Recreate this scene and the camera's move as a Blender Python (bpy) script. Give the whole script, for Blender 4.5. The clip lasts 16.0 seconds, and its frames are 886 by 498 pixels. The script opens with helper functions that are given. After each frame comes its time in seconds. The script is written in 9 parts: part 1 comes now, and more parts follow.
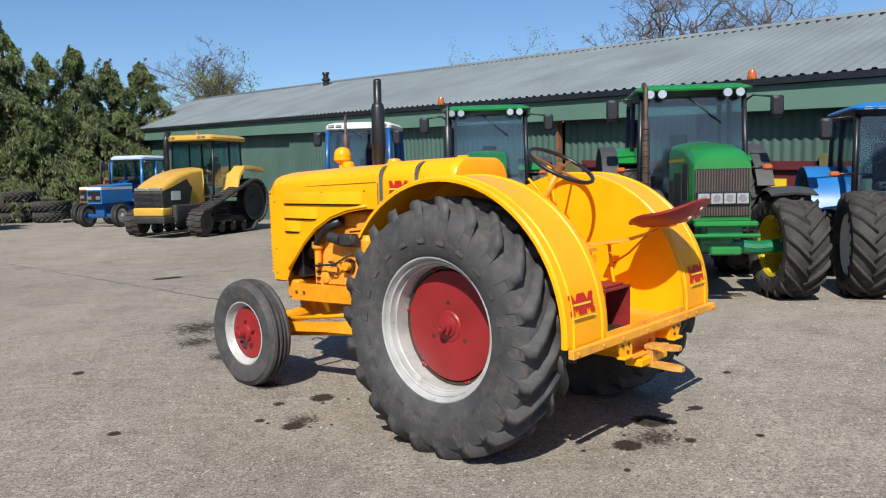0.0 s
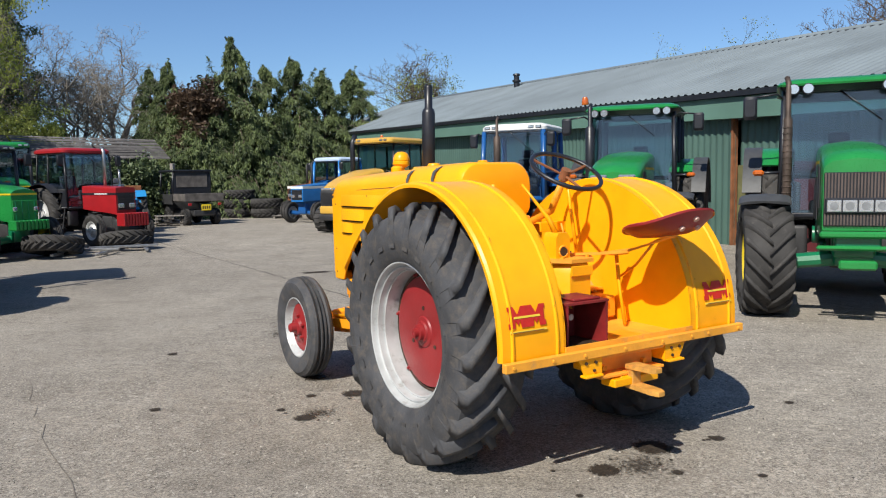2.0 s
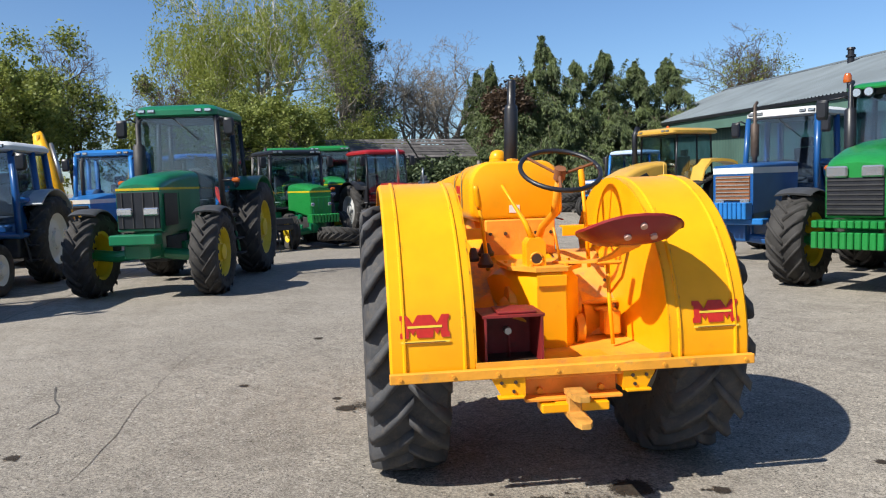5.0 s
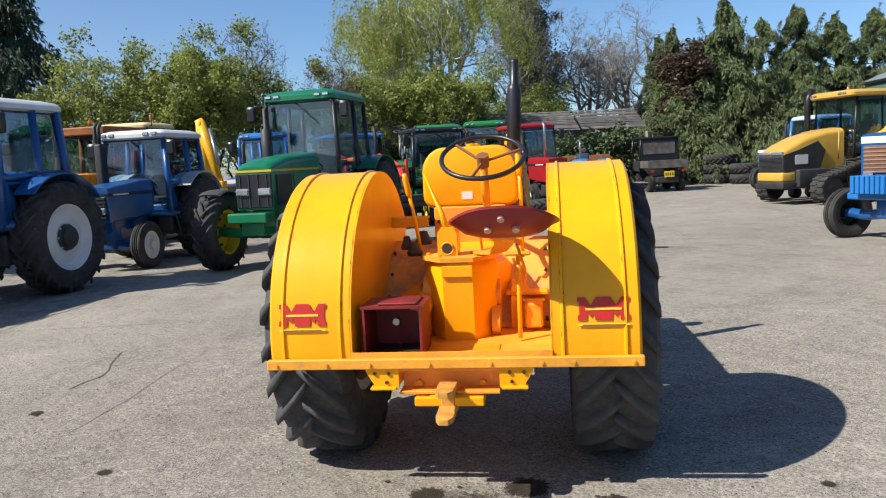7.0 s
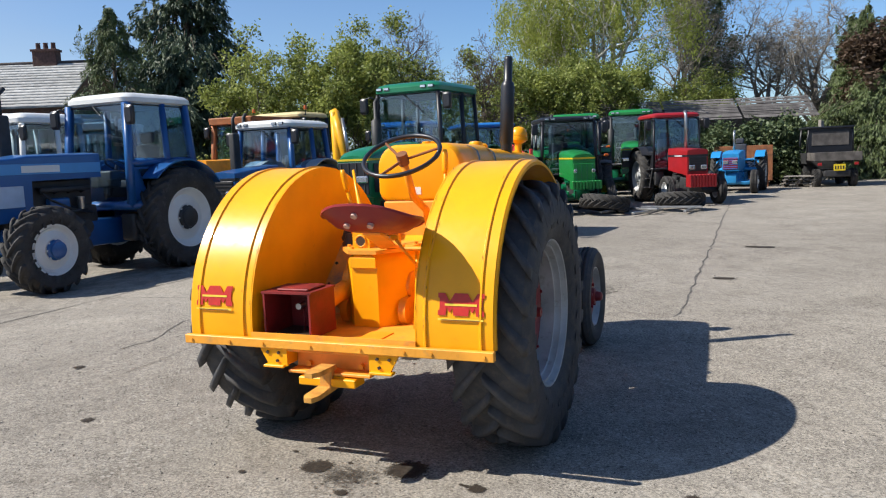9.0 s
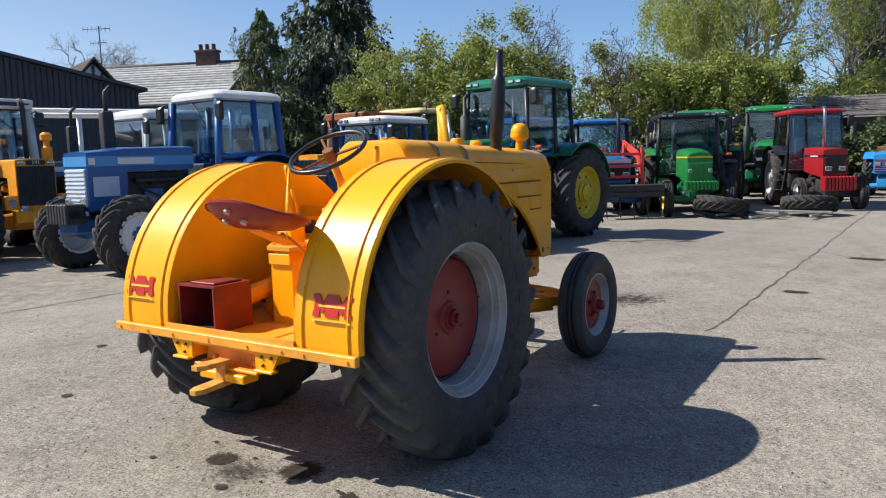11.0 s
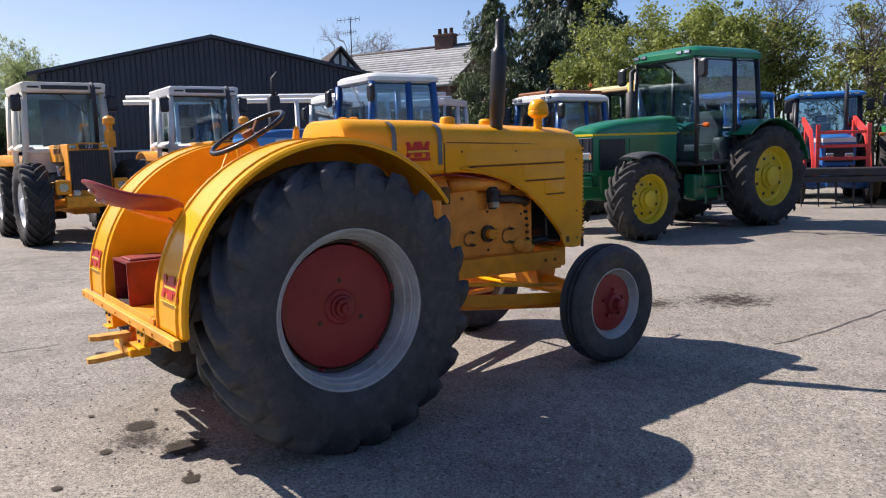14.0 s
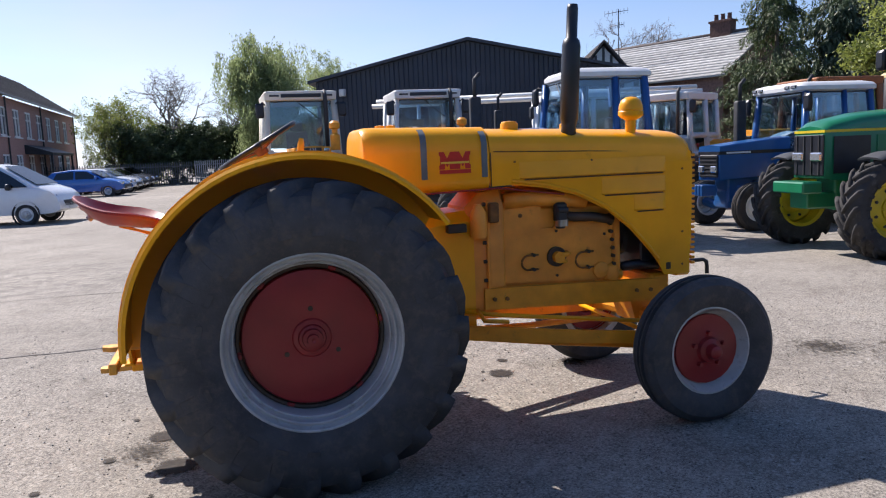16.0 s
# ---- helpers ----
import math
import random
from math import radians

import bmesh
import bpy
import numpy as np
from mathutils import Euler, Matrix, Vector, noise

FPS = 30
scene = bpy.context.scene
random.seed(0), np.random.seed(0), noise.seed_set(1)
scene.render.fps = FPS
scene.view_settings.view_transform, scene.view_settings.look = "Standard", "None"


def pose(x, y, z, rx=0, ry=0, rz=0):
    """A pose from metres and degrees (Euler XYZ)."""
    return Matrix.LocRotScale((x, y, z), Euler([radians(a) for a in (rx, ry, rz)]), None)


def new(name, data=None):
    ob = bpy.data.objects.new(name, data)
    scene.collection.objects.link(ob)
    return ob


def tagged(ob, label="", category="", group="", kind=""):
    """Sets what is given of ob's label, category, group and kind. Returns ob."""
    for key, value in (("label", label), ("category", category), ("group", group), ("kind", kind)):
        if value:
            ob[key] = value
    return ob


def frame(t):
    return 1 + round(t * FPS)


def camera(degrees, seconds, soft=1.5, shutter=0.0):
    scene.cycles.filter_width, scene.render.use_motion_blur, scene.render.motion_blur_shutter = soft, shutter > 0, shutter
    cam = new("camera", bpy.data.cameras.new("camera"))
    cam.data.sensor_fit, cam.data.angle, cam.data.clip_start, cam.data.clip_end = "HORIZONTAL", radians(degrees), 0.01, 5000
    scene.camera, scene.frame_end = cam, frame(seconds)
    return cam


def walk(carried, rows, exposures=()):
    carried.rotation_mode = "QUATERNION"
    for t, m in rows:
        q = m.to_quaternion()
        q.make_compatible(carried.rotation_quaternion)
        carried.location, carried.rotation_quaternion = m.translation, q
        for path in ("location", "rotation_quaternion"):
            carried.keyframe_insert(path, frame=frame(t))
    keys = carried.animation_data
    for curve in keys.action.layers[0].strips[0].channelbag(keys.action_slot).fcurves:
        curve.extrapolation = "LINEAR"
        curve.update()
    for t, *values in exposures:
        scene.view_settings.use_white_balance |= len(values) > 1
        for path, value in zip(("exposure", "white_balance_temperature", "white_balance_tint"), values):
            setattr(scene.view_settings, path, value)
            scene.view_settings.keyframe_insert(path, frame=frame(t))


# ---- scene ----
cam = camera(60.4, 16.0, soft=1.15)
METRES, EYE, TILT, LEAN, TURN = 11.97, 1.64, 0.0, 0.0, 0.0
ROWS = [
    (0.0, 0.0, 0.0, 0.0, -0.11, -5.47, 1.2),
    (0.5, 0.0312, -0.0057, 0.0007, 6.6, -5.28, 0.7),
    (1.0, 0.0584, 0.0005, -0.0005, 8.3, -5.36, 0.31),
    (1.5, 0.0863, 0.0107, 0.0009, 10.41, -5.39, 0.49),
    (2.0, 0.118, 0.0169, 0.0008, 16.13, -5.17, 1.0),
    (2.5, 0.1432, 0.0311, -0.0008, 19.34, -5.21, 1.17),
    (3.0, 0.1706, 0.0467, -0.0012, 21.93, -5.32, 1.31),
    (3.5, 0.2031, 0.0552, 0.0004, 29.21, -5.02, 1.43),
    (6.0, 0.3173, 0.1663, 0.0007, 48.26, -5.79, 2.4),
    (6.5, 0.342, 0.1898, 0.003, 52.98, -6.23, 2.71),
    (7.0, 0.3601, 0.2152, 0.0032, 56.5, -6.54, 2.94),
    (7.5, 0.3859, 0.2388, 0.003, 62.76, -6.27, 3.32),
    (8.0, 0.4021, 0.2636, 0.002, 65.15, -7.0, 2.89),
    (8.5, 0.415, 0.2921, 0.0027, 65.86, -7.05, 2.7),
    (9.0, 0.4346, 0.3206, 0.0029, 70.11, -6.89, 2.26),
    (9.5, 0.44, 0.3493, -0.0, 72.76, -6.89, 1.58),
    (10.0, 0.4478, 0.3776, 0.0017, 75.87, -6.87, 1.86),
    (12.5, 0.4495, 0.5198, -0.0043, 92.88, -6.65, 1.11),
    (13.0, 0.4464, 0.5487, -0.0044, 97.33, -6.63, 1.78),
    (13.5, 0.4366, 0.5746, -0.0059, 98.75, -7.18, 1.9),
    (14.0, 0.4182, 0.5994, -0.0048, 101.34, -7.71, 1.73),
    (14.5, 0.4011, 0.6285, -0.0042, 106.82, -7.76, 2.17),
    (15.0, 0.3737, 0.6511, -0.0054, 110.32, -7.82, 2.24),
    (15.5, 0.3473, 0.673, -0.0031, 114.01, -7.6, 2.56),
    (16.0, 0.3237, 0.6981, -0.0022, 122.6, -7.24, 2.37),
]
walk(cam, [(t, pose(0, 0, EYE, TILT, LEAN, TURN) @ pose(METRES * x, METRES * y, METRES * z, 90 + pitch, roll, yaw)) for t, x, y, z, yaw, pitch, roll in ROWS],
     exposures=[(0.0, 0.28, 6600, 8), (3.5, 0.34, 6500, 9), (7.0, 0.52, 6550, 8), (9.0, 0.52, 6500, 9), (12.5, 0.56, 6600, 12), (14.5, 0.64, 6600, 17), (16.0, 0.66, 6350, 17)])

# ---- world and sun ----
SUN_FROM = Vector((-0.54, -2.42, 2.47)).normalized()
world = bpy.data.worlds.new("World")
scene.world = world
world.use_nodes = True
wn = world.node_tree
sky = wn.nodes.new("ShaderNodeTexSky")
sky.sky_type, sky.sun_disc = "NISHITA", False
sky.sun_elevation = math.asin(SUN_FROM.z)
sky.sun_rotation = math.atan2(SUN_FROM.x, SUN_FROM.y)
sky.air_density, sky.dust_density, sky.ozone_density = 1.0, 0.3, 5.0
# thin haze and wisps of cloud, thicker towards the sun's side of the sky
geo, dot, hz, wisp, mul, grey, veil = [wn.nodes.new("ShaderNode" + k) for k in ("TexCoord", "VectorMath", "MapRange", "TexNoise", "Math", "RGBToBW", "MixRGB")]
dot.operation = "DOT_PRODUCT"
dot.inputs[1].default_value = (SUN_FROM.x, SUN_FROM.y, 0.0)
wn.links.new(geo.outputs["Generated"], dot.inputs[0])
hz.inputs["From Min"].default_value, hz.inputs["From Max"].default_value = -0.15, 0.75
hz.inputs["To Max"].default_value = 0.74
wn.links.new(dot.outputs["Value"], hz.inputs["Value"])
wmap = wn.nodes.new("ShaderNodeMapping")
wmap.inputs["Scale"].default_value = (1.0, 1.0, 3.5)
wn.links.new(geo.outputs["Generated"], wmap.inputs["Vector"])
wisp.inputs["Scale"].default_value, wisp.inputs["Detail"].default_value = 2.2, 6
wn.links.new(wmap.outputs[0], wisp.inputs["Vector"])
wr = wn.nodes.new("ShaderNodeMapRange")
wr.inputs["From Min"].default_value, wr.inputs["From Max"].default_value = 0.35, 0.68
wr.inputs["To Min"].default_value = 0.45
wn.links.new(wisp.outputs["Fac"], wr.inputs["Value"])
mul.operation = "MULTIPLY"
wn.links.new(hz.outputs[0], mul.inputs[0])
wn.links.new(wr.outputs[0], mul.inputs[1])
wn.links.new(sky.outputs[0], grey.inputs[0])
tone = wn.nodes.new("ShaderNodeVectorMath")
tone.operation = "SCALE"
tone.inputs[0].default_value = (1.00, 1.08, 1.20)
wn.links.new(grey.outputs[0], tone.inputs["Scale"])
wn.links.new(mul.outputs[0], veil.inputs[0])
clear = wn.nodes.new("ShaderNodeMixRGB")
clear.blend_type = "MULTIPLY"
clear.inputs[0].default_value, clear.inputs[2].default_value = 1.0, (0.87, 0.98, 1.12, 1)
wn.links.new(sky.outputs[0], clear.inputs[1])
wn.links.new(clear.outputs[0], veil.inputs[1])
wn.links.new(tone.outputs[0], veil.inputs[2])
wn.links.new(veil.outputs[0], wn.nodes["Background"].inputs[0])
wn.nodes["Background"].inputs[1].default_value = 0.090
sun = new("sun", bpy.data.lights.new("sun", "SUN"))
sun.data.energy, sun.data.angle, sun.data.color = 5.0, radians(0.53), (1.0, 0.95, 0.87)
sun.rotation_euler = SUN_FROM.to_track_quat("Z", "Y").to_euler()


# ---- materials ----
def mat(name, col, rough=0.6, metal=0.0, var=0.12, scale=6.0, bump=0.0, bscale=60.0, dirt=0.0, dirtcol=(0.16, 0.13, 0.1), coat=0.0, spec=0.5, rand=0.0):
    """Painted or raw surface: base colour with variation at two scales, patches of dirt, fine relief."""
    m = bpy.data.materials.new(name)
    m.use_nodes = True
    nt = m.node_tree
    N, L = nt.nodes, nt.links
    b = N["Principled BSDF"]
    b.inputs["Metallic"].default_value = metal
    b.inputs["Specular IOR Level"].default_value = spec
    b.inputs["Coat Weight"].default_value = coat
    b.inputs["Coat Roughness"].default_value = 0.12
    tc = N.new("ShaderNodeTexCoord")
    n1 = N.new("ShaderNodeTexNoise")
    n1.inputs["Scale"].default_value, n1.inputs["Detail"].default_value = scale, 5
    L.new(tc.outputs["Object"], n1.inputs["Vector"])
    n2 = N.new("ShaderNodeTexNoise")
    n2.inputs["Scale"].default_value, n2.inputs["Detail"].default_value = bscale, 4
    L.new(tc.outputs["Object"], n2.inputs["Vector"])
    r = N.new("ShaderNodeValToRGB")
    lo, hi = [max(0.0, c * (1 - var)) for c in col], [min(1.0, c * (1 + var)) for c in col]
    r.color_ramp.elements[0].position, r.color_ramp.elements[1].position = 0.3, 0.7
    r.color_ramp.elements[0].color, r.color_ramp.elements[1].color = (*lo, 1), (*hi, 1)
    L.new(n1.outputs["Fac"], r.inputs["Fac"])
    out = r.outputs["Color"]
    if rand:
        oi = N.new("ShaderNodeObjectInfo")
        mr = N.new("ShaderNodeMapRange")
        mr.inputs["To Min"].default_value, mr.inputs["To Max"].default_value = 1 - rand, 1 + rand
        L.new(oi.outputs["Random"], mr.inputs["Value"])
        vm = N.new("ShaderNodeVectorMath")
        vm.operation = "SCALE"
        L.new(out, vm.inputs[0])
        L.new(mr.outputs[0], vm.inputs["Scale"])
        out = vm.outputs[0]
    if dirt:
        n3 = N.new("ShaderNodeTexNoise")
        n3.inputs["Scale"].default_value, n3.inputs["Detail"].default_value, n3.inputs["Roughness"].default_value = scale * 2.3, 9, 0.7
        L.new(tc.outputs["Object"], n3.inputs["Vector"])
        rr = N.new("ShaderNodeValToRGB")
        rr.color_ramp.elements[0].position, rr.color_ramp.elements[1].position = 0.68 - 0.25 * dirt, 0.78
        L.new(n3.outputs["Fac"], rr.inputs["Fac"])
        mx = N.new("ShaderNodeMixRGB")
        mx.inputs[2].default_value = (*dirtcol, 1)
        sc = N.new("ShaderNodeMath")
        sc.operation = "MULTIPLY"
        sc.inputs[1].default_value = min(1.0, 0.35 + dirt)
        L.new(rr.outputs["Color"], sc.inputs[0])
        L.new(sc.outputs[0], mx.inputs[0])
        L.new(out, mx.inputs[1])
        out = mx.outputs[0]
    L.new(out, b.inputs["Base Color"])
    rg = N.new("ShaderNodeMapRange")
    rg.inputs["To Min"].default_value, rg.inputs["To Max"].default_value = max(0.02, rough - 0.1), min(1.0, rough + 0.1)
    L.new(n2.outputs["Fac"], rg.inputs["Value"])
    L.new(rg.outputs[0], b.inputs["Roughness"])
    if bump:
        bp = N.new("ShaderNodeBump")
        bp.inputs["Strength"].default_value, bp.inputs["Distance"].default_value = bump, 0.01
        L.new(n2.outputs["Fac"], bp.inputs["Height"])
        L.new(bp.outputs[0], b.inputs["Normal"])
    return m


def glass_mat(name, tint, gloss=0.35):
    """Thin pane: tinted see-through with a mirror sheen."""
    m = bpy.data.materials.new(name)
    m.use_nodes = True
    nt = m.node_tree
    N, L = nt.nodes, nt.links
    N.remove(N["Principled BSDF"])
    t, g, mx, lw = N.new("ShaderNodeBsdfTransparent"), N.new("ShaderNodeBsdfGlossy"), N.new("ShaderNodeMixShader"), N.new("ShaderNodeLayerWeight")
    t.inputs[0].default_value = (*tint, 1)
    g.inputs["Roughness"].default_value = 0.03
    pw, mr = N.new("ShaderNodeMath"), N.new("ShaderNodeMapRange")
    pw.operation = "POWER"
    pw.inputs[1].default_value = 3.0
    L.new(lw.outputs["Facing"], pw.inputs[0])
    L.new(pw.outputs[0], mr.inputs["Value"])
    mr.inputs["To Min"].default_value, mr.inputs["To Max"].default_value = 0.03 + 0.12 * gloss, 0.75
    L.new(mr.outputs[0], mx.inputs[0])
    L.new(t.outputs[0], mx.inputs[1])
    L.new(g.outputs[0], mx.inputs[2])
    L.new(mx.outputs[0], N["Material Output"].inputs[0])
    return m


def leaf_mat(name, lo, hi, trans=0.25):
    m = bpy.data.materials.new(name)
    m.use_nodes = True
    nt = m.node_tree
    N, L = nt.nodes, nt.links
    b = N["Principled BSDF"]
    b.inputs["Roughness"].default_value = 0.6
    ge = N.new("ShaderNodeNewGeometry")
    r = N.new("ShaderNodeValToRGB")
    r.color_ramp.elements[0].color, r.color_ramp.elements[1].color = (*lo, 1), (*hi, 1)
    tc, nz = N.new("ShaderNodeTexCoord"), N.new("ShaderNodeTexNoise")
    nz.inputs["Scale"].default_value, nz.inputs["Detail"].default_value = 1.1, 3
    L.new(tc.outputs["Object"], nz.inputs["Vector"])
    mr = N.new("ShaderNodeMapRange")
    mr.inputs["From Min"].default_value, mr.inputs["From Max"].default_value = 0.33, 0.67
    L.new(nz.outputs["Fac"], mr.inputs["Value"])
    av = N.new("ShaderNodeMix")
    av.inputs["Factor"].default_value = 0.55
    L.new(ge.outputs["Random Per Island"], av.inputs["A"])
    L.new(mr.outputs[0], av.inputs["B"])
    L.new(av.outputs[0], r.inputs["Fac"])
    L.new(r.outputs["Color"], b.inputs["Base Color"])
    tr, mx = N.new("ShaderNodeBsdfTranslucent"), N.new("ShaderNodeMixShader")
    L.new(r.outputs["Color"], tr.inputs["Color"])
    mx.inputs[0].default_value = trans
    L.new(b.outputs[0], mx.inputs[1])
    L.new(tr.outputs[0], mx.inputs[2])
    L.new(mx.outputs[0], N["Material Output"].inputs[0])
    return m


M_YEL = mat("yellow_paint", (0.90, 0.387, 0.005), 0.34, var=0.08, scale=4, bump=0.05, bscale=25, dirt=0.22, dirtcol=(0.50, 0.22, 0.01), coat=0.10, spec=0.28)
M_YELD = mat("yellow_grimy", (0.78, 0.30, 0.010), 0.5, var=0.16, scale=7, bump=0.25, bscale=40, dirt=0.32, dirtcol=(0.13, 0.08, 0.03))
M_RED = mat("red_paint", (0.25, 0.016, 0.018), 0.42, var=0.14, scale=5, bump=0.06, bscale=40, dirt=0.2, dirtcol=(0.12, 0.03, 0.025))
# the yellow with engine grime, turned more orange to imitate its shaded side
M_ENG = mat("grimy_shaded_yellow", (0.86, 0.31, 0.03), 0.48, var=0.2, scale=5, bump=0.3, bscale=35, dirt=0.26, dirtcol=(0.18, 0.06, 0.015))
M_PLATF = mat("platform_paint", (0.80, 0.34, 0.03), 0.5, var=0.16, scale=5, bump=0.25, bscale=40, dirt=0.5, dirtcol=(0.36, 0.22, 0.10))
M_HITCH = mat("worn_hitch", (0.60, 0.30, 0.06), 0.6, metal=0.2, var=0.3, scale=14, bump=0.3, bscale=50, dirt=0.5, dirtcol=(0.22, 0.14, 0.08))
M_STRAP = mat("dull_strap", (0.15, 0.16, 0.16), 0.5, metal=0.5, var=0.25, scale=9)
M_BARE = mat("worn_foot_panel", (0.72, 0.33, 0.05), 0.6, var=0.2, scale=4, bump=0.25, bscale=30, dirt=0.8, dirtcol=(0.22, 0.17, 0.14))
# near-black for oily grime, and for shade painted into recesses, slits and holes
M_GRIME_SHADE = mat("grime_and_shade", (0.045, 0.026, 0.016), 0.55, var=0.5, scale=9, bump=0.2)
M_CHIP = mat("chipped_edge", (0.20, 0.085, 0.02), 0.8, var=0.5, scale=14)
M_RIMW = mat("wheel_rim_paint", (0.42, 0.43, 0.43), 0.42, metal=0.15, var=0.2, scale=6, dirt=0.5, dirtcol=(0.17, 0.155, 0.13))
# darker copy of the red paint: the open box's inner shade is in the colour
M_BOXIN = mat("shaded_red_box_paint", (0.20, 0.014, 0.014), 0.55, var=0.3, scale=7, dirt=0.5, dirtcol=(0.06, 0.02, 0.015))
M_BOLTP = mat("bare_bolt_head", (0.55, 0.36, 0.30), 0.5, metal=0.3, var=0.2, scale=20)
M_DECAL = mat("decal_red", (0.50, 0.02, 0.012), 0.4, var=0.1, scale=40)
M_DECALT = mat("decal_text", (0.75, 0.55, 0.05), 0.4, var=0.05)
M_TYRE = mat("tyre_rubber", (0.057, 0.058, 0.063), 0.70, var=0.25, scale=7, bump=0.2, bscale=70, dirt=0.75, dirtcol=(0.115, 0.098, 0.082), spec=0.35)
M_TYRE2 = mat("tyre_rubber_dusty", (0.042, 0.040, 0.039), 0.8, var=0.35, scale=4, bump=0.3, bscale=40, dirt=0.5, dirtcol=(0.12, 0.11, 0.10), spec=0.3)
M_SILV = mat("silver_rim", (0.51, 0.518, 0.518), 0.42, metal=0.25, var=0.12, scale=6, dirt=0.25, dirtcol=(0.25, 0.23, 0.2))
M_BLK = mat("black_paint", (0.014, 0.015, 0.02), 0.38, var=0.3, scale=6, bump=0.05, dirt=0.1, dirtcol=(0.05, 0.05, 0.05))
M_DARK = mat("dark_metal", (0.028, 0.028, 0.03), 0.6, var=0.35, scale=6, dirt=0.3, dirtcol=(0.08, 0.07, 0.06))
M_PLAST = mat("grey_plastic", (0.05, 0.052, 0.055), 0.55, var=0.2, scale=8)
M_STEEL = mat("steel", (0.42, 0.42, 0.42), 0.35, metal=0.9, var=0.2, scale=9)
M_GREEN = mat("green_paint", (0.014, 0.20, 0.042), 0.30, var=0.1, scale=3, coat=0.4, dirt=0.1, dirtcol=(0.06, 0.12, 0.05))
M_GREEND = mat("dark_green_paint", (0.006, 0.150, 0.064), 0.32, var=0.12, scale=3, coat=0.35, dirt=0.12, dirtcol=(0.05, 0.08, 0.05))
M_JDY = mat("rim_yellow", (0.578, 0.425, 0.013), 0.45, var=0.1, scale=6, dirt=0.2, dirtcol=(0.25, 0.2, 0.1))
M_CATY = mat("crawler_yellow", (0.578, 0.34, 0.055), 0.38, var=0.08, scale=3, coat=0.3, dirt=0.12, dirtcol=(0.35, 0.25, 0.12))
M_BLUE = mat("blue_paint", (0.010, 0.080, 0.26), 0.34, var=0.12, scale=3, coat=0.3, dirt=0.15, dirtcol=(0.06, 0.09, 0.16))
M_BLUEL = mat("light_blue_paint", (0.018, 0.16, 0.46), 0.36, var=0.1, scale=3, coat=0.3, dirt=0.1, dirtcol=(0.1, 0.18, 0.3))
M_WHITE = mat("white_paint", (0.67, 0.68, 0.67), 0.45, var=0.06, scale=4, dirt=0.15, dirtcol=(0.45, 0.43, 0.38))
M_TRED = mat("tractor_red", (0.30, 0.010, 0.014), 0.42, var=0.12, scale=4, coat=0.05, dirt=0.15, dirtcol=(0.2, 0.05, 0.04))
M_RUST = mat("rust", (0.20, 0.075, 0.03), 0.85, var=0.35, scale=5, bump=0.3, bscale=30, dirt=0.3, dirtcol=(0.09, 0.045, 0.025))
M_ORNG = mat("orange_lens", (0.46, 0.10, 0.012), 0.2, var=0.05, coat=0.5)
M_LAMP = mat("lamp_lens", (0.60, 0.62, 0.65), 0.14, metal=0.75, var=0.05, coat=0.8)
M_GLASS = glass_mat("cab_glass", (0.72, 0.83, 0.90), 0.45)
M_GLASSD = glass_mat("window_glass", (0.10, 0.12, 0.14), 0.45)
M_SEAT = mat("seat_cloth", (0.04, 0.045, 0.06), 0.9, var=0.3)
M_PLATE = mat("plate_yellow", (0.7, 0.5, 0.02), 0.5, var=0.05)
M_WOODG = mat("grey_wood", (0.192, 0.176, 0.16), 0.9, var=0.3, scale=3, bump=0.4, bscale=30, rand=0.25)
M_BARK = mat("bark", (0.11, 0.085, 0.065), 0.95, var=0.35, scale=6, bump=0.5, bscale=20)
M_BARKG = mat("grey_bark", (0.21, 0.185, 0.16), 0.95, var=0.3, scale=6, bump=0.4, bscale=20)
M_CLAD = mat("green_cladding", (0.063, 0.119, 0.099), 0.55, var=0.14, scale=0.8, bump=0.05, dirt=0.15, dirtcol=(0.12, 0.15, 0.12), rand=0.06)
M_CLADL = mat("pale_green_fascia", (0.101, 0.194, 0.155), 0.6, var=0.1, scale=0.8, dirt=0.1, dirtcol=(0.2, 0.25, 0.2))
M_ROOF = mat("fibre_cement_roof", (0.159, 0.189, 0.207), 0.7, var=0.16, scale=0.6, dirt=0.22, dirtcol=(0.22, 0.23, 0.22), bump=0.1, rand=0.05)
M_MAROON = mat("maroon_door", (0.104, 0.018, 0.022), 0.5, var=0.15, scale=3)
M_OLIVE = mat("olive_post", (0.128, 0.128, 0.056), 0.7, var=0.2, scale=4)
M_BSHED = mat("black_cladding", (0.026, 0.033, 0.048), 0.6, var=0.2, scale=0.7, dirt=0.1, dirtcol=(0.05, 0.05, 0.05))
M_BRICK = mat("brick", (0.36, 0.205, 0.165), 0.9, var=0.25, scale=9, bump=0.3, bscale=14)
M_TILE = mat("roof_tile_grey", (0.446, 0.439, 0.418), 0.85, var=0.2, scale=3, dirt=0.3, dirtcol=(0.2, 0.2, 0.19), rand=0.15)
M_TILED = mat("roof_tile_dark", (0.085, 0.07, 0.065), 0.85, var=0.25, scale=3, dirt=0.2, rand=0.15)
M_CARB = mat("car_blue", (0.012, 0.12, 0.46), 0.25, var=0.04, coat=0.8)
M_CARW = mat("car_white", (0.72, 0.74, 0.76), 0.28, var=0.03, coat=0.8)
M_CARG = mat("car_grey", (0.08, 0.085, 0.095), 0.28, var=0.05, coat=0.8)
M_OIL = mat("oil_stain", (0.040, 0.031, 0.024), 0.75, var=0.5, scale=5, bump=0.3, bscale=40, dirt=0.5, dirtcol=(0.085, 0.066, 0.05), spec=0.2)
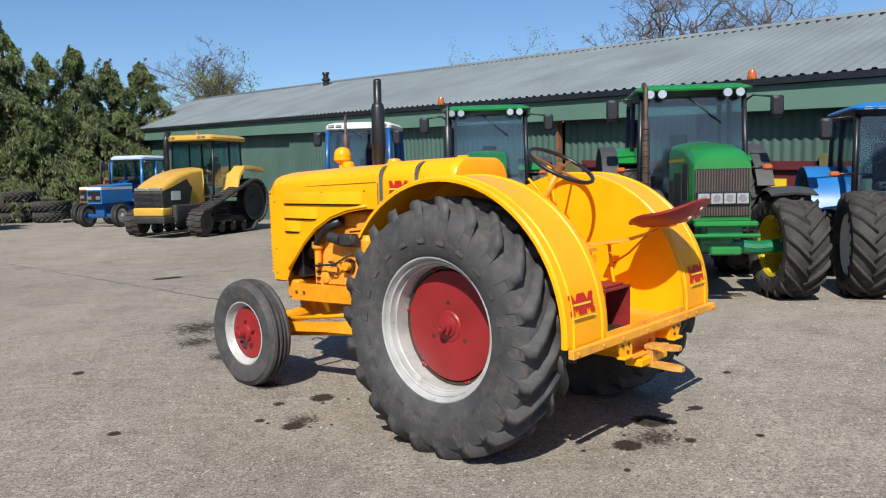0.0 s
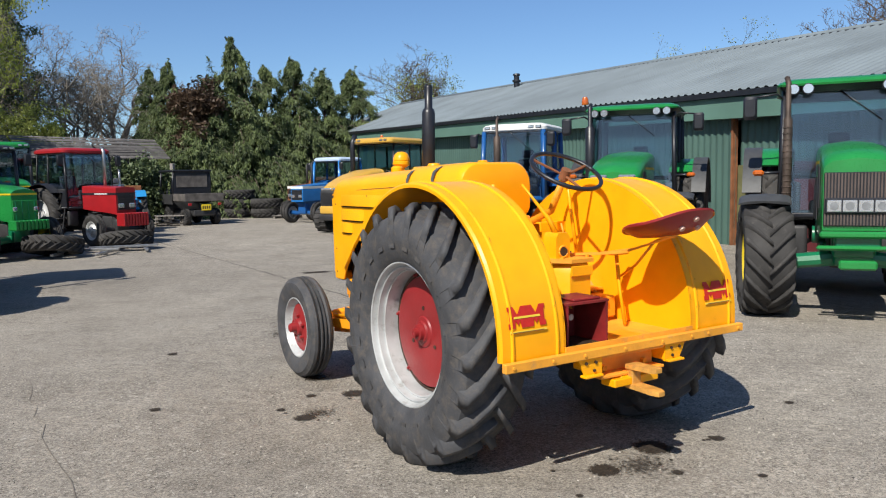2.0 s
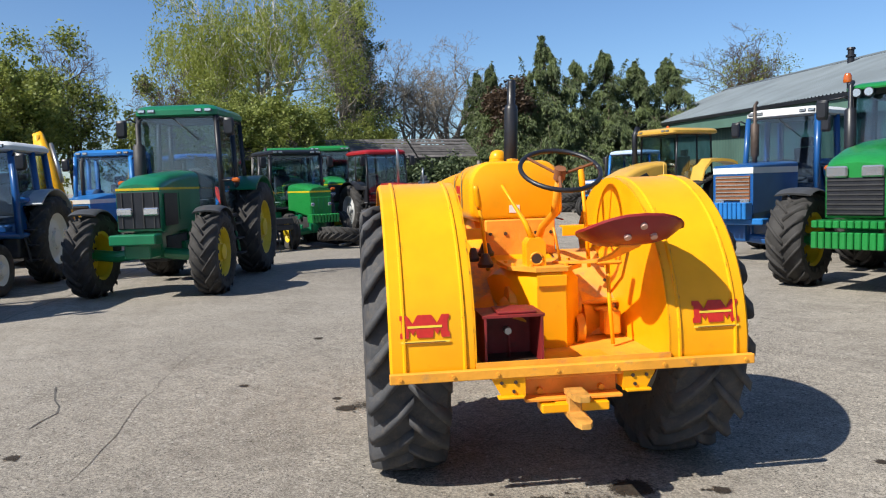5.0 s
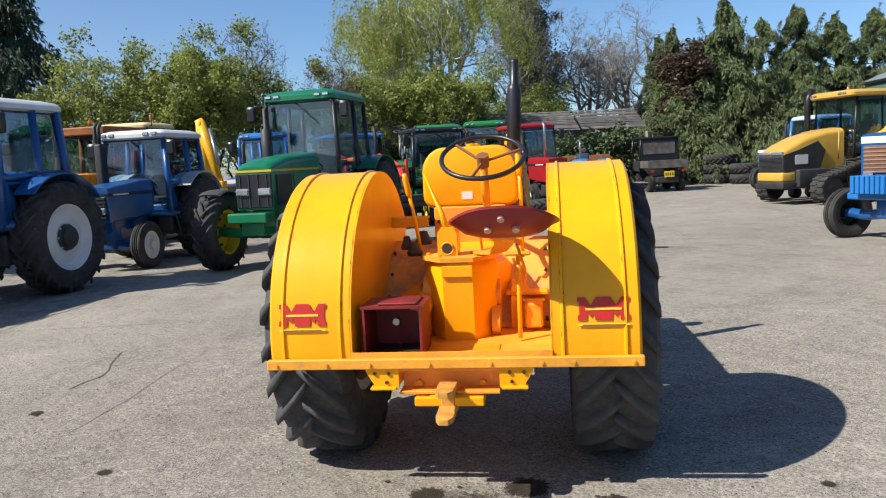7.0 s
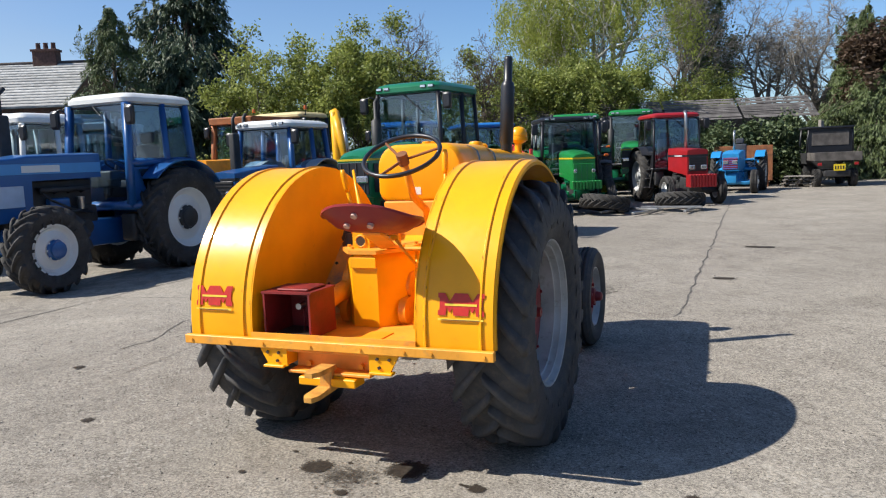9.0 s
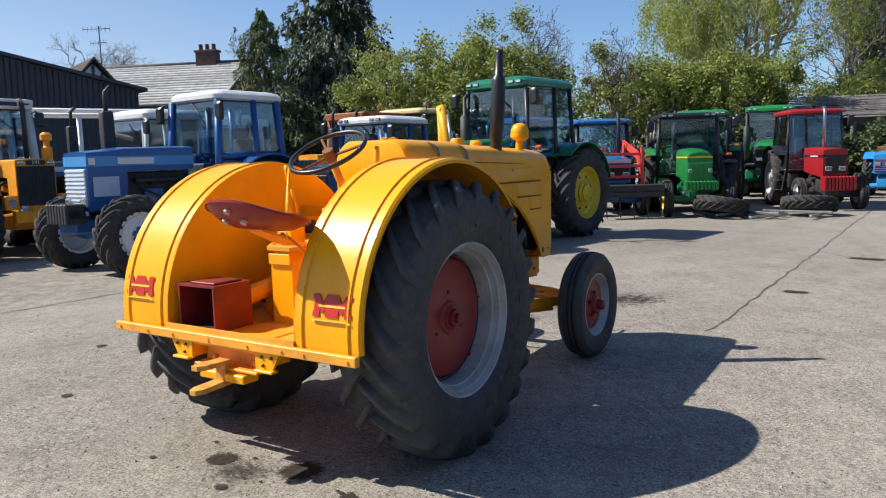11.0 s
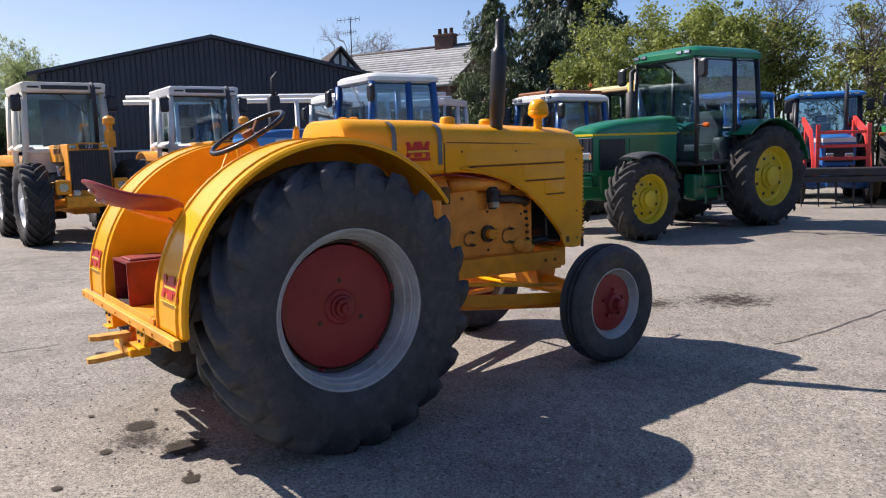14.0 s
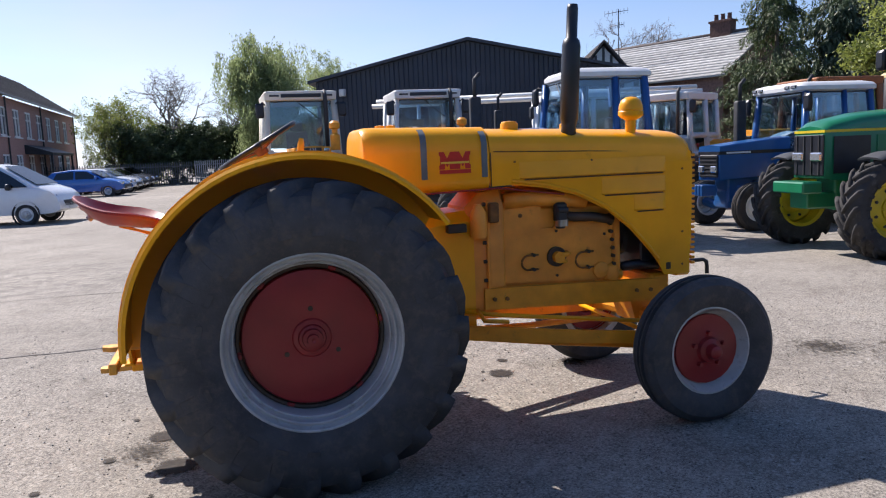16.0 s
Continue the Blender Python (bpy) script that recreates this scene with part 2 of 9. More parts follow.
M_SOOT = mat("trodden_dirt", (0.055, 0.045, 0.036), 0.85, var=0.5, scale=9, bump=0.3, bscale=40, spec=0.2)


def ragged(m, inner=0.55, outer=0.78, scale=4.0, rough=1.6):
    """Lets a flat mark fade out raggedly towards its rim, by its own coordinates."""
    nt = m.node_tree
    N, L = nt.nodes, nt.links
    tc, ln, no = N.new("ShaderNodeTexCoord"), N.new("ShaderNodeVectorMath"), N.new("ShaderNodeTexNoise")
    ln.operation = "LENGTH"
    L.new(tc.outputs["Object"], ln.inputs[0])
    no.inputs["Scale"].default_value, no.inputs["Detail"].default_value, no.inputs["Roughness"].default_value = scale, 8, 0.75
    L.new(tc.outputs["Object"], no.inputs["Vector"])
    ma, mr = N.new("ShaderNodeMath"), N.new("ShaderNodeMapRange")
    ma.operation = "MULTIPLY_ADD"
    ma.inputs[1].default_value, ma.inputs[2].default_value = rough, -0.5 * rough
    L.new(no.outputs["Fac"], ma.inputs[0])
    ad = N.new("ShaderNodeMath")
    L.new(ma.outputs[0], ad.inputs[0])
    L.new(ln.outputs["Value"], ad.inputs[1])
    mr.inputs["From Min"].default_value, mr.inputs["From Max"].default_value = inner, outer
    mr.inputs["To Min"].default_value, mr.inputs["To Max"].default_value = 0.92, 0.0
    L.new(ad.outputs[0], mr.inputs["Value"])
    L.new(mr.outputs[0], N["Principled BSDF"].inputs["Alpha"])


ragged(M_OIL)
ragged(M_SOOT, -0.05, 0.50, 9.0, 3.2)
M_CRACKP = mat("faint_crack", (0.17, 0.148, 0.122), 0.95, var=0.4, scale=6)
M_CRACK = mat("joint_filler", (0.09, 0.083, 0.075), 0.95, var=0.4, scale=6, dirt=0.5, dirtcol=(0.24, 0.22, 0.195))
L_CONIF = leaf_mat("conifer_leaf", (0.007, 0.020, 0.008), (0.175, 0.225, 0.075), 0.10)
L_BROWN = leaf_mat("bronze_leaf", (0.050, 0.031, 0.021), (0.135, 0.088, 0.055))
L_BIRCH = leaf_mat("fresh_leaf", (0.16, 0.205, 0.035), (0.40, 0.43, 0.10), 0.5)
L_BUSH = leaf_mat("bush_leaf", (0.065, 0.10, 0.016), (0.42, 0.46, 0.12), 0.40)
L_FIR = leaf_mat("fir_leaf", (0.016, 0.036, 0.022), (0.105, 0.150, 0.080), 0.15)
L_WILLOW = leaf_mat("willow_leaf", (0.21, 0.27, 0.11), (0.40, 0.46, 0.22), 0.62)
L_DARK = leaf_mat("ivy_leaf", (0.035, 0.065, 0.030), (0.15, 0.19, 0.080), 0.25)


# ---- mesh helpers ----
def finish(bm, sharp=0.6):
    for f in bm.faces:
        f.smooth = True
    for e in bm.edges:
        if len(e.link_faces) != 2 or e.calc_face_angle(3.0) > sharp:
            e.smooth = False


def part(name, bm, material, parent, label="", at=None):
    """Links a bmesh as one mesh object under parent."""
    finish(bm)
    me = bpy.data.meshes.new(name)
    bm.to_mesh(me)
    bm.free()
    me.materials.append(material)
    ob = new(name, me)
    if parent is not None:
        ob.parent = parent
    if at is not None:
        ob.matrix_basis = at
    if label:
        tagged(ob, label)
    return ob


def again(ob, parent, at):
    """A further object on the same mesh, children included."""
    o = ob.copy()
    scene.collection.objects.link(o)
    o.parent = parent
    o.matrix_basis = at
    for c in ob.children:
        again(c, o, c.matrix_basis.copy())
    return o


def thing(name, label, category, m=None, group="", kind=""):
    e = new(name)
    e.empty_display_size = 0.2
    if m is not None:
        e.matrix_basis = m
    return tagged(e, label, category, group, kind)


def B():
    return bmesh.new()


def box(bm, c, s, bev=0.0, m=None):
    mm = Matrix.LocRotScale(c, None, s)
    if m is not None:
        mm = m @ mm
    r = bmesh.ops.create_cube(bm, size=1.0, matrix=mm)
    if bev:
        es = list({e for v in r["verts"] for e in v.link_edges})
        bmesh.ops.bevel(bm, geom=es, offset=bev, segments=1 if bev < 0.026 else 3, profile=0.5, affect="EDGES")
    return bm


def cyl(bm, p0, p1, r0, r1=None, n=12, cap=True):
    p0, p1 = Vector(p0), Vector(p1)
    d = p1 - p0
    r1 = r0 if r1 is None else r1
    q = d.to_track_quat("Z", "Y").to_matrix().to_4x4()
    bmesh.ops.create_cone(bm, cap_ends=cap, segments=n, radius1=max(r0, 1e-4), radius2=max(r1, 1e-4), depth=d.length, matrix=Matrix.Translation((p0 + p1) / 2) @ q)
    return bm


def tube(bm, pts, r, n=8, rads=None):
    pts = [Vector(p) for p in pts]
    rings = []
    up = Vector((0, 0, 1))
    for i, p in enumerate(pts):
        d = (pts[min(i + 1, len(pts) - 1)] - pts[max(i - 1, 0)]).normalized()
        a = d.cross(up)
        if a.length < 0.05:
            a = d.cross(Vector((1, 0, 0)))
        a.normalize()
        b = d.cross(a)
        rr = rads[i] if rads else r
        rings.append([bm.verts.new(p + rr * (math.cos(t) * a + math.sin(t) * b)) for t in [2 * math.pi * k / n for k in range(n)]])
    for r0, r1 in zip(rings, rings[1:]):
        for k in range(n):
            bm.faces.new((r0[k], r0[(k + 1) % n], r1[(k + 1) % n], r1[k]))
    bm.faces.new(rings[0][::-1])
    bm.faces.new(rings[-1])
    return bm


def loft(bm, secs, closed=True, caps=True):
    rings = [[bm.verts.new(p) for p in s] for s in secs]
    n = len(rings[0])
    for a, b in zip(rings, rings[1:]):
        for k in range(n if closed else n - 1):
            bm.faces.new((a[k], a[(k + 1) % n], b[(k + 1) % n], b[k]))
    if caps and closed:
        bm.faces.new(rings[0][::-1])
        bm.faces.new(rings[-1])
    bmesh.ops.recalc_face_normals(bm, faces=bm.faces[:])
    return bm


def prism(bm, poly, y0, y1):
    """Outline in x, z drawn out from y0 to y1."""
    return loft(bm, [[(x, y0, z) for x, z in poly], [(x, y1, z) for x, z in poly]])


def lathe(bm, prof, n=40, y=0.0, cx=0.0, cz=0.0):
    """Turns (radius, y) round the y axis."""
    rings = [[bm.verts.new((cx + r * math.sin(t), y + a, cz + r * math.cos(t))) for t in [2 * math.pi * k / n for k in range(n)]] for r, a in prof]
    for a, b in zip(rings, rings[1:]):
        for k in range(n):
            bm.faces.new((a[k], a[(k + 1) % n], b[(k + 1) % n], b[k]))
    bmesh.ops.recalc_face_normals(bm, faces=bm.faces[:])
    return bm


def turned(bm, prof, n=16, m=None):
    """Turns (radius, z) round the z axis."""
    m = m or Matrix.Identity(4)
    rings = [[bm.verts.new(m @ Vector((r * math.cos(t), r * math.sin(t), z))) for t in [2 * math.pi * k / n for k in range(n)]] for r, z in prof]
    for a, b in zip(rings, rings[1:]):
        for k in range(n):
            bm.faces.new((a[k], a[(k + 1) % n], b[(k + 1) % n], b[k]))
    bm.faces.new(rings[0][::-1])
    bm.faces.new(rings[-1])
    bmesh.ops.recalc_face_normals(bm, faces=bm.faces[:])
    return bm


def pane(bm, pts, th=0.006):
    """Flat pane with a little thickness through four corners."""
    p = [Vector(q) for q in pts]
    nrm = (p[1] - p[0]).cross(p[2] - p[0]).normalized() * th
    return loft(bm, [p, [q + nrm for q in p]])


def arch(bm, R, a0, a1, y0, y1, th, cx=0.0, cz=0.0, n=20):
    """Curved mudguard: a sheet bent round the y axis; angles from the top, forwards positive."""
    secs = []
    for k in range(n + 1):
        a = radians(a0 + (a1 - a0) * k / n)
        s, c = math.sin(a), math.cos(a)
        secs.append([(cx + R * s, y0, cz + R * c), (cx + R * s, y1, cz + R * c), (cx + (R + th) * s, y1, cz + (R + th) * c), (cx + (R + th) * s, y0, cz + (R + th) * c)])
    return loft(bm, secs)


def tyre_mesh(R, rim, w, lugs=22, lug=0.03, style="lug"):
    """Tyre round the y axis through its centre."""
    bm = B()
    h = w / 2
    Rb = R - lug if style == "lug" else R
    prof = [(rim, -h * 0.72), (rim + 0.03, -h * 0.86), (rim + (Rb - rim) * 0.45, -h), (rim + (Rb - rim) * 0.75, -h * 0.97), (Rb - 0.035, -h * 0.86), (Rb - 0.008, -h * 0.6)]
    if style == "rib":
        q = []
        for a in (-0.5, -0.16, 0.16, 0.5):
            q += [(Rb - 0.022, h * (a - 0.07)), (Rb, h * (a - 0.05)), (Rb, h * (a + 0.05)), (Rb - 0.022, h * (a + 0.07))] if abs(a) < 0.4 else [(Rb - 0.004, h * a)]
        prof = prof[:-1] + [(Rb - 0.012, -h * 0.72)] + q + [(Rb - 0.012, h * 0.72)] + [(r, -a) for r, a in prof[-2::-1]]
    else:
        prof = prof + [(Rb, -h * 0.25), (Rb, h * 0.25)] + [(r, -a) for r, a in prof[::-1]]
    lathe(bm, prof, 48)
    bm.verts.ensure_lookup_table()
    rings0 = len(prof) // 2
    mids = [bm.verts[rings0 * 48 + k] for k in range(48)]
    if style == "lug":
        step = 2 * math.pi / lugs
        for k in range(lugs):
            for side in (-1, 1):
                th0 = k * step + (step / 2 if side > 0 else 0)
                sec = []
                for f, dr in ((-0.06, 0.0), (0.3, 0.0), (0.65, -0.006), (0.93, -0.025), (0.992, -0.07), (0.995, -0.105), (0.975, -0.16)) if R > 0.5 else ((-0.06, 0.0), (0.3, 0.0), (0.65, -0.006), (0.95, -0.03), (1.0, -0.085)):
                    th = th0 - 1.25 * step * max(f, -0.05)
                    ww = (0.018 + 0.010 * f) / R * (R / 0.78) * 1.15
                    y = side * h * f * 1.0
                    ro, ri = R + dr, Rb + dr - (0.02 if f < 0.9 else 0.06)
                    y2 = y * 0.985
                    sec.append([(ri * math.sin(th - ww * 1.4), y, ri * math.cos(th - ww * 1.4)), (ro * math.sin(th - ww), y2, ro * math.cos(th - ww)), (ro * math.sin(th + ww), y2, ro * math.cos(th + ww)), (ri * math.sin(th + ww * 1.4), y, ri * math.cos(th + ww * 1.4))])
                rings = [[bm.verts.new(p) for p in s] for s in sec]
                for a, b in zip(rings, rings[1:]):
                    for j in range(3):
                        vs = (a[j], a[j + 1], b[j + 1], b[j])
                        bm.faces.new(vs if side > 0 else vs[::-1])
                k0 = int(round(th0 / (2 * math.pi) * 48)) % 48
                bm.faces.new((rings[0][0], rings[0][3], mids[k0]))
                bm.faces.new(rings[0] if side < 0 else rings[0][::-1])
                bm.faces.new(rings[-1] if side > 0 else rings[-1][::-1])
    return bm


def rim_mesh(rim, w, dish=0.05, hub=0.12, deep=0.5):
    """Steel wheel: barrel with lips, dished centre, hub and nuts; outside faces +y."""
    bm = B()
    h = w / 2 * 0.76
    yd = h * (1 - deep)
    lathe(bm, [(rim * 0.9, -h * 0.9), (rim + 0.012, -h), (rim + 0.012, -h + 0.02), (rim - 0.03, -h * 0.7), (rim - 0.05, 0), (rim - 0.03, h * 0.7), (rim + 0.012, h - 0.02), (rim + 0.018, h), (rim - 0.005, h), (rim - 0.045, h * 0.66), (rim * 0.86, yd + 0.02), (rim * 0.78, yd), (rim * 0.5, yd + dish), (hub * 1.5, yd + dish + 0.01), (hub * 1.3, yd + dish), (hub, yd + dish + 0.0), (hub, yd + dish + 0.05), (hub * 0.55, yd + dish + 0.065), (0.001, yd + dish + 0.066)], 36)
    for k in range(8):
        a = k * math.pi / 4
        r = hub * 1.25
        cyl(bm, (r * math.sin(a), yd + dish, r * math.cos(a)), (r * math.sin(a), yd + dish + 0.03, r * math.cos(a)), 0.016, n=6)
    return bm


# ---- ground ----
def ground_material():
    m = bpy.data.materials.new("yard_concrete")
    m.use_nodes = True
    nt = m.node_tree
    N, L = nt.nodes, nt.links
    b = N["Principled BSDF"]
    b.inputs["Roughness"].default_value = 0.88
    b.inputs["Specular IOR Level"].default_value = 0.3
    tc = N.new("ShaderNodeTexCoord")

    def tex(scale, detail=6, rough=0.6):
        n = N.new("ShaderNodeTexNoise")
        n.inputs["Scale"].default_value, n.inputs["Detail"].default_value, n.inputs["Roughness"].default_value = scale, detail, rough
        L.new(tc.outputs["Object"], n.inputs["Vector"])
        return n.outputs["Fac"]

    def ramp(src, stops):
        r = N.new("ShaderNodeValToRGB")
        e = r.color_ramp.elements
        e[0].position, e[0].color = stops[0][0], (*stops[0][1], 1)
        e[1].position, e[1].color = stops[-1][0], (*stops[-1][1], 1)
        for p, c in stops[1:-1]:
            q = e.new(p)
            q.color = (*c, 1)
        L.new(src, r.inputs["Fac"])
        return r.outputs["Color"]

    def mix(kind, fac, a, c):
        x = N.new("ShaderNodeMixRGB")
        x.blend_type = kind
        x.inputs[0].default_value = fac
        L.new(a, x.inputs[1])
        L.new(c, x.inputs[2])
        return x.outputs[0]

    def cells(scale, lo, hi):
        v = N.new("ShaderNodeTexVoronoi")
        v.voronoi_dimensions = "2D"
        v.inputs["Scale"].default_value = scale
        L.new(tc.outputs["Object"], v.inputs["Vector"])
        return ramp(v.outputs["Distance"], [(lo, (1, 1, 1)), (hi, (0, 0, 0))])

    def over(mask, strength, col, base):
        x, k = N.new("ShaderNodeMixRGB"), N.new("ShaderNodeMath")
        k.operation = "MULTIPLY"
        k.inputs[1].default_value = strength
        L.new(mask, k.inputs[0])
        L.new(k.outputs[0], x.inputs[0])
        L.new(base, x.inputs[1])
        x.inputs[2].default_value = (*col, 1)
        return x.outputs[0]

    def streak(scale, stretch, rot, lo, hi):
        mp, n = N.new("ShaderNodeMapping"), N.new("ShaderNodeTexNoise")
        mp.inputs["Scale"].default_value = (1.0, stretch, 1.0)
        mp.inputs["Rotation"].default_value = (0, 0, rot)
        L.new(tc.outputs["Object"], mp.inputs["Vector"])
        n.inputs["Scale"].default_value, n.inputs["Detail"].default_value, n.inputs["Roughness"].default_value = scale, 6, 0.65
        L.new(mp.outputs[0], n.inputs["Vector"])
        return ramp(n.outputs["Fac"], [(lo, (0, 0, 0)), (hi, (1, 1, 1))])

    def mask(scale, lo, hi):
        return ramp(tex(scale, 6, 0.7), [(lo, (0, 0, 0)), (hi, (1, 1, 1))])

    def times(a, c):
        return mix("MULTIPLY", 1.0, a, c)

    big = ramp(tex(0.13, 5, 0.6), [(0.3, (0.196, 0.176, 0.150)), (0.5, (0.252, 0.228, 0.196)), (0.7, (0.305, 0.278, 0.240))])
    mid = ramp(tex(1.1, 10, 0.78), [(0.30, (0.60, 0.58, 0.56)), (0.5, (0.98, 0.98, 0.98)), (0.70, (1.22, 1.21, 1.18))])
    fine = ramp(tex(9, 9, 0.85), [(0.34, (0.50, 0.48, 0.46)), (0.5, (1, 1, 1)), (0.66, (1.32, 1.31, 1.28))])
    grit = ramp(tex(58, 5, 0.9), [(0.38, (0.20, 0.19, 0.18)), (0.48, (0.94, 0.94, 0.94)), (0.60, (1.8, 1.78, 1.72))])
    col = mix("MULTIPLY", 0.72, mix("MULTIPLY", 0.7, mix("MULTIPLY", 0.85, big, mid), fine), grit)
    # worn pale scuffs, light chips, exposed dark stones, pits and damp patches
    col = over(times(streak(1.6, 9.0, 0.74, 0.56, 0.66), mask(0.5, 0.42, 0.6)), 0.45, (0.432, 0.396, 0.346), col)
    col = over(times(streak(2.3, 14.0, -0.9, 0.60, 0.66), mask(0.8, 0.48, 0.6)), 0.55, (0.446, 0.41, 0.36), col)
    col = over(times(cells(15.0, 0.10, 0.22), mask(1.6, 0.46, 0.6)), 0.65, (0.461, 0.432, 0.382), col)
    col = over(times(cells(34.0, 0.12, 0.24), mask(2.6, 0.44, 0.58)), 0.75, (0.068, 0.061, 0.054), col)
    col = over(times(cells(21.0, 0.08, 0.17), mask(1.9, 0.50, 0.6)), 0.85, (0.072, 0.061, 0.05), col)
    col = over(times(cells(8.0, 0.06, 0.15), mask(3.1, 0.50, 0.62)), 0.9, (0.086, 0.076, 0.065), col)
    col = over(times(cells(27.0, 0.05, 0.13), mask(0.9, 0.40, 0.52)), 0.7, (0.50, 0.475, 0.43), col)

    def along(axis):
        d = N.new("ShaderNodeVectorMath")
        d.operation = "DOT_PRODUCT"
        d.inputs[1].default_value = axis
        L.new(tc.outputs["Object"], d.inputs[0])
        return d.outputs["Value"]

    def calc(op, a, c):
        k = N.new("ShaderNodeMath")
        k.operation = op
        L.new(a, k.inputs[0])
        if isinstance(c, float):
            k.inputs[1].default_value = c
        else:
            L.new(c, k.inputs[1])
        return k.outputs[0]

    def between(src, lo, hi, soft):
        a, c = N.new("ShaderNodeMapRange"), N.new("ShaderNodeMapRange")
        for n, p, q in ((a, lo - soft, lo), (c, hi + soft, hi)):
            n.inputs["From Min"].default_value, n.inputs["From Max"].default_value = p, q
            L.new(src, n.inputs["Value"])
        return calc("MULTIPLY", a.outputs[0], c.outputs[0])

    across, slab = along((-0.742, 0.67, 0)), along((0.67, 0.742, 0))
    # one slab has weathered to dark pits; fine tamping ribs on the slabs beside it
    col = over(times(between(slab, -4.9, -1.85, 0.25), mask(4.0, 0.46, 0.60)), 0.55, (0.115, 0.103, 0.09), col)
    ribs = calc("SINE", calc("MULTIPLY", calc("ADD", across, calc("MULTIPLY", tex(1.3, 4, 0.6), 0.10)), 118.0), 0.0)
    ribs = times(ramp(ribs, [(0.35, (0, 0, 0)), (0.95, (1, 1, 1))]), mask(2.2, 0.44, 0.60))
    col = over(times(ribs, between(slab, -30.0, 4.2, 0.8)), 0.34, (0.125, 0.113, 0.10), col)
    damp = ramp(tex(0.5, 9, 0.78), [(0.60, (0, 0, 0)), (0.72, (1, 1, 1))])
    col = over(damp, 0.5, (0.125, 0.108, 0.09), col)
    L.new(col, b.inputs["Base Color"])
    bp = N.new("ShaderNodeBump")
    bp.inputs["Strength"].default_value, bp.inputs["Distance"].default_value = 0.5, 0.007
    L.new(tex(36, 9, 0.85), bp.inputs["Height"])
    L.new(bp.outputs[0], b.inputs["Normal"])
    return m


def dip(x, y):
    """The yard sags a little where the vintage tractor stands."""
    return -0.04 * np.exp(-((x + 0.16) ** 2 + (y - 5.83) ** 2) / 4.84)


M_GROUND = ground_material()
bm = B()
xs = [-2500, -400, -60, -20] + [-8 + 0.25 * k for k in range(81)] + [20, 60, 400, 2500]
vv = [[bm.verts.new((x, y, dip(x, y))) for x in xs] for y in xs]
for i in range(len(xs) - 1):
    for j in range(len(xs) - 1):
        bm.faces.new((vv[i][j], vv[i][j + 1], vv[i + 1][j + 1], vv[i + 1][j]))
ground = part("ground", bm, M_GROUND, None)
for poly in ground.data.polygons:
    poly.use_smooth = True
tagged(ground, "worn grey concrete yard with fine grit and stains", "ground", kind="structure")

U, V = Vector((-0.742, 0.67, 0)), Vector((0.67, 0.742, 0))


def strip(name, pts, w, material, label, z=0.004, jag=0.02, seed=1):
    """A narrow ragged band along a line on the ground."""
    rnd = random.Random(seed)
    pts = [Vector((p[0], p[1], 0)) for p in pts]
    line = []
    for a, b in zip(pts, pts[1:]):
        n = max(2, int((b - a).length / 0.25))
        line += [a.lerp(b, k / n) for k in range(n)]
    line.append(pts[-1])
    bm = B()
    prev = None
    for i, p in enumerate(line):
        d = (line[min(i + 1, len(line) - 1)] - line[max(0, i - 1)]).normalized()
        s = Vector((-d.y, d.x, 0))
        c = p + s * rnd.uniform(-jag, jag)
        ww = w * rnd.uniform(0.35, 1.0)
        cur = (bm.verts.new((c.x - s.x * ww, c.y - s.y * ww, z + dip(c.x, c.y))), bm.verts.new((c.x + s.x * ww, c.y + s.y * ww, z + dip(c.x, c.y))))
        if prev:
            bm.faces.new((prev[0], prev[1], cur[1], cur[0]))
        prev = cur
    bmesh.ops.recalc_face_normals(bm, faces=bm.faces[:])
    return tagged(part(name, bm, material, None), label, "ground joint", kind="structure")


for i, (v, u0, u1, w) in enumerate([(5.65, 6.9, 26, 0.016), (5.6, -12, -9, 0.012), (-1.6, -8, 24, 0.014), (10.3, -4, 24, 0.010), (-5.1, -12, 20, 0.012), (1.57, -3.5, 2.2, 0.015), (14.6, 8, 30, 0.012), (-10.5, -14, 18, 0.012)]):
    strip("ground_joint", [V * v + U * u0, V * v + U * u1], w, M_CRACK, "dark filled joint between concrete slabs", jag=0.03, seed=i)
for i, (u, v0, v1) in enumerate([(7.6, -12, -3.5), (13.2, -10, 14), (19, -6, 15), (-3.6, -14, -1.6), (-9.0, -14, 1)]):
    strip("ground_joint", [U * u + V * v0, U * u + V * v1], 0.009, M_CRACK, "dark filled joint between concrete slabs", jag=0.03, seed=20 + i)

for i, (pts, w) in enumerate([([(-3.86, 5.41), (-2.76, 4.39), (-1.81, 3.59), (-1.20, 3.07)], 0.004), ([(-3.50, 3.91), (-3.06, 3.73), (-2.70, 3.55), (-2.45, 3.29)], 0.009), ([(-5.48, 3.26), (-4.81, 4.28), (-4.23, 5.48)], 0.008), ([(-1.08, 8.51), (-1.28, 8.78)], 0.01)]):
    strip("ground_crack", pts, w, M_CRACK if i else M_CRACKP, "ragged crack across the worn concrete", jag=0.035, seed=50 + i)


